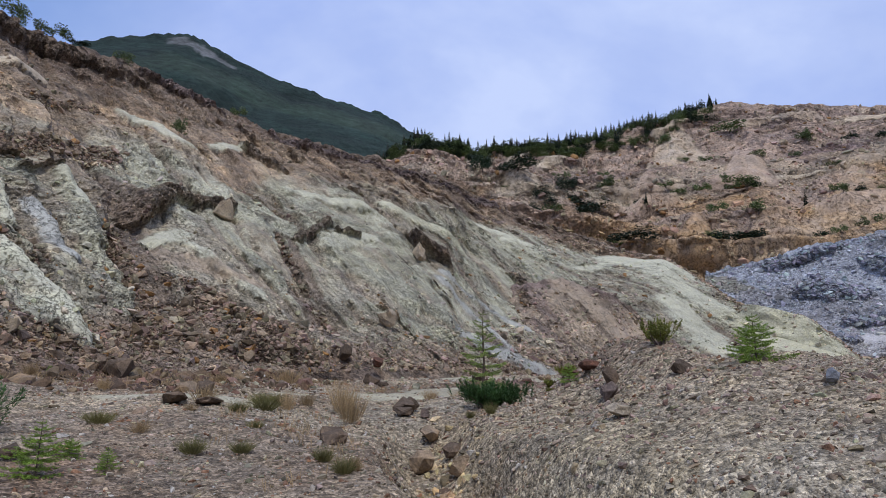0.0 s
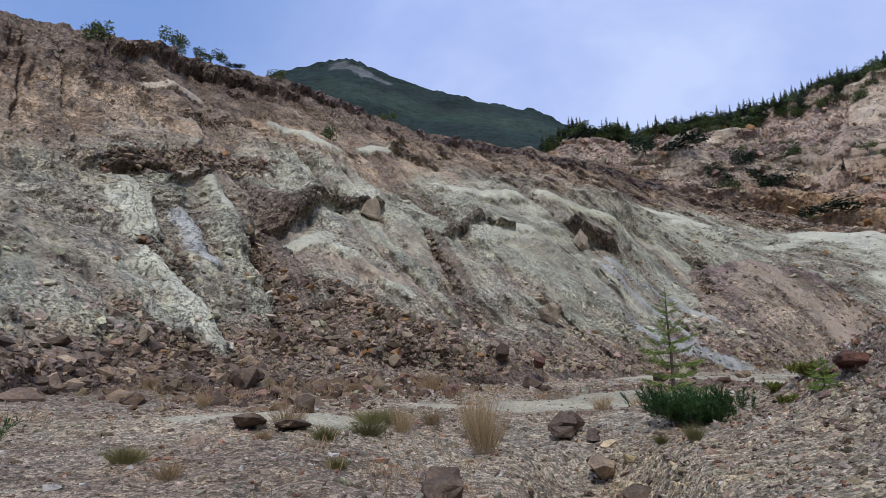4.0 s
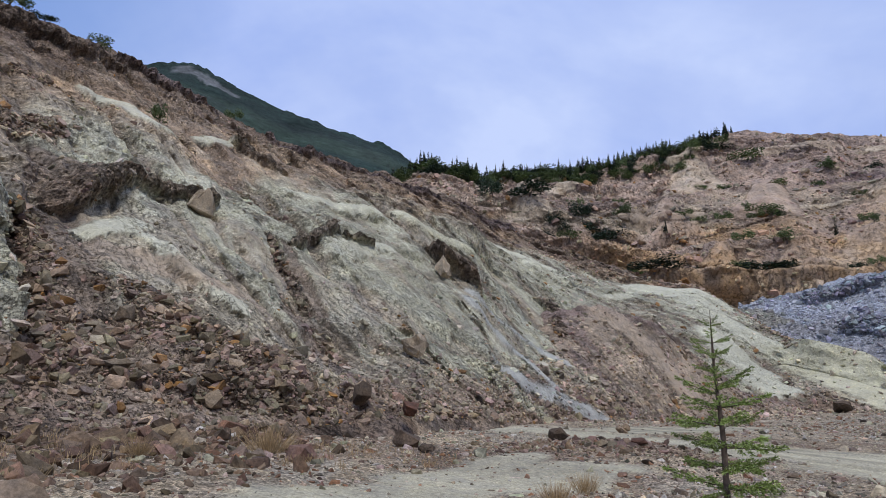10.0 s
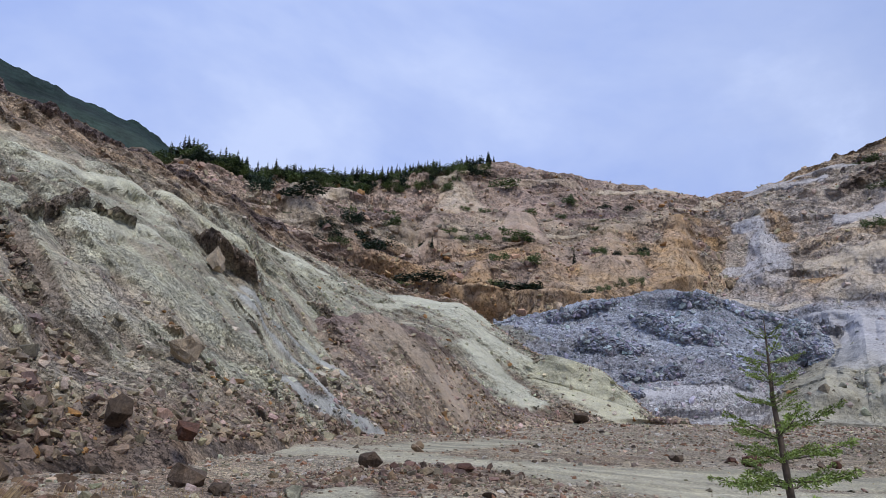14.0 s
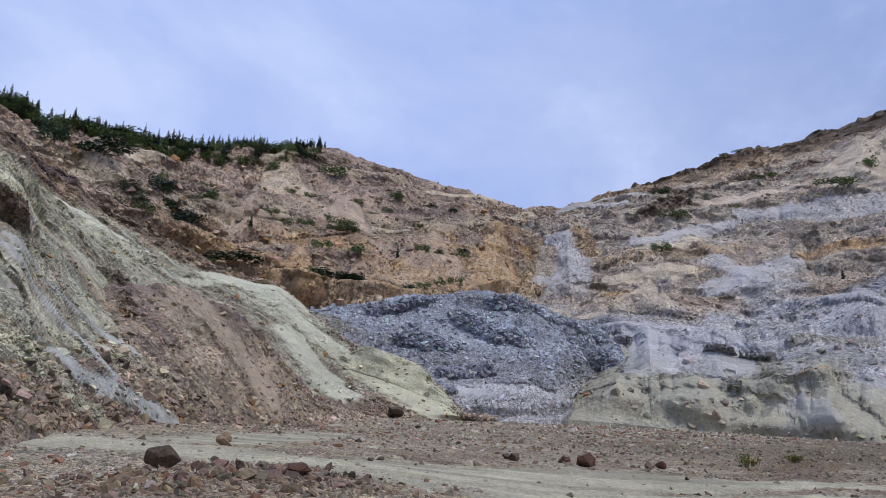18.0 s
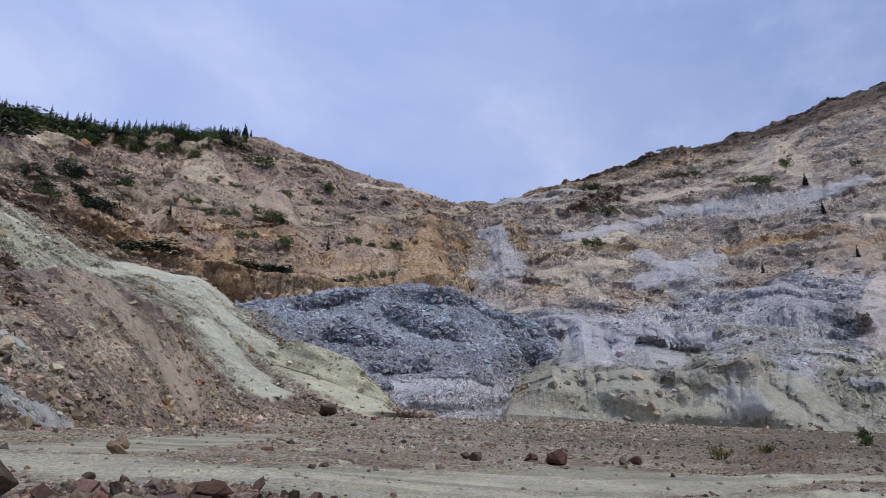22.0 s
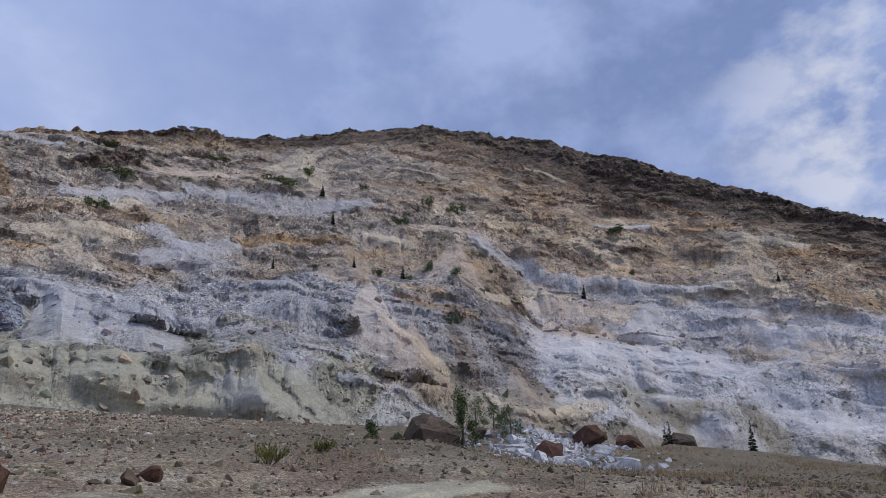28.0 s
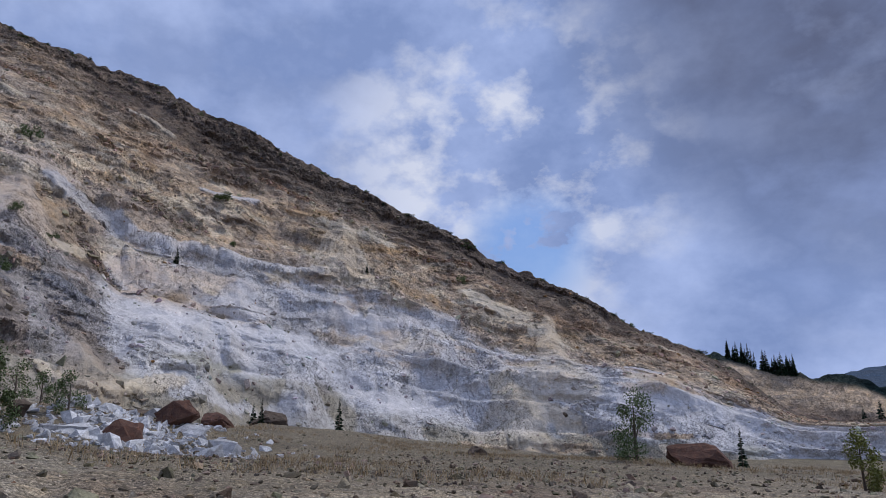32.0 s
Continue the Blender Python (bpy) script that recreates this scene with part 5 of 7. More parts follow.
def floor_mesh():
    a = np.radians(np.linspace(-180, 180, 901))[None]
    r = np.concatenate([np.linspace(0.01, 30, 300), 30 * (1.0 + np.linspace(0.004, 1, 110) * 2.2), 96 * (45 ** np.linspace(0.01, 1, 60))])[:, None]
    x, y = 3 + r * np.sin(a), 15 + r * np.cos(a)
    z = floor_height(x, y)
    n = fbm(x / 4, y / 4, x * 0, 5, 25)
    c = np.ones(x.shape + (3,)) * np.array((0.32, 0.26, 0.18))
    c = mixed(c, (0.215, 0.158, 0.113), step(0.0, 0.5, n))
    c = mixed(c, (0.345, 0.3, 0.225), step(0.1, 0.5, fbm(x / 2.5, y / 2.5, x * 0, 4, 35)))
    bank = np.exp(-(((x - 1.1) / 1.6) ** 2) - ((y - 7) / 3.5) ** 2)
    c = mixed(c, (0.45, 0.39, 0.26), bank * 0.45)
    c = mixed(c, (0.31, 0.265, 0.195), 0.7 * patches(x, y, PALE, 16))
    c = mixed(c, (0.2, 0.142, 0.102), 0.5 * patches(x, y, BROWN, 17))
    gully = np.exp(-(((x - 0.05 - 0.1 * (8.5 - y) * (y < 8.5)) / 0.55) ** 2)) * step(6, 7.5, y) * (1 - step(11, 12, y))
    c = mixed(c, (0.47, 0.37, 0.22), 0.8 * gully * step(-0.3, 0.2, fbm(x / 0.5, y / 0.5, x * 0, 3, 19)))
    mud = mud_share(x, y)
    c = mixed(c, (0.4, 0.375, 0.27), 0.85 * mud)
    tracks = step(0.55, 0.75, ridged((0.35 * x + 0.94 * y) / 1.5 + 0.5 * fbm(x / 9, y / 9, x * 0, 2, 3), x / 30, x * 0, 2, 45)) * step(24, 30, y) * step(2, 8, x)
    c = c * (1 - 0.3 * tracks * np.maximum(mud, 0.4))[..., None]
    east = step(22, 40, x) * (1 - step(40, 60, y))
    c = mixed(c, (0.165, 0.135, 0.09), east * 0.9 * (1 - mud_share(x, y)))
    far = step(150, 400, np.hypot(x - 3, y - 15))
    c = mixed(c, (0.06, 0.075, 0.04), far)
    return grid_mesh("ground", np.stack([x, y, z], -1), c, gravel, 1 - 0.75 * mud)


ground = tagged(floor_mesh(), "stony quarry floor with pale mud and tyre tracks", "ground", kind="structure")

# ---- shapes ----


def tri_mesh(name, verts, tris, material, smooth=False, zone=None):
    verts, tris = np.asarray(verts, np.float32).reshape(-1, 3), np.asarray(tris, np.int32).reshape(-1, 3)
    me = bpy.data.meshes.new(name)
    me.vertices.add(len(verts))
    me.vertices.foreach_set("co", verts.ravel())
    me.loops.add(tris.size)
    me.loops.foreach_set("vertex_index", tris.ravel())
    me.polygons.add(len(tris))
    me.polygons.foreach_set("loop_start", np.arange(0, tris.size, 3, dtype=np.int32))
    me.update(calc_edges=True)
    me.polygons.foreach_set("use_smooth", np.full(len(tris), smooth))
    if zone is not None:
        at = me.attributes.new("zone", "FLOAT_COLOR", "POINT")
        rgba = np.ones((len(verts), 4), np.float32)
        rgba[:, :3] = zone
        at.data.foreach_set("color", rgba.ravel())
    me.materials.append(material)
    return me


def hull(points):
    bm = bmesh.new()
    for p in points:
        bm.verts.new(p)
    made = bmesh.ops.convex_hull(bm, input=bm.verts[:])
    bmesh.ops.delete(bm, geom=list({g for g in made["geom_interior"] + made["geom_unused"] if isinstance(g, bmesh.types.BMVert)}), context="VERTS")
    bmesh.ops.triangulate(bm, faces=bm.faces[:])
    bm.verts.index_update()
    v = np.array([q.co[:] for q in bm.verts])
    t = np.array([[q.index for q in f.verts] for f in bm.faces])
    bm.free()
    return v, t


rng = np.random.default_rng(7)
CHIPS = []
for _ in range(10):
    q = rng.normal(size=(11, 3))
    q = q / np.linalg.norm(q, axis=1)[:, None] * rng.uniform(0.85, 1.15, (11, 1)) * np.array([1, rng.uniform(0.6, 0.95), rng.uniform(0.45, 0.8)])
    CHIPS.append(hull(q))


def rubble(name, places, sizes, colours, seed=0):
    """Many loose stones, joined."""
    g = np.random.default_rng(seed)
    vs, ts, cs, at = [], [], [], 0
    kinds = g.integers(0, len(CHIPS), len(places))
    for k, (cv, ct) in enumerate(CHIPS):
        sel = np.where(kinds == k)[0]
        if not len(sel):
            continue
        a, tilt = g.uniform(0, 2 * np.pi, len(sel)), g.normal(0, 0.5, len(sel))
        s = sizes[sel][:, None] * g.uniform(0.75, 1.25, (len(sel), 3))
        p = cv[None] * s[:, None]
        px, pz = p[..., 0] * np.cos(tilt)[:, None] - p[..., 2] * np.sin(tilt)[:, None], p[..., 0] * np.sin(tilt)[:, None] + p[..., 2] * np.cos(tilt)[:, None]
        py = p[..., 1]
        x, y = px * np.cos(a)[:, None] - py * np.sin(a)[:, None], px * np.sin(a)[:, None] + py * np.cos(a)[:, None]
        vs.append((np.stack([x, y, pz], -1) + places[sel][:, None]).reshape(-1, 3))
        ts.append((ct[None] + (np.arange(len(sel)) * len(cv))[:, None, None]).reshape(-1, 3) + at)
        cs.append(np.repeat(colours[sel], len(cv), 0))
        at += len(sel) * len(cv)
    return new(name, tri_mesh(name, np.concatenate(vs), np.concatenate(ts), stone, zone=np.concatenate(cs)))


STONE_MESHES = []


def single_stone(place, size, parent, g):
    """One loose stone as a part of the slope or floor that it lies on."""
    if not STONE_MESHES:
        for k, (cv, ct) in enumerate(CHIPS):
            STONE_MESHES.append(tri_mesh("stone", cv, ct, lone_stone, zone=np.array(PALETTE[("brown", "umber", "tan", "brown", "mauve")[k % 5]])))
    ob = new("stone", STONE_MESHES[g.integers(0, len(STONE_MESHES))])
    ob.parent = parent
    s = size * g.uniform(0.8, 1.2, 3)
    ob.matrix_basis = pose(*place, g.uniform(-30, 30), g.uniform(-30, 30), g.uniform(0, 360)) @ Matrix.Diagonal((*s, 1))


def scree(name, layer, count, small, large, seed, label, everywhere=0.05, low=0.0, bmin=-180, bmax=180, rusty=0.08, apart=0, parent=None):
    """Loose stones over a slope, thickest on its loose zones."""
    g = np.random.default_rng(seed)
    xyz, colour, loose, b, v, calm = SURFACES[layer]
    step_x = np.linalg.norm(np.diff(xyz, axis=1, append=xyz[:, -1:]), axis=-1)
    w = (loose + everywhere + low * np.exp(-v / 0.1)) * (1 - 0.9 * np.clip(calm, 0, 1)) * step_x * (v < 0.97) * (b > bmin) * (b < bmax)
    i = g.choice(w.size, count, p=(w / w.sum()).ravel())
    s = small * (1 - g.random(count) * (1 - (small / large) ** 1.6)) ** (-1 / 1.6)
    p = xyz.reshape(-1, 3)[i] + g.normal(0, 0.1, (count, 3)) * s[:, None]
    base = colour.reshape(-1, 3)[i] * (0.6 if rusty else 0.9) + np.array([0.28, 0.22, 0.155]) * (0.4 if rusty else 0.0)
    c = base * (g.uniform(0.45, 1.6, (count, 1)) if layer in ("west", "spur") else g.uniform(0.6, 1.35, (count, 1))) * g.uniform(0.9, 1.1, (count, 3))
    warm = g.random(count) < rusty
    c[warm] = np.array([0.34, 0.19, 0.08]) * g.uniform(0.6, 1.1, (warm.sum(), 1))
    near = np.argsort(np.hypot(p[:, 0], p[:, 1] - 14) - 6 * s)[:apart]
    for k in near:
        single_stone(p[k], s[k], parent, g)
    rest = np.setdiff1d(np.arange(count), near)
    return tagged(rubble(name, p[rest], s[rest], c[rest], seed), label, "rubble", kind="stuff")


scree("scree_west", "west", 26000, 0.04, 0.3, 11, "loose brown and grey stones on the slope", 0.03, 0.5, bmax=14, rusty=0.025, apart=300, parent=hillside)
scree("scree_far_west", "west", 6000, 0.12, 0.5, 12, "loose stones on the far green slope", 0.05, 0.2, bmin=8, rusty=0.02)
scree("scree_spur", "spur", 2500, 0.1, 0.35, 13, "loose stones on the brown spur", 0.3, 1.0)
scree("scree_heap", "heap", 16000, 0.14, 0.8, 14, "broken blue-grey rock of the heap", 0.08, rusty=0.0)
scree("scree_east", "east", 9000, 0.3, 1.4, 15, "stones fallen on the quarry face", 0.05, 0.15, rusty=0.015)
scree("scree_north", "north", 5000, 0.3, 1.5, 16, "stones fallen on the terraces", 0.2)


def floor_stones(name, count, centre, spread_x, spread_y, small, large, seed, label, apart=0):
    g = np.random.default_rng(seed)
    x, y = centre[0] + g.normal(0, spread_x, count), centre[1] + g.normal(0, spread_y, count)
    keep = g.random(count) > 0.85 * mud_share(x, y)
    x, y = x[keep], y[keep]
    n = len(x)
    s = small * (1 - g.random(n) * (1 - (small / large) ** 2)) ** -0.5
    z = floor_height(x, y)
    c = np.array([0.29, 0.245, 0.18]) * g.uniform(0.35, 1.8, (n, 1)) * g.uniform(0.9, 1.1, (n, 3))
    pale = g.random(n) < 0.1
    c[pale] = np.array([0.5, 0.46, 0.4]) * g.uniform(0.7, 1.1, (pale.sum(), 1))
    warm = g.random(n) < 0.2
    c[warm] = np.array([0.26, 0.145, 0.09]) * g.uniform(0.6, 1.3, (warm.sum(), 1))
    near = np.argsort(np.hypot(x, y - 12) - 60 * s)[:apart]
    for k in near:
        single_stone((x[k], y[k], z[k]), s[k], ground, g)
    tone = {"foot_rubble": (0.16, 0.11, 0.075), "track_rubble": (0.2, 0.145, 0.105), "gully_rocks": (0.4, 0.3, 0.17), "gravel_east": (0.2, 0.16, 0.11), "gravel_mound": (0.26, 0.2, 0.145)}.get(name)
    if tone:
        c = np.array(tone) * g.uniform(0.5, 1.6, (n, 1)) * g.uniform(0.9, 1.1, (n, 3))
    if name == "white_rubble":
        c = np.array([0.5, 0.49, 0.48]) * g.uniform(0.7, 1.15, (n, 1))
    return tagged(rubble(name, np.stack([x, y, z], -1), s, c, seed), label, "stones", kind="stuff")


floor_stones("gravel_start", 24000, (-1, 10), 4.5, 5.5, 0.012, 0.08, 21, "grey and red gravel beside the gully", 150)
floor_stones("gravel_mound", 12000, (3.5, 10.5), 1.8, 3.5, 0.015, 0.08, 22, "stones on the gravel mound", 150)
floor_stones("gravel_middle", 9000, (0, 24), 7, 5, 0.025, 0.16, 23, "stones on the muddy floor")
floor_stones("gravel_north", 7000, (22, 52), 14, 10, 0.05, 0.22, 24, "stones below the spur")
floor_stones("foot_rubble", 2800, (-7.2, 20.8), 1.5, 3.8, 0.05, 0.42, 28, "brown and rusty broken rock at the foot of the slope")
floor_stones("track_rubble", 900, (2.3, 26.2), 1.5, 0.8, 0.04, 0.24, 29, "brown stones beside the muddy track")
floor_stones("gully_rocks", 160, (0.05, 9.3), 0.22, 1.1, 0.04, 0.22, 30, "ochre rocks in the bed of the gully")
floor_stones("gravel_far", 9000, (65, 68), 18, 14, 0.08, 0.4, 25, "stones below the faces")
floor_stones("gravel_east", 9000, (40, 18), 16, 16, 0.05, 0.25, 26, "stones on the berm")


floor_stones("white_rubble", 700, (63, 19.5), 3.6, 3.4, 0.2, 1.3, 27, "white broken rock between the boulders")


def boulder(x, y, z, wide, high, tone, seed):
    g = np.random.default_rng(seed)
    ledge = tone.startswith("ledge")
    count = 12 if ledge else 16 if wide < 1.2 else 24
    q = g.normal(size=(count, 3))
    q = q / (np.sum(np.abs(q) ** (5 if ledge else 2.6), axis=1) ** (1 / (5 if ledge else 2.6)))[:, None] * g.uniform(0.86, 1.12, (count, 1))
    v, t = hull(q)
    bm = bmesh.new()
    made = [bm.verts.new(p) for p in v]
    for f in t:
        bm.faces.new([made[i] for i in f])
    bmesh.ops.bevel(bm, geom=bm.edges[:], offset=0.035, segments=1, affect="EDGES")
    bmesh.ops.triangulate(bm, faces=bm.faces[:])
    bmesh.ops.subdivide_edges(bm, edges=bm.edges[:], cuts=2 if wide > 0.8 else 1)
    bmesh.ops.triangulate(bm, faces=bm.faces[:])
    bm.verts.index_update()
    p = np.array([w.co[:] for w in bm.verts])
    t = np.array([[w.index for w in f.verts] for f in bm.faces])
    bm.free()
    p = p * (1 + (0.3 if ledge else 0.16) * fbm(p[:, 0] * 2.3 + seed, p[:, 1] * 1.7, p[:, 2] * 1.7, 4, seed) - 0.14 * ridged(p[:, 0] * 2.6 + seed, p[:, 1] * 2.6, p[:, 2] * 4.0, 3, seed + 5))[:, None]
    p = p * np.array([wide / 2, wide / 2 * g.uniform(0.7, 1.0), high * 0.62]) 
    c = (1.1 if ledge else 0.6) * np.array(PALETTE[tone]) * (1 + 0.35 * fbm(p[:, 0] / wide * 3, p[:, 1] / wide * 3, p[:, 2] / wide * 3, 3, seed))[:, None]
    ob = new("boulder", tri_mesh("boulder", p, t, stone, zone=c))
    ob.matrix_basis = pose(x, y, z + high * (0.22 if ledge else 0.4), g.uniform(-12, 12), g.uniform(-12, 12), g.uniform(0, 360))
    words = {"umber": "dark brown", "brown": "brown", "rustrock": "rust-red", "tan": "tan rounded", "mauve": "purplish", "steel": "blue-grey", "ledge": "tan angular", "ledge_dark": "brown angular", "green": "grey-green", "cream": "pale", "slate": "dark grey"}[tone]
    size = "large" if wide > 1.5 else "small" if wide < 0.5 else "angular"
    return tagged(ob, f"{size} {words} rock standing out of the slope" if tone.startswith("ledge") else f"{size} {words} boulder lying on the quarry floor", "boulder", "fallen boulders")


# x, y, base height, width, height
BOULDERS_NEAR = [(-0.2, 11.7, -0.60, 0.5, 0.3, "tan"), (0.2, 10.9, -0.80, 0.4, 0.25, "brown"), (-0.3, 10.7, -1.00, 0.55, 0.3, "tan"), (-1.5, 9.4, -0.50, 0.5, 0.22, "brown"), (-0.6, 13, -0.10, 0.4, 0.25, "brown"), (0.3, 10.1, -1.00, 0.5, 0.3, "tan"), (-2.1, 23.9, 0.60, 0.45, 0.2, "umber"), (2.5, 9.9, 0.30, 0.35, 0.3, "brown"), (3, 8.3, 0.40, 0.4, 0.2, "umber"), (2, 7.6, -0.10, 0.35, 0.15, "cream"), (-8.3, 17.3, 0.55, 0.95, 0.57, "brown"), (-8.6, 19.0, 0.68, 0.56, 0.31, "brown"), (1.5, 27.6, 0.94, 0.68, 0.37, "umber"), (3.1, 29.6, 0.97, 0.22, 0.11, "umber"), (2.5, 26.7, 0.91, 0.28, 0.16, "umber"), (3.4, 26.6, 0.88, 0.37, 0.18, "brown"), (5.3, 35.0, 1.25, 0.51, 0.4, "tan"), (16.6, 34.8, 0.90, 0.54, 0.34, "umber"), (18.8, 34.1, 0.82, 0.52, 0.34, "rustrock"), (-4.3, 12.2, 0.13, 0.38, 0.29, "brown"), (-0.7, 12.5, -0.19, 0.38, 0.16, "brown"), (-0.3, 12.5, -0.22, 0.31, 0.15, "mauve"), (1.2, 13.4, -0.01, 0.38, 0.26, "steel"), (-4.2, 10.5, -0.01, 0.5, 0.16, "brown"), (-3.7, 10.7, -0.05, 0.6, 0.14, "brown"), (-0.7, 12.8, -0.15, 0.53, 0.32, "brown"), (-1.4, 8.9, -0.51, 0.44, 0.19, "brown"), (2.4, 9.6, 0.10, 0.32, 0.27, "mauve"), (3.6, 10.1, 0.43, 0.44, 0.19, "umber"), (2.6, 11.6, 0.63, 0.47, 0.18, "rustrock"), (2.6, 11.9, 0.63, 0.35, 0.14, "rustrock"), (2.4, 12.0, 0.56, 0.21, 0.094, "rustrock"), (3.8, 6.5, 0.27, 0.23, 0.12, "steel"), (-4.3, 6.9, -0.55, 0.36, 0.14, "umber"), (-2.6, 24.7, 0.68, 0.74, 0.45, "brown"), (-5.9, 21.5, 0.75, 0.4, 0.3, "brown"), (-0.9, 23.8, 0.49, 0.33, 0.26, "green"), (3.3, 26.3, 0.84, 0.59, 0.21, "rustrock"), (2.8, 23.9, 0.44, 0.3, 0.13, "umber"), (8.0, 31.4, 0.94, 0.2, 0.11, "umber")]
BOULDERS_MID = [(-12.6, 36.1, 10.37, 1.4, 1.3, "ledge"), (-2.8, 33.9, 4.18, 1.2, 0.86, "ledge"), (-9, 26.7, 1.22, 0.92, 0.73, "umber"), (-2.6, 27.3, 1.52, 0.7, 0.47, "rustrock"), (-4, 27.6, 1.85, 0.72, 0.6, "umber"), (5.7, 36.2, 1.31, 0.51, 0.38, "tan"), (8.7, 32, 0.94, 0.25, 0.13, "umber"), (17, 35.6, 0.96, 0.47, 0.28, "umber"), (18.8, 34.2, 0.82, 0.53, 0.34, "brown"), (18.9, 33.2, 0.74, 0.85, 0.57, "rustrock"), (22.3, 32.2, 0.68, 0.71, 0.36, "rustrock"), (21.6, 32.2, 0.67, 0.5, 0.33, "brown"), (-24, 34.3, 2.16, 2, 0.86, "brown"), (-5.3, 24.2, 0.86, 0.52, 0.28, "brown"), (-8.8, 17.8, 0.61, 0.79, 0.51, "brown"), (-9, 18.5, 0.67, 0.92, 0.51, "umber"), (-7.8, 28.7, 1.28, 0.83, 0.56, "green")]
BOULDERS_FAR = [(-1.9, 48.4, 10.86, 1.5, 1.3, "ledge"), (35.4, 71, 4.29, 2.3, 0.94, "umber"), (18.8, 62, 2.41, 2.5, 0.8, "umber"), (56.8, 29, -0.17, 4.2, 3.3, "umber"), (61, 20.2, -1.17, 3.4, 1.9, "rustrock"), (66.7, 16.3, 0.41, 3.1, 1.5, "rustrock"), (83.8, 9.3, -1.75, 4.3, 3, "rustrock"), (88.5, 2.6, -1.66, 4.3, 2.6, "umber"), (67.1, 25.6, 1.04, 1.9, 0.99, "umber"), (44.5, -9.3, -2.23, 4.6, 1.7, "rustrock"), (60.6, -4.1, -2.87, 1.8, 1.5, "brown"), (-15.1, 76.3, 4.87, 2.1, 2.1, "cream"), (58.5, 16.7, -1.27, 0.81, 0.37, "umber"), (79.5, 17.3, 0.19, 3.3, 1.2, "brown")]
BOULDERS_WALL = [(145.2, 110.6, 33.20, 2.6, 1.2, "umber"), (119.0, 104.9, 24.60, 2.5, 2.7, "slate"), (95.1, 53.9, 5.04, 1, 0.67, "slate"), (92.6, 51.8, 2.84, 1.8, 0.65, "umber"), (157.6, -103.1, -1.47, 2, 1.3, "umber")]
for n, (x, y, z, wide, high, tone) in enumerate(BOULDERS_NEAR + BOULDERS_MID + BOULDERS_FAR + BOULDERS_WALL):
    boulder(x, y, z, wide, high, tone, 300 + n)

# ---- distance ----
def far_slope(name, lines, shares, start, end, columns, rows, amount, size, tones, material, seed, back, drop):
    STROKES.setdefault(name, ())
    return slope(name, name, lines, shares, start, end, columns, rows, lambda x, y, z, v: amount * fbm(x / size, y / size, z / size, 5, seed), layered(*tones), material, back, drop, seed, 0.3)


# bluish haze of the air is mixed into the wood, meadow and hill colours
PALETTE["wood"], PALETTE["meadow"], PALETTE["bare"], PALETTE["haze_tint"] = (0.022, 0.037, 0.032), (0.034, 0.052, 0.04), (0.17, 0.175, 0.18), (0.04, 0.065, 0.1)
forest_floor = rock_material("distant_forest", 0.05, 0.02, 0.7, 0.8, 8.0, 0.8)
tagged(far_slope("mountain", ["mount_foot", "mount_crest"], [0, 1], -38, 12, 260, 90, 30, 260, [(0, "wood"), (0.45, "meadow"), (0.7, "wood")], forest_floor, 400, 300, 60),
       "dark green forested mountain with a bare grey peak", "mountain", kind="structure")
tagged(far_slope("wall_far", ["far_foot", "far_bench", "far_crest"], [0, 0.5, 1], 138, 168, 150, 70, 6, 30, [(0, "wood"), (0.2, "rust"), (0.45, "brown"), (0.6, "tan"), (0.9, "wood")], wall_rock, 420, 60, 10),
       "distant orange and grey quarry terrace", "quarry face", kind="structure")
tagged(far_slope("hill_far", ["hill_foot", "hill_crest"], [0, 1], 135, 172, 80, 24, 10, 200, [(0, "haze_tint")], forest_floor, 440, 200, 40),
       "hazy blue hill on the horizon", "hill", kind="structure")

# ---- plants ----
needle = leaf_material("spruce_needles", (0.22, 0.29, 0.075))
needle_bright = leaf_material("young_needles", (0.2, 0.3, 0.05))
pine_needle = leaf_material("dwarf_pine_needles", (0.045, 0.1, 0.028))
leaf = leaf_material("leaves", (0.09, 0.125, 0.04))
leaf_yellow = leaf_material("yellow_green_leaves", (0.17, 0.18, 0.04))
dark_needle = leaf_material("dark_needles", (0.018, 0.034, 0.015))
straw = leaf_material("dry_grass", (0.32, 0.23, 0.125), 0.4, 0.8)
green_grass = leaf_material("dull_green_grass", (0.17, 0.16, 0.06), 0.4, 0.8)
bark = bark_material("bark", (0.11, 0.08, 0.06))


def blades(roots, ways, lengths, widths, g):
    """Flat pointed leaves or needles: two triangles each."""
    n = len(roots)
    ways = ways / np.linalg.norm(ways, axis=1)[:, None]
    side = np.cross(ways, g.normal(size=(n, 3)))
    side = side / np.linalg.norm(side, axis=1)[:, None] * widths[:, None] / 2
    tip, mid = roots + ways * lengths[:, None], roots + ways * lengths[:, None] * 0.5
    v = np.stack([roots, mid + side, tip, mid - side], 1).reshape(-1, 3)
    i = np.arange(n)[:, None] * 4
    return v, np.concatenate([i + [0, 1, 2], i + [0, 2, 3]])


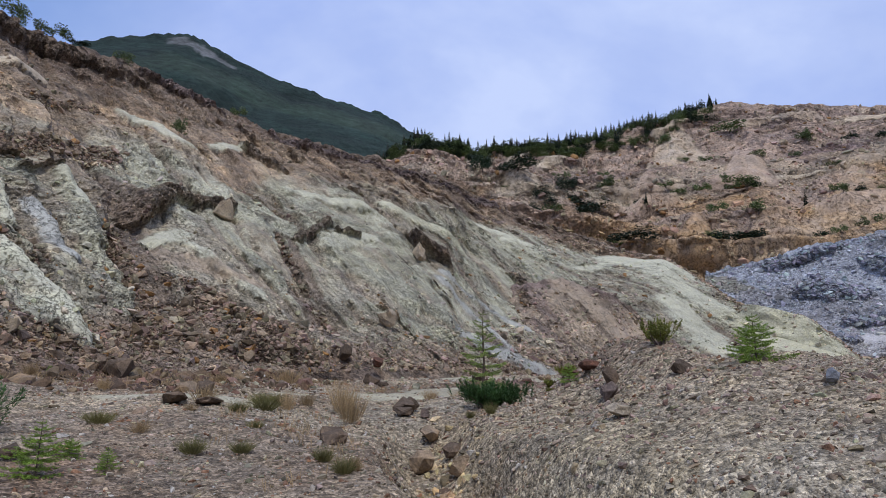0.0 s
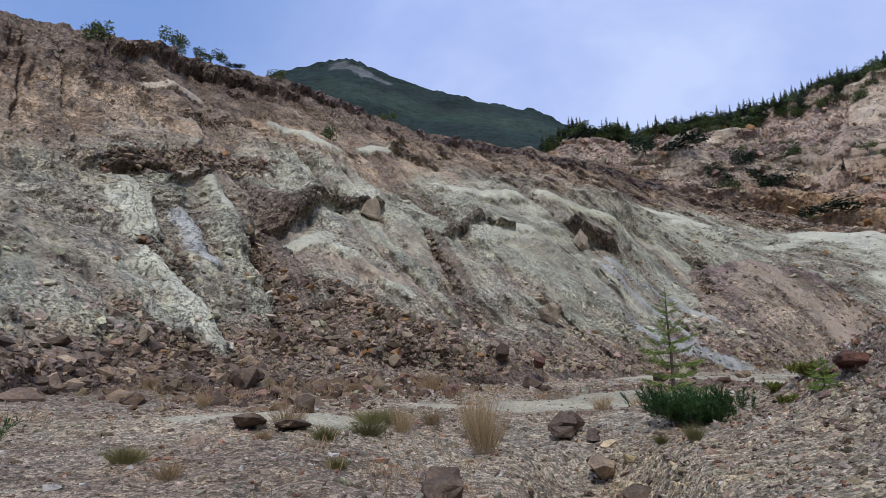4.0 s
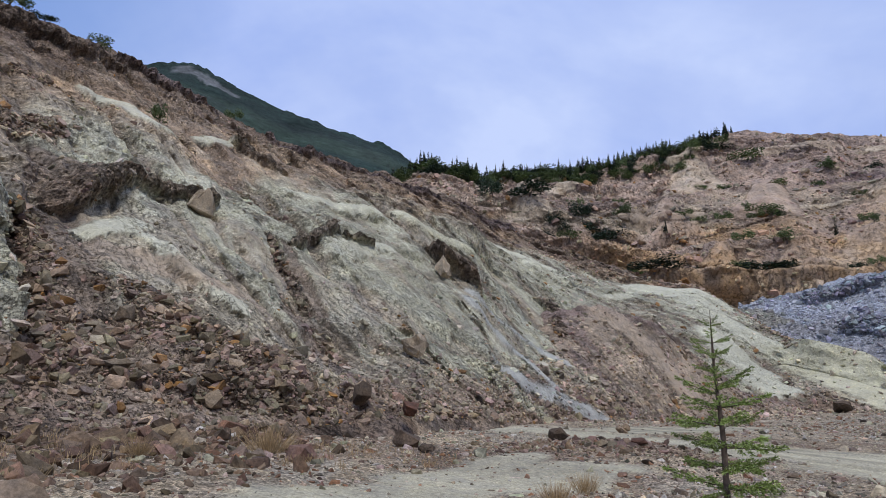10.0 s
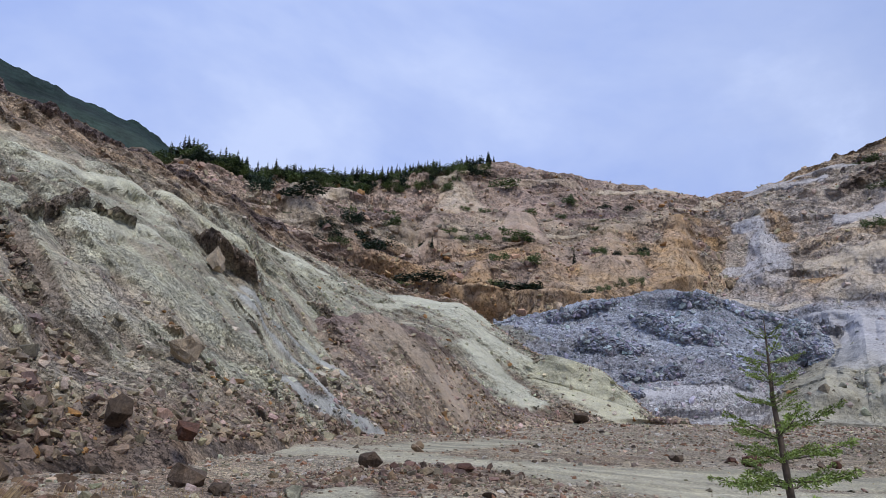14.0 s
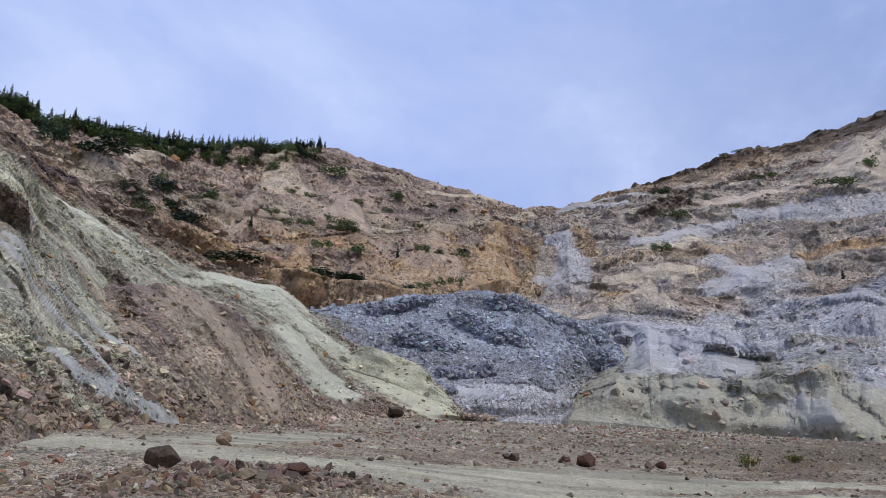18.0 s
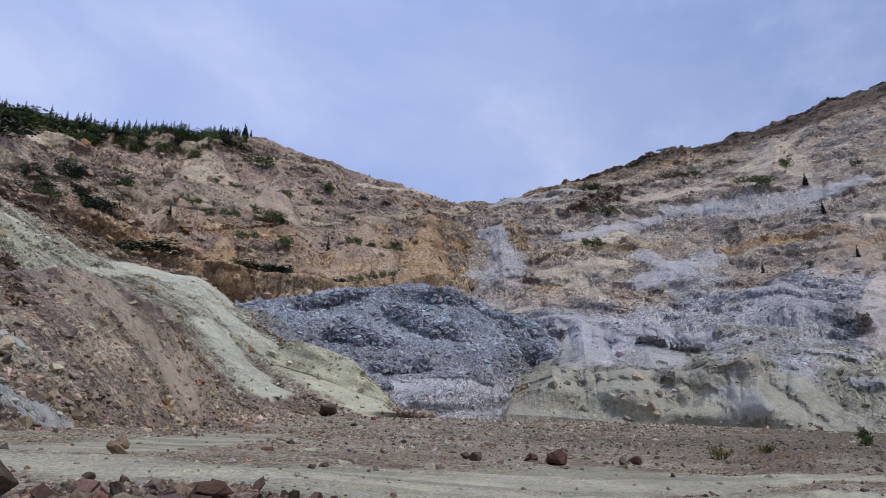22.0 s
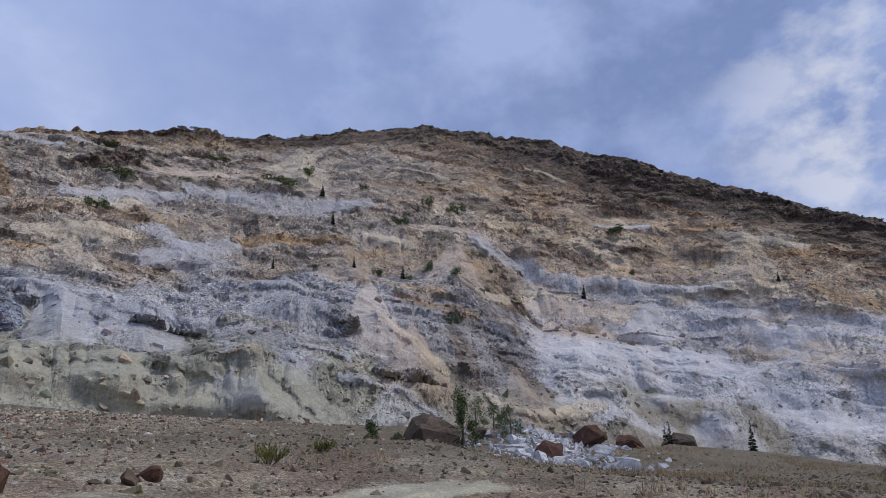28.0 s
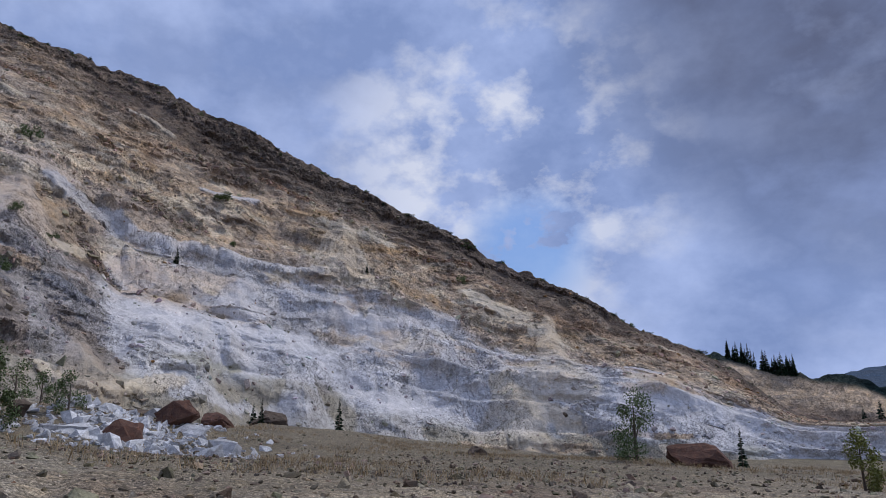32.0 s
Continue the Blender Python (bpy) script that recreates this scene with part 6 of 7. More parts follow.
def stick(points, radii, sides=6):
    """A tapered tube along points."""
    points, v, t = np.asarray(points, float), [], []
    for k, (p, r) in enumerate(zip(points, radii)):
        ahead = points[min(k + 1, len(points) - 1)] - points[max(k - 1, 0)]
        ahead = ahead / np.linalg.norm(ahead)
        u = np.cross(ahead, (0.31, 0.87, 0.2))
        u = u / np.linalg.norm(u)
        w = np.cross(ahead, u)
        for s in range(sides):
            c = 2 * math.pi * s / sides
            v.append(p + r * (u * math.cos(c) + w * math.sin(c)))
        if k:
            for s in range(sides):
                a, b = (k - 1) * sides + s, (k - 1) * sides + (s + 1) % sides
                t += [(a, b, b + sides), (a, b + sides, a + sides)]
    return np.array(v), np.array(t)


def spruce_branch(name, length, twigs, needles, material, seed, curl=0.12):
    """A spruce branch that runs out along x: a woody axis with side twigs, all set with needles."""
    g = np.random.default_rng(seed)
    axis = [(length * t, 0, length * curl * (t * t * 1.6 - t)) for t in np.linspace(0, 1, 6)]
    wood_v, wood_t = stick(axis, np.linspace(0.012, 0.002, 6) * max(length, 0.3), 4)
    roots, ways = [], []
    lines = [(np.array(axis[0]), np.array(axis[-1]))]
    for k in range(twigs):
        t = g.uniform(0.15, 0.98)
        p = np.array((length * t, 0, length * curl * (t * t * 1.6 - t)))
        side = 1 if k % 2 else -1
        reach = length * 0.42 * (1.08 - t) * g.uniform(0.7, 1.2)
        lines.append((p, p + reach * np.array((0.75, side * 0.75, g.uniform(-0.25, 0.1)))))
    total = sum(np.linalg.norm(b - a) for a, b in lines)
    for a, b in lines:
        n = max(3, int(needles * np.linalg.norm(b - a) / total))
        t = g.random((n, 1))
        along = (b - a) / np.linalg.norm(b - a)
        roots.append(a + (b - a) * t)
        ways.append(along * 0.8 + g.normal(0, 0.55, (n, 3)))
    roots, ways = np.concatenate(roots), np.concatenate(ways)
    v, t = blades(roots, ways, g.uniform(0.6, 1.2, len(roots)) * 0.065 * length ** 0.4, np.full(len(roots), 0.017), g)
    me = tri_mesh(name, np.concatenate([wood_v, v]), np.concatenate([wood_t, t + len(wood_v)]), bark)
    me.materials.append(material)
    slots = np.zeros(len(me.polygons), np.int32)
    slots[len(wood_t):] = 1
    me.polygons.foreach_set("material_index", slots)
    return me


def spruce(x, y, z, high, wide, whorls, per, needles, material, seed, label, gap=0.08):
    """A young spruce: a straight trunk with whorls of branches, each branch a part of its own."""
    g = np.random.default_rng(seed)
    root = new("young_spruce")
    root.matrix_basis = pose(x, y, z)
    v, t = stick([(0, 0, -0.1), (0.01 * high, 0, high * 0.35), (0, 0.01 * high, high * 0.7), (0, 0, high)], [0.018 * high, 0.014 * high, 0.008 * high, 0.002], 7)
    trunk = new("trunk", tri_mesh("trunk", v, t, bark, True))
    trunk.parent = root
    kinds = [spruce_branch("branch", 1.0, 11, needles, material, seed + k) for k in range(3)]
    for w in range(whorls):
        f = gap + (1 - gap) * (w / whorls) ** 0.9
        length = wide / 2 * (1.02 - f) ** 0.8 * g.uniform(0.85, 1.1) + 0.03 * high
        for k in range(per):
            b = new("branch", kinds[g.integers(0, 3)])
            b.parent = root
            s = length * g.uniform(0.7, 1.15)
            b.matrix_basis = pose(0, 0, high * f + g.uniform(-0.02, 0.02) * high, 0, g.uniform(-8, 14) - 26 * f, 360 * k / per + w * 47 + g.uniform(-15, 15)) @ Matrix.Diagonal((s, s, s, 1))
    return tagged(root, label, "tree")


def shoot_bush(name, x, y, z, wide, high, count, material, seed, label, blade=0.055, thick=0.01, per=40):
    """A low bush of many upright shoots set with needles: each limb with its shoots is a part."""
    g = np.random.default_rng(seed)
    root = new(name)
    root.matrix_basis = pose(x, y, z)
    limbs = 7
    for k in range(limbs):
        a = 2 * math.pi * k / limbs + g.uniform(-0.3, 0.3)
        reach = wide / 2 * (0.25 if k == 0 else g.uniform(0.6, 0.95))
        end = np.array((math.cos(a) * reach, math.sin(a) * reach, high * g.uniform(0.35, 0.55)))
        pts = [np.array((0, 0, -0.03)), end * np.array((0.5, 0.5, 0.35)), end]
        wv, wt = stick(pts, [0.03 * high, 0.025 * high, 0.01 * high], 5)
        roots, ways = [], []
        for _ in range(count // limbs):
            t = g.uniform(0.3, 1.05)
            p = end * np.array((t, t, t)) + g.normal(0, 0.16, 3) * np.array((wide, wide, high * 0.5)) * 0.5
            p[2] = abs(p[2])
            up = np.array((p[0] / wide * 0.9, p[1] / wide * 0.9, 1.0)) + g.normal(0, 0.25, 3)
            h = high * g.uniform(0.3, 0.5)
            s = g.random((per, 1))
            roots.append(p + up * h * s)
            ways.append(up * 0.9 + g.normal(0, 0.55, (per, 3)))
        roots, ways = np.concatenate(roots), np.concatenate(ways)
        v, t = blades(roots, ways, g.uniform(0.7, 1.2, len(roots)) * blade, np.full(len(roots), thick), g)
        me = tri_mesh("limb", np.concatenate([wv, v]), np.concatenate([wt, t + len(wv)]), bark)
        me.materials.append(material)
        slots = np.zeros(len(me.polygons), np.int32)
        slots[len(wt):] = 1
        me.polygons.foreach_set("material_index", slots)
        limb = new("limb", me)
        limb.parent = root
    return tagged(root, label, "bush")


def leafy(name, x, y, z, wide, high, leaves, material, seed, label, category, size, trunk_share=0.3):
    """A shrub or broadleaf tree: trunk, limbs and a crown of many leaves in uneven clumps."""
    g = np.random.default_rng(seed)
    root = new(name)
    root.matrix_basis = pose(x, y, z)
    v, t = stick([(0, 0, -0.3), (0.02 * high, 0, high * 0.4), (0, 0.02 * high, high * 0.85)], [0.03 * high, 0.02 * high, 0.006 * high], 6)
    trunk = new("trunk", tri_mesh("trunk", v, t, bark, True))
    trunk.parent = root
    centres = []
    for k in range(9):
        a, h = g.uniform(0, 2 * math.pi), high * (trunk_share + (0.95 - trunk_share) * (k / 8))
        reach = wide / 2 * g.uniform(0.35, 0.85) * (1.1 - 0.75 * (k / 8))
        end = np.array((math.cos(a) * reach, math.sin(a) * reach, h))
        centres.append((end, wide * g.uniform(0.14, 0.24)))
        if k < 7:
            lv, lt = stick([(0, 0, h * 0.55), end * np.array((0.5, 0.5, 0.85)), end], [0.01 * high, 0.007 * high, 0.003 * high], 4)
            limb = new("limb", tri_mesh("limb", lv, lt, bark, True))
            limb.parent = root
    roots = []
    for c, r in centres:
        q = g.normal(size=(leaves // 9, 3))
        roots.append(c + q / np.linalg.norm(q, axis=1)[:, None] * r * g.random((len(q), 1)) ** 0.5 * np.array((1, 1, high / wide * 0.8 if high > wide else 0.8)))
    roots = np.concatenate(roots)
    roots[:, 2] = np.maximum(roots[:, 2], 0.02)
    v, t = blades(roots, g.normal(size=(len(roots), 3)) + (0, 0, -0.2), g.uniform(0.6, 1.2, len(roots)) * size, np.full(len(roots), size * 0.6), g)
    crown = new("crown", tri_mesh("crown", v, t, material))
    crown.parent = root
    return tagged(root, label, category)


def conifer_meshes(seed, slim):
    """A far spruce one metre high: trunk and crown."""
    g = np.random.default_rng(seed)
    tv, tt = stick([(0, 0, -0.05), (0, 0, 0.5), (0, 0, 1)], [0.02, 0.014, 0.002], 5)
    roots, ways, lengths = [], [], []
    for k in range(16):
        f = 0.06 + 0.92 * k / 16
        n = 14
        a = g.uniform(0, 2 * np.pi, n)
        reach = slim * (1.03 - f) ** 0.85 * g.uniform(0.6, 1.15, n)
        roots.append(np.stack([0 * a, 0 * a, np.full(n, f) + g.uniform(-0.02, 0.02, n)], -1))
        ways.append(np.stack([np.cos(a), np.sin(a), g.uniform(-0.35, 0.05, n)], -1))
        lengths.append(reach)
    lengths = np.concatenate(lengths)
    v, t = blades(np.concatenate(roots), np.concatenate(ways), lengths, lengths * 0.45, g)
    return tri_mesh("trunk", tv, tt, bark), tri_mesh("crown", v, t, dark_needle)


CONIFERS = [conifer_meshes(500 + k, w) for k, w in enumerate((0.2, 0.17, 0.24))]


def conifer(x, y, z, high, kind, turn, label, group=""):
    root = new("spruce")
    root.matrix_basis = pose(x, y, z, 0, 0, turn) @ Matrix.Diagonal((high, high, high, 1))
    for name, me in zip(("trunk", "crown"), CONIFERS[kind]):
        ob = new(name, me)
        ob.parent = root
    return tagged(root, label, "tree", group)


def ledge_shrub_mesh(seed, material, size):
    """A mat of dwarf pine or brush one metre across: uneven clumps of small leaves."""
    g = np.random.default_rng(seed)
    roots = []
    for _ in range(11):
        c = np.array((g.uniform(-0.4, 0.4), g.uniform(-0.3, 0.3), g.uniform(0.15, 0.7)))
        q = g.normal(size=(90, 3))
        roots.append(c + q / np.linalg.norm(q, axis=1)[:, None] * g.uniform(0.1, 0.2) * np.array((1, 1, 1.4)))
    roots = np.concatenate(roots)
    roots[:, 2] = np.abs(roots[:, 2])
    v, t = blades(roots, g.normal(size=(len(roots), 3)) + (0, 0, 0.5), g.uniform(0.6, 1.3, len(roots)) * size, np.full(len(roots), size * 0.45), g)
    return tri_mesh("foliage", v, t, material)


MATS = {"p": [ledge_shrub_mesh(520 + k, dark_needle, 0.1) for k in range(3)], "l": [ledge_shrub_mesh(530 + k, leaf, 0.09) for k in range(3)]}
SHRUB_STEM = tri_mesh("stem", *stick([(0, 0, -0.3), (0.03, 0.02, 0.2), (0.1, 0.05, 0.5)], [0.03, 0.025, 0.01], 5), bark)

PLANTS = [("young_spruce", -3.7, 6.3, -0.68, 0.57, 0.51), ("young_spruce", -3.9, 7.2, -0.54, 0.34, 0.2), ("young_spruce", -3.3, 6.8, -0.64, 0.25, 0.22), ("dwarf_pine", -5.4, 7.7, -0.36, 0.96, 0.68), ("young_spruce", 2.1, 11.0, 0.35, 0.38, 0.31), ("yellow_bush", 3.3, 10.0, 0.37, 0.51, 0.43), ("young_spruce", 3.7, 7.8, 0.57, 0.69, 0.53), ("yellow_bush", 2.1, 12.5, 0.43, 0.3, 0.18), ("yellow_bush", 2.3, 14.2, 0.76, 0.19, 0.15), ("yellow_bush", 2.6, 13.5, 0.72, 0.26, 0.21), ("yellow_bush", 2.6, 13.6, 0.46, 0.47, 0.2), ("yellow_bush", 28.2, 31.6, 0.67, 0.96, 0.61), ("yellow_bush", 30.6, 30.6, 1.19, 0.71, 0.42), ("leafy_shrub", 56.2, 33.2, 1.30, 1.7, 1.6), ("leafy_tree", 59.0, 26.8, 0.44, 2.1, 4), ("leafy_shrub", 67.1, 22.9, 1.81, 2.8, 2.4), ("far_spruce", 93.1, -7.2, -1.06, 3.2, 4.1), ("far_spruce", 96.6, 2.1, -0.98, 1.9, 3.5), ("leafy_tree", 48.0, -7.7, -2.22, 3.2, 4.2), ("far_spruce", 43.8, -12.3, -2.52, 1.1, 2.5), ("yellow_tree", 30.4, 0.8, -1.60, 1.5, 1.9), ("leafy_shrub", 84.1, 24.0, 1.76, 2.9, 2.6), ("leafy_shrub", 76.1, 25.9, 0.69, 3.1, 3.1), ("leafy_shrub", 56.5, 31.3, 1.22, 1.8, 0.65), ("young_spruce", 5.0, 10.8, 0.69, 0.59, 0.59), ("far_spruce", 86.9, 4.2, -0.08, 1.5, 2.5), ("young_spruce", -10.0, 17.0, 0.62, 0.29, 0.26)]
TUFTS = [("green", -2.9, 11.1, 0.41, 0.26), ("dry", -2.7, 11.8, 0.36, 0.4), ("dry", -2.5, 12.5, 0.36, 0.29), ("dry", -1.5, 11.2, 0.53, 0.66), ("green", -3.1, 10.3, 0.29, 0.2), ("green", 0.8, 11.0, 0.18, 0.23), ("green", 0.5, 11.7, 0.15, 0.15), ("dry", -3.8, 10.2, 0.26, 0.12), ("green", -4.5, 8.9, 0.33, 0.22), ("green", -2.8, 7.7, 0.27, 0.23), ("green", -2.3, 7.9, 0.24, 0.19), ("green", -3.2, 12.0, 0.37, 0.27), ("green", -3.0, 12.3, 0.25, 0.25), ("dry", -1.8, 12.3, 0.56, 0.66), ("green", -2.6, 9.5, 0.19, 0.16), ("green", -1.3, 7.6, 0.22, 0.21), ("green", -1.0, 7.1, 0.23, 0.23), ("dry", -0.9, 7.2, 0.2, 0.2), ("dry", -3.8, 10.8, 0.48, 0.33), ("dry", -4.8, 20.7, 0.91, 0.55), ("dry", -3.8, 8.6, 0.31, 0.19), ("dry", -6.7, 13.3, 0.32, 0.32), ("dry", -9.6, 15.6, 0.44, 0.36), ("dry", -6.2, 18.7, 0.46, 0.31), ("dry", -6.2, 25.2, 0.68, 0.62), ("dry", -6.3, 30.3, 0.86, 0.64), ("dry", -0.3, 17.6, 0.49, 0.39), ("dry", 0.5, 19.6, 0.51, 0.4)]
LEDGE_SHRUBS = [("north", "p", 19.0, 0.180, 10, 2.3), ("north", "p", 28.4, 0.197, 9.7, 2.3), ("north", "p", 15.4, 0.418, 8.9, 3.3), ("north", "p", 10.1, 0.444, 4.4, 2.8), ("north", "p", 12.6, 0.569, 5.5, 4.1), ("north", "p", 13.5, 0.456, 5.2, 3.1), ("north", "p", 7.6, 0.632, 12, 3.6), ("north", "p", 4.0, 0.640, 6, 5.5), ("north", "p", 23.9, 0.347, 5.6, 1.8), ("north", "l", 30.0, 0.326, 5.6, 2.8), ("north", "l", 28.3, 0.506, 8.6, 2.6), ("north", "l", 21.9, 0.552, 4.3, 2), ("north", "l", 21.9, 0.854, 5.8, 3.1), ("north", "l", 27.3, 0.803, 9.4, 3.8), ("north", "l", 25.1, 0.506, 4.3, 2.6), ("north", "s", 20.3, 0.435, 2.1, 3.4), ("north", "s", 33.7, 0.335, 2.3, 3.9), ("north", "l", 26.7, 0.331, 4.6, 2.5), ("north", "l", 16.8, 0.586, 5.6, 2.8), ("north", "l", 33.3, 0.736, 5, 2.3), ("north", "l", 35.8, 0.397, 3.6, 2), ("north", "p", 11.0, 0.418, 3.8, 2.5)]
FACE_SHRUBS = [("west", "l", -53.7, 1.000, 2.4, 1.7), ("west", "l", -48.5, 1.000, 2.5, 1.4), ("west", "l", -63.8, 0.941, 2.1, 1.5), ("west", "l", -39.3, 0.983, 1.7, 1.1), ("west", "l", -24.6, 0.975, 1.9, 1.3), ("west", "l", -35.4, 0.724, 1.5, 1.4), ("west", "p", -45.2, 1.000, 1.6, 0.53), ("east", "l", 57.4, 0.494, 5.6, 4), ("east", "l", 73.7, 0.640, 7.2, 4.2), ("east", "l", 71.1, 0.590, 13, 2.7), ("east", "s", 74.8, 0.582, 2, 4.7), ("east", "s", 75.7, 0.502, 2.1, 4.6), ("east", "l", 84.1, 0.582, 4.3, 5.1), ("east", "l", 86.7, 0.594, 5.9, 4.4), ("east", "s", 77.3, 0.402, 2.5, 3.4), ("east", "l", 79.3, 0.402, 3.5, 2.5), ("east", "s", 81.5, 0.402, 3.2, 4.4), ("east", "l", 86.1, 0.402, 3.8, 2.2), ("east", "s", 70.7, 0.406, 1.9, 3.7), ("east", "l", 85.2, 0.280, 4.6, 3.5), ("east", "s", 97.1, 0.519, 2, 5.4), ("east", "l", 74.0, 0.406, 2.8, 1.6), ("east", "l", 88.5, 0.402, 3.2, 1.9), ("east", "l", 83.9, 0.423, 3.9, 3.3), ("east", "l", 58.8, 0.582, 10, 2.4), ("east", "l", 66.0, 0.741, 8.6, 3), ("east", "l", 100.6, 0.707, 12, 2.8), ("east", "l", 120.5, 0.778, 4, 3.5), ("east", "s", 112.3, 0.644, 2, 3.6), ("east", "l", 101.3, 0.619, 3.6, 2.2), ("east", "l", 82.1, 0.402, 2.2, 2.2), ("east", "l", 81.5, 0.531, 5.6, 4.1), ("east", "l", 57.9, 0.791, 9.9, 2.8), ("east", "l", 63.6, 0.598, 3.8, 1.9), ("east", "l", 78.4, 0.615, 2.9, 2.9), ("north", "l", 33.6, 0.749, 5.1, 2.7), ("north", "l", 36.2, 0.372, 2.9, 2.3), ("north", "l", 27.8, 0.494, 4.2, 2.2), ("north", "l", 29.4, 0.498, 4.3, 2.3)]


def on_slope(layer, bearing, share):
    xyz, _, _, b, v, _ = SURFACES[layer]
    i = np.abs(v[:, 0] - share).argmin()
    j = np.abs(b[0] - bearing).argmin()
    return xyz[i, j]


turns = random.Random(5)
for n, (layer, kind, b, share, wide, high) in enumerate(LEDGE_SHRUBS + FACE_SHRUBS):
    x, y, z = on_slope(layer, b, share)
    if kind == "s":
        conifer(x, y, z, high, n % 3, turns.uniform(0, 360), "small dark spruce growing on a quarry ledge", "ledge trees")
        continue
    root = new("dwarf_pine" if kind == "p" else "shrub")
    root.matrix_basis = pose(x, y, z - 0.1 * high, 0, 0, turns.uniform(-25, 25) - b) @ Matrix.Diagonal((wide, wide * 0.7, high * 1.15, 1))
    for name, me in (("foliage", MATS[kind][n % 3]), ("stem", SHRUB_STEM)):
        ob = new(name, me)
        ob.parent = root
    tagged(root, "dark green mat of dwarf pine on a quarry ledge" if kind == "p" else "dull green shrub growing on the quarry slope", "shrub", "ledge shrubs")

# the wood along the northern rim: the front row as single trees, the rest joined


def rim_place(depth):
    b = -7.5 + 34 * turns.random()
    x, y, z = on_slope("north", b, 1.0 - 0.05 * turns.random() ** 2)
    return x + depth * math.sin(radians(b)), y + depth * math.cos(radians(b)), z - 0.5 - 0.1 * depth


for n in range(200):
    conifer(*rim_place(turns.uniform(0, 3)), turns.uniform(3.2, 6.6), n % 3, turns.uniform(0, 360), "dark spruce in the wood along the quarry rim", "rim trees")


def joined_wood(name, places, label):
    vs, ts, at = [], [], 0
    for n, (x, y, z, high) in enumerate(places):
        me = CONIFERS[n % 3][1]
        v = np.empty(len(me.vertices) * 3)
        me.vertices.foreach_get("co", v)
        t = np.empty(len(me.polygons) * 3, np.int32)
        me.polygons.foreach_get("vertices", t)
        a = n * 1.7
        v = v.reshape(-1, 3) @ np.array([[math.cos(a), math.sin(a), 0], [-math.sin(a), math.cos(a), 0], [0, 0, 1]]) * high + (x, y, z)
        vs.append(v)
        ts.append(t.reshape(-1, 3) + at)
        at += len(v)
    return tagged(new(name, tri_mesh(name, np.concatenate(vs), np.concatenate(ts), dark_needle)), label, "wood", kind="stuff")


joined_wood("rim_wood", [(*rim_place(turns.uniform(2, 12)), turns.uniform(2.8, 6.0)) for _ in range(260)], "dark spruce wood behind the quarry rim")
for n in range(150):
    b = -7 + 33 * turns.random()
    x, y, z = on_slope("north", b, 0.87 + 0.13 * turns.random() ** 0.7)
    root = new("shrub")
    w = turns.uniform(3, 8)
    root.matrix_basis = pose(x, y, z - 0.6, 0, 0, turns.uniform(0, 360)) @ Matrix.Diagonal((w, w * 0.8, turns.uniform(2.0, 4.2), 1))
    for name, me in (("foliage", MATS["l" if n % 3 else "p"][n % 3]), ("stem", SHRUB_STEM)):
        ob = new(name, me)
        ob.parent = root
    tagged(root, "dense green brush along the quarry rim", "shrub", "rim brush")
# shrubs in rows on the benches of the northern face
for n in range(64):
    b, share = 6 + 34 * turns.random(), (0.21, 0.35, 0.51, 0.67)[n % 4] + turns.uniform(-0.025, 0.025)
    x, y, z = on_slope("north", b, share)
    w = turns.uniform(1.8, 5.0)
    root = new("shrub")
    root.matrix_basis = pose(x, y, z - 0.3, 0, 0, turns.uniform(-30, 30) - b) @ Matrix.Diagonal((w, w * 0.7, turns.uniform(1.2, 2.4), 1))
    for name, me in (("foliage", MATS["l" if n % 3 else "p"][n % 3]), ("stem", SHRUB_STEM)):
        ob = new(name, me)
        ob.parent = root
    tagged(root, "dull green shrub growing on a quarry bench", "shrub", "ledge shrubs")
# brush along the eastern summit
for n in range(70):
    b = 62 + 80 * turns.random()
    x, y, z = on_slope("east", b, 0.995 - 0.03 * turns.random())
    root = new("shrub")
    w = turns.uniform(1.5, 4.5)
    root.matrix_basis = pose(x, y, z - 0.4, 0, 0, turns.uniform(0, 360)) @ Matrix.Diagonal((w, w * 0.8, turns.uniform(0.9, 2.0), 1))
    for name, me in (("foliage", MATS["l" if n % 3 else "p"][n % 3]), ("stem", SHRUB_STEM)):
        ob = new(name, me)
        ob.parent = root
    tagged(root, "low dark brush on the summit edge", "shrub", "summit brush")
# wood on the far terrace
for n in range(44):
    b = 143 + 4.5 * turns.random() if n < 34 else 151 + 5 * turns.random()
    x, y, z = on_slope("wall_far", b, 0.98 if n < 34 else 0.3 + 0.2 * turns.random())
    conifer(x, y, z - 1, turns.uniform(7, 13), n % 3, turns.uniform(0, 360), "tall dark spruce on the far terrace", "far trees")

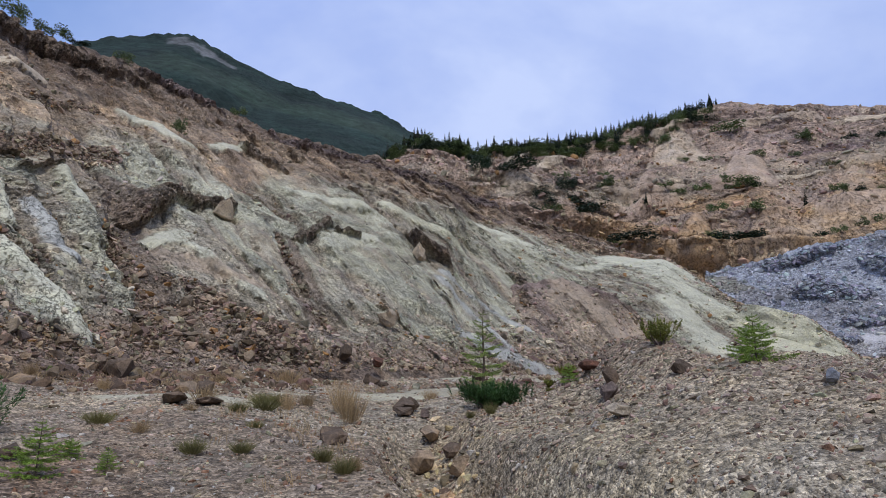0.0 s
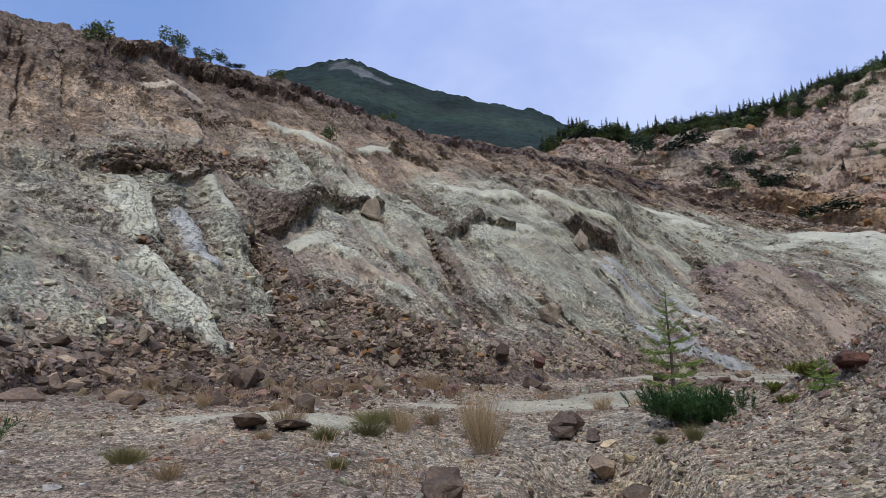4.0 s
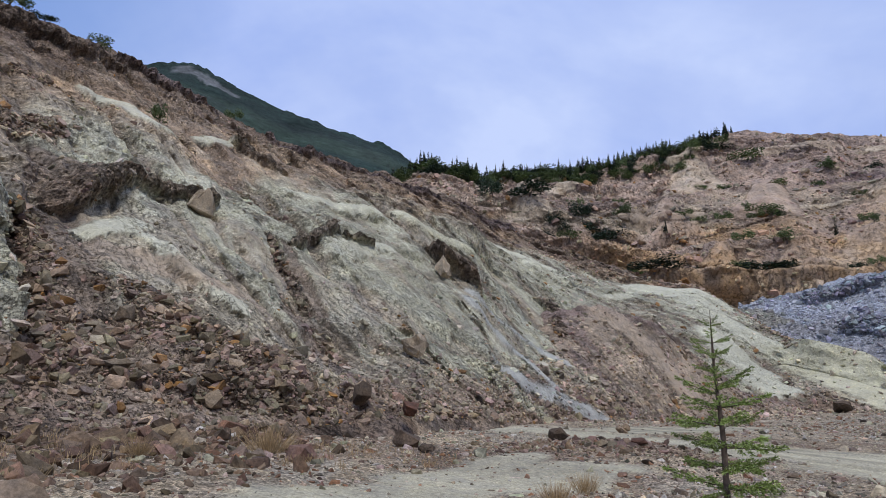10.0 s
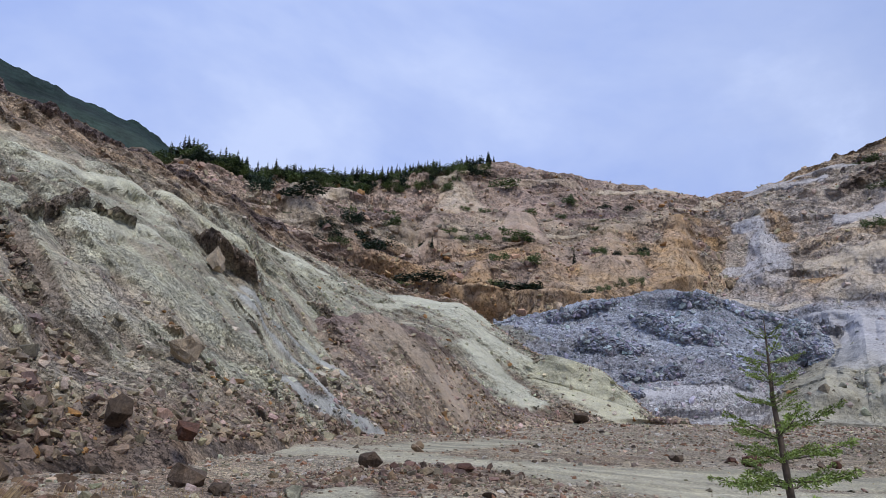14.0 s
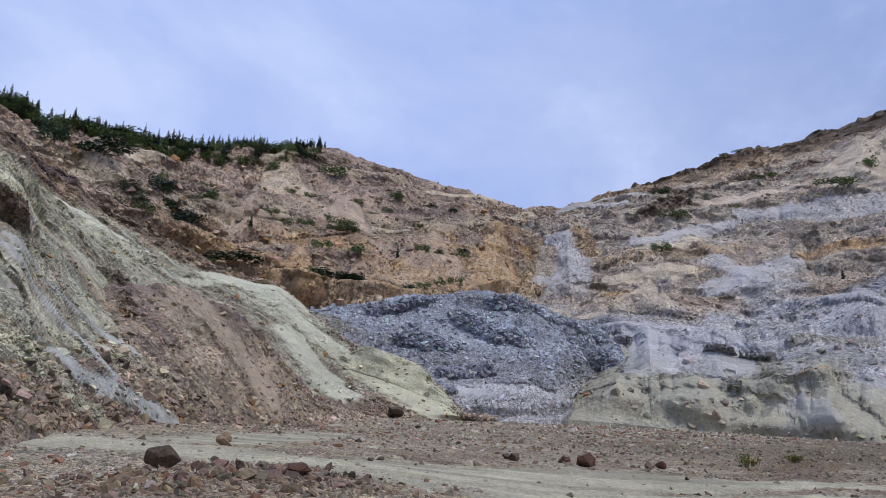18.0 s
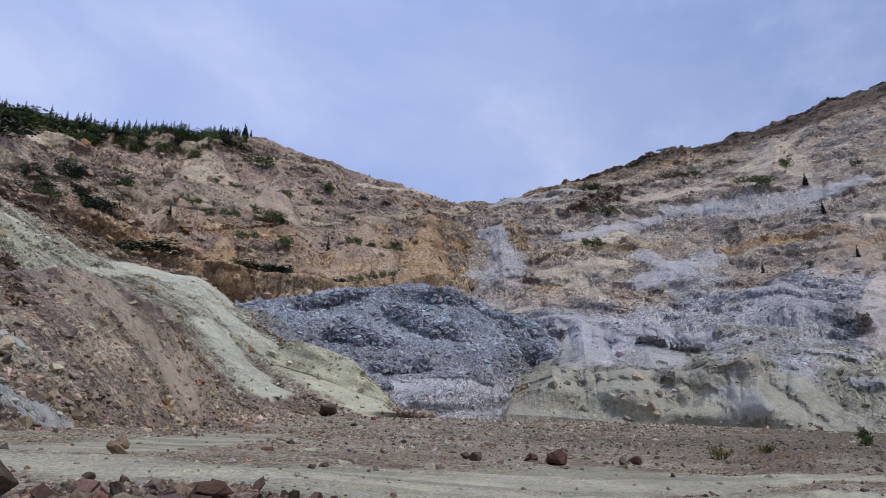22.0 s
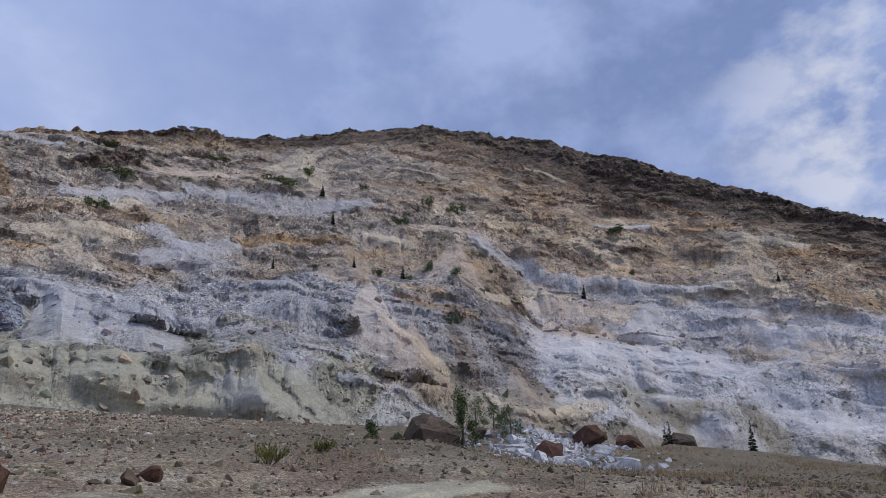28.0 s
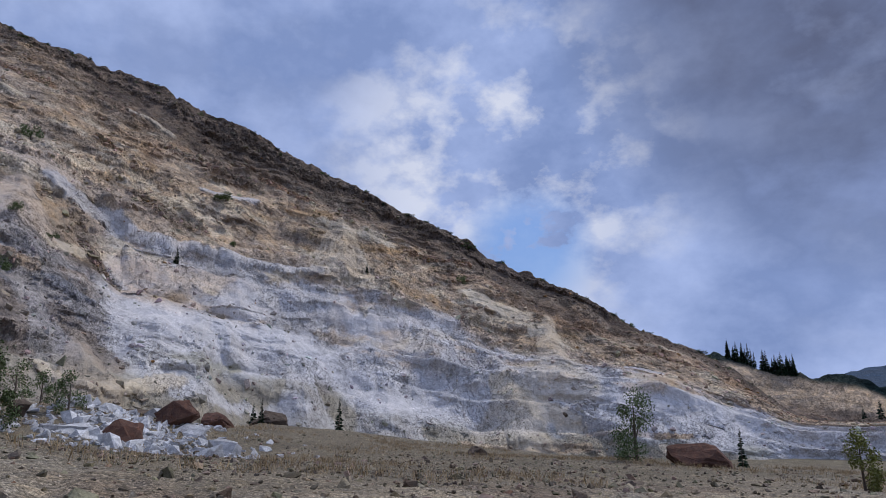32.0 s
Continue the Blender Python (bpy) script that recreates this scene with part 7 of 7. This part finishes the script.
# the young spruce by the track and the dwarf pine beneath it
spruce(0.95, 15.35, float(floor_height(0.95, 15.35)) - 0.03, 1.95, 1.3, 10, 5, 560, needle, 600, "slender young spruce with sparse drooping branches", 0.1)
shoot_bush("dwarf_pine", 1.08, 13.17, float(floor_height(1.08, 13.17)) - 0.04, 1.5, 0.5, 380, pine_needle, 601, "dense dark green dwarf pine at the foot of the spruce", 0.075, 0.012, 46)
for n, (kind, x, y, z, wide, high) in enumerate(PLANTS):
    near = math.hypot(x - 3, y - 15) < 100
    z = float(floor_height(x, y)) - 0.02 if near else z
    if kind == "young_spruce":
        spruce(x, y, z, high * 1.05, wide * 1.15, 9, 6, 620, needle_bright, 610 + 9 * n, "small bushy bright green spruce seedling", 0.04)
    elif kind == "dwarf_pine":
        shoot_bush("dwarf_pine", x, y, z, wide, high, 160, pine_needle, 610 + n, "dark green dwarf pine on the gravel", 0.06, 0.01)
    elif kind == "yellow_bush":
        shoot_bush("bush", x, y, z, wide, high, 90, leaf_yellow, 610 + n, "yellow-green low bush among the stones", 0.03 + 0.03 * high, 0.012 + 0.01 * high)
    elif kind == "far_spruce":
        conifer(x, y, z, high, n % 3, 40 * n, "small dark spruce at the foot of the quarry face")
    elif kind == "yellow_tree":
        leafy("shrub", x, y, z, wide, high, 2200, leaf_yellow, 610 + n, "yellow-green leafy shrub by the berm", "shrub", 0.1, 0.05)
    elif kind == "leafy_tree":
        leafy("broadleaf_tree", x, y, z, wide * 1.2, high, 3600, leaf, 610 + n, "young broadleaf tree with small green leaves", "tree", 0.14, 0.08)
    else:
        leafy("shrub", x, y, z, wide, high, 1400, leaf, 610 + n, "thin leafy shrub beside the boulders", "shrub", 0.14, 0.1)


def tuft_mesh(seed, count, material, lean):
    g = np.random.default_rng(seed)
    a, r = g.uniform(0, 2 * np.pi, count), g.random(count) ** 0.7
    roots = np.stack([np.cos(a) * r * 0.25, np.sin(a) * r * 0.25, 0 * a - 0.02], -1)
    ways = np.stack([np.cos(a) * r * lean, np.sin(a) * r * lean, np.ones(count)], -1) + g.normal(0, 0.16, (count, 3))
    v, t = blades(roots, ways, g.uniform(0.35, 1.1, count), np.full(count, 0.009), g)
    return tri_mesh("blades", v, t, material)


TUFT = {"dry": [tuft_mesh(700 + k, 420, straw, 0.5) for k in range(3)], "green": [tuft_mesh(710 + k, 900, green_grass, 0.95) for k in range(3)]}
for n, (tint, x, y, wide, high) in enumerate(TUFTS):
    ob = new("grass_tuft", TUFT[tint][n % 3])
    ob.matrix_basis = pose(x, y, float(floor_height(x, y)), 0, 0, 37 * n) @ Matrix.Diagonal((wide, wide, high, 1))
    tagged(ob, "tall dry straw-coloured grass tuft" if tint == "dry" else "dull green tuft of low grass on gravel", "grass", "grass tufts")


def grass_field(name, count, box, low, high, seed, material, label, gate):
    g = np.random.default_rng(seed)
    x, y = g.uniform(box[0], box[1], count), g.uniform(box[2], box[3], count)
    keep = (fbm(x / gate, y / gate, x * 0, 3, seed) > 0.12) & (mud_share(x, y) < 0.3)
    x, y = np.repeat(x[keep], 9), np.repeat(y[keep], 9)
    n = len(x)
    h = g.uniform(low, high, n)
    x, y = x + g.normal(0, 0.3, n) * h, y + g.normal(0, 0.3, n) * h
    v, t = blades(np.stack([x, y, floor_height(x, y) - 0.02], -1), g.normal(0, 0.35, (n, 3)) + (0, 0, 1), h, h * 0.05, g)
    return tagged(new(name, tri_mesh(name, v, t, material)), label, "grass", kind="stuff")


grass_field("dry_grass_west", 1500, (-11, -1, 6, 24), 0.08, 0.22, 31, straw, "thin dry grass at the foot of the slope", 2.5)
grass_field("dry_grass_east", 9000, (24, 85, -22, 31), 0.12, 0.42, 32, straw, "dry straw-coloured grass on the berm", 6)
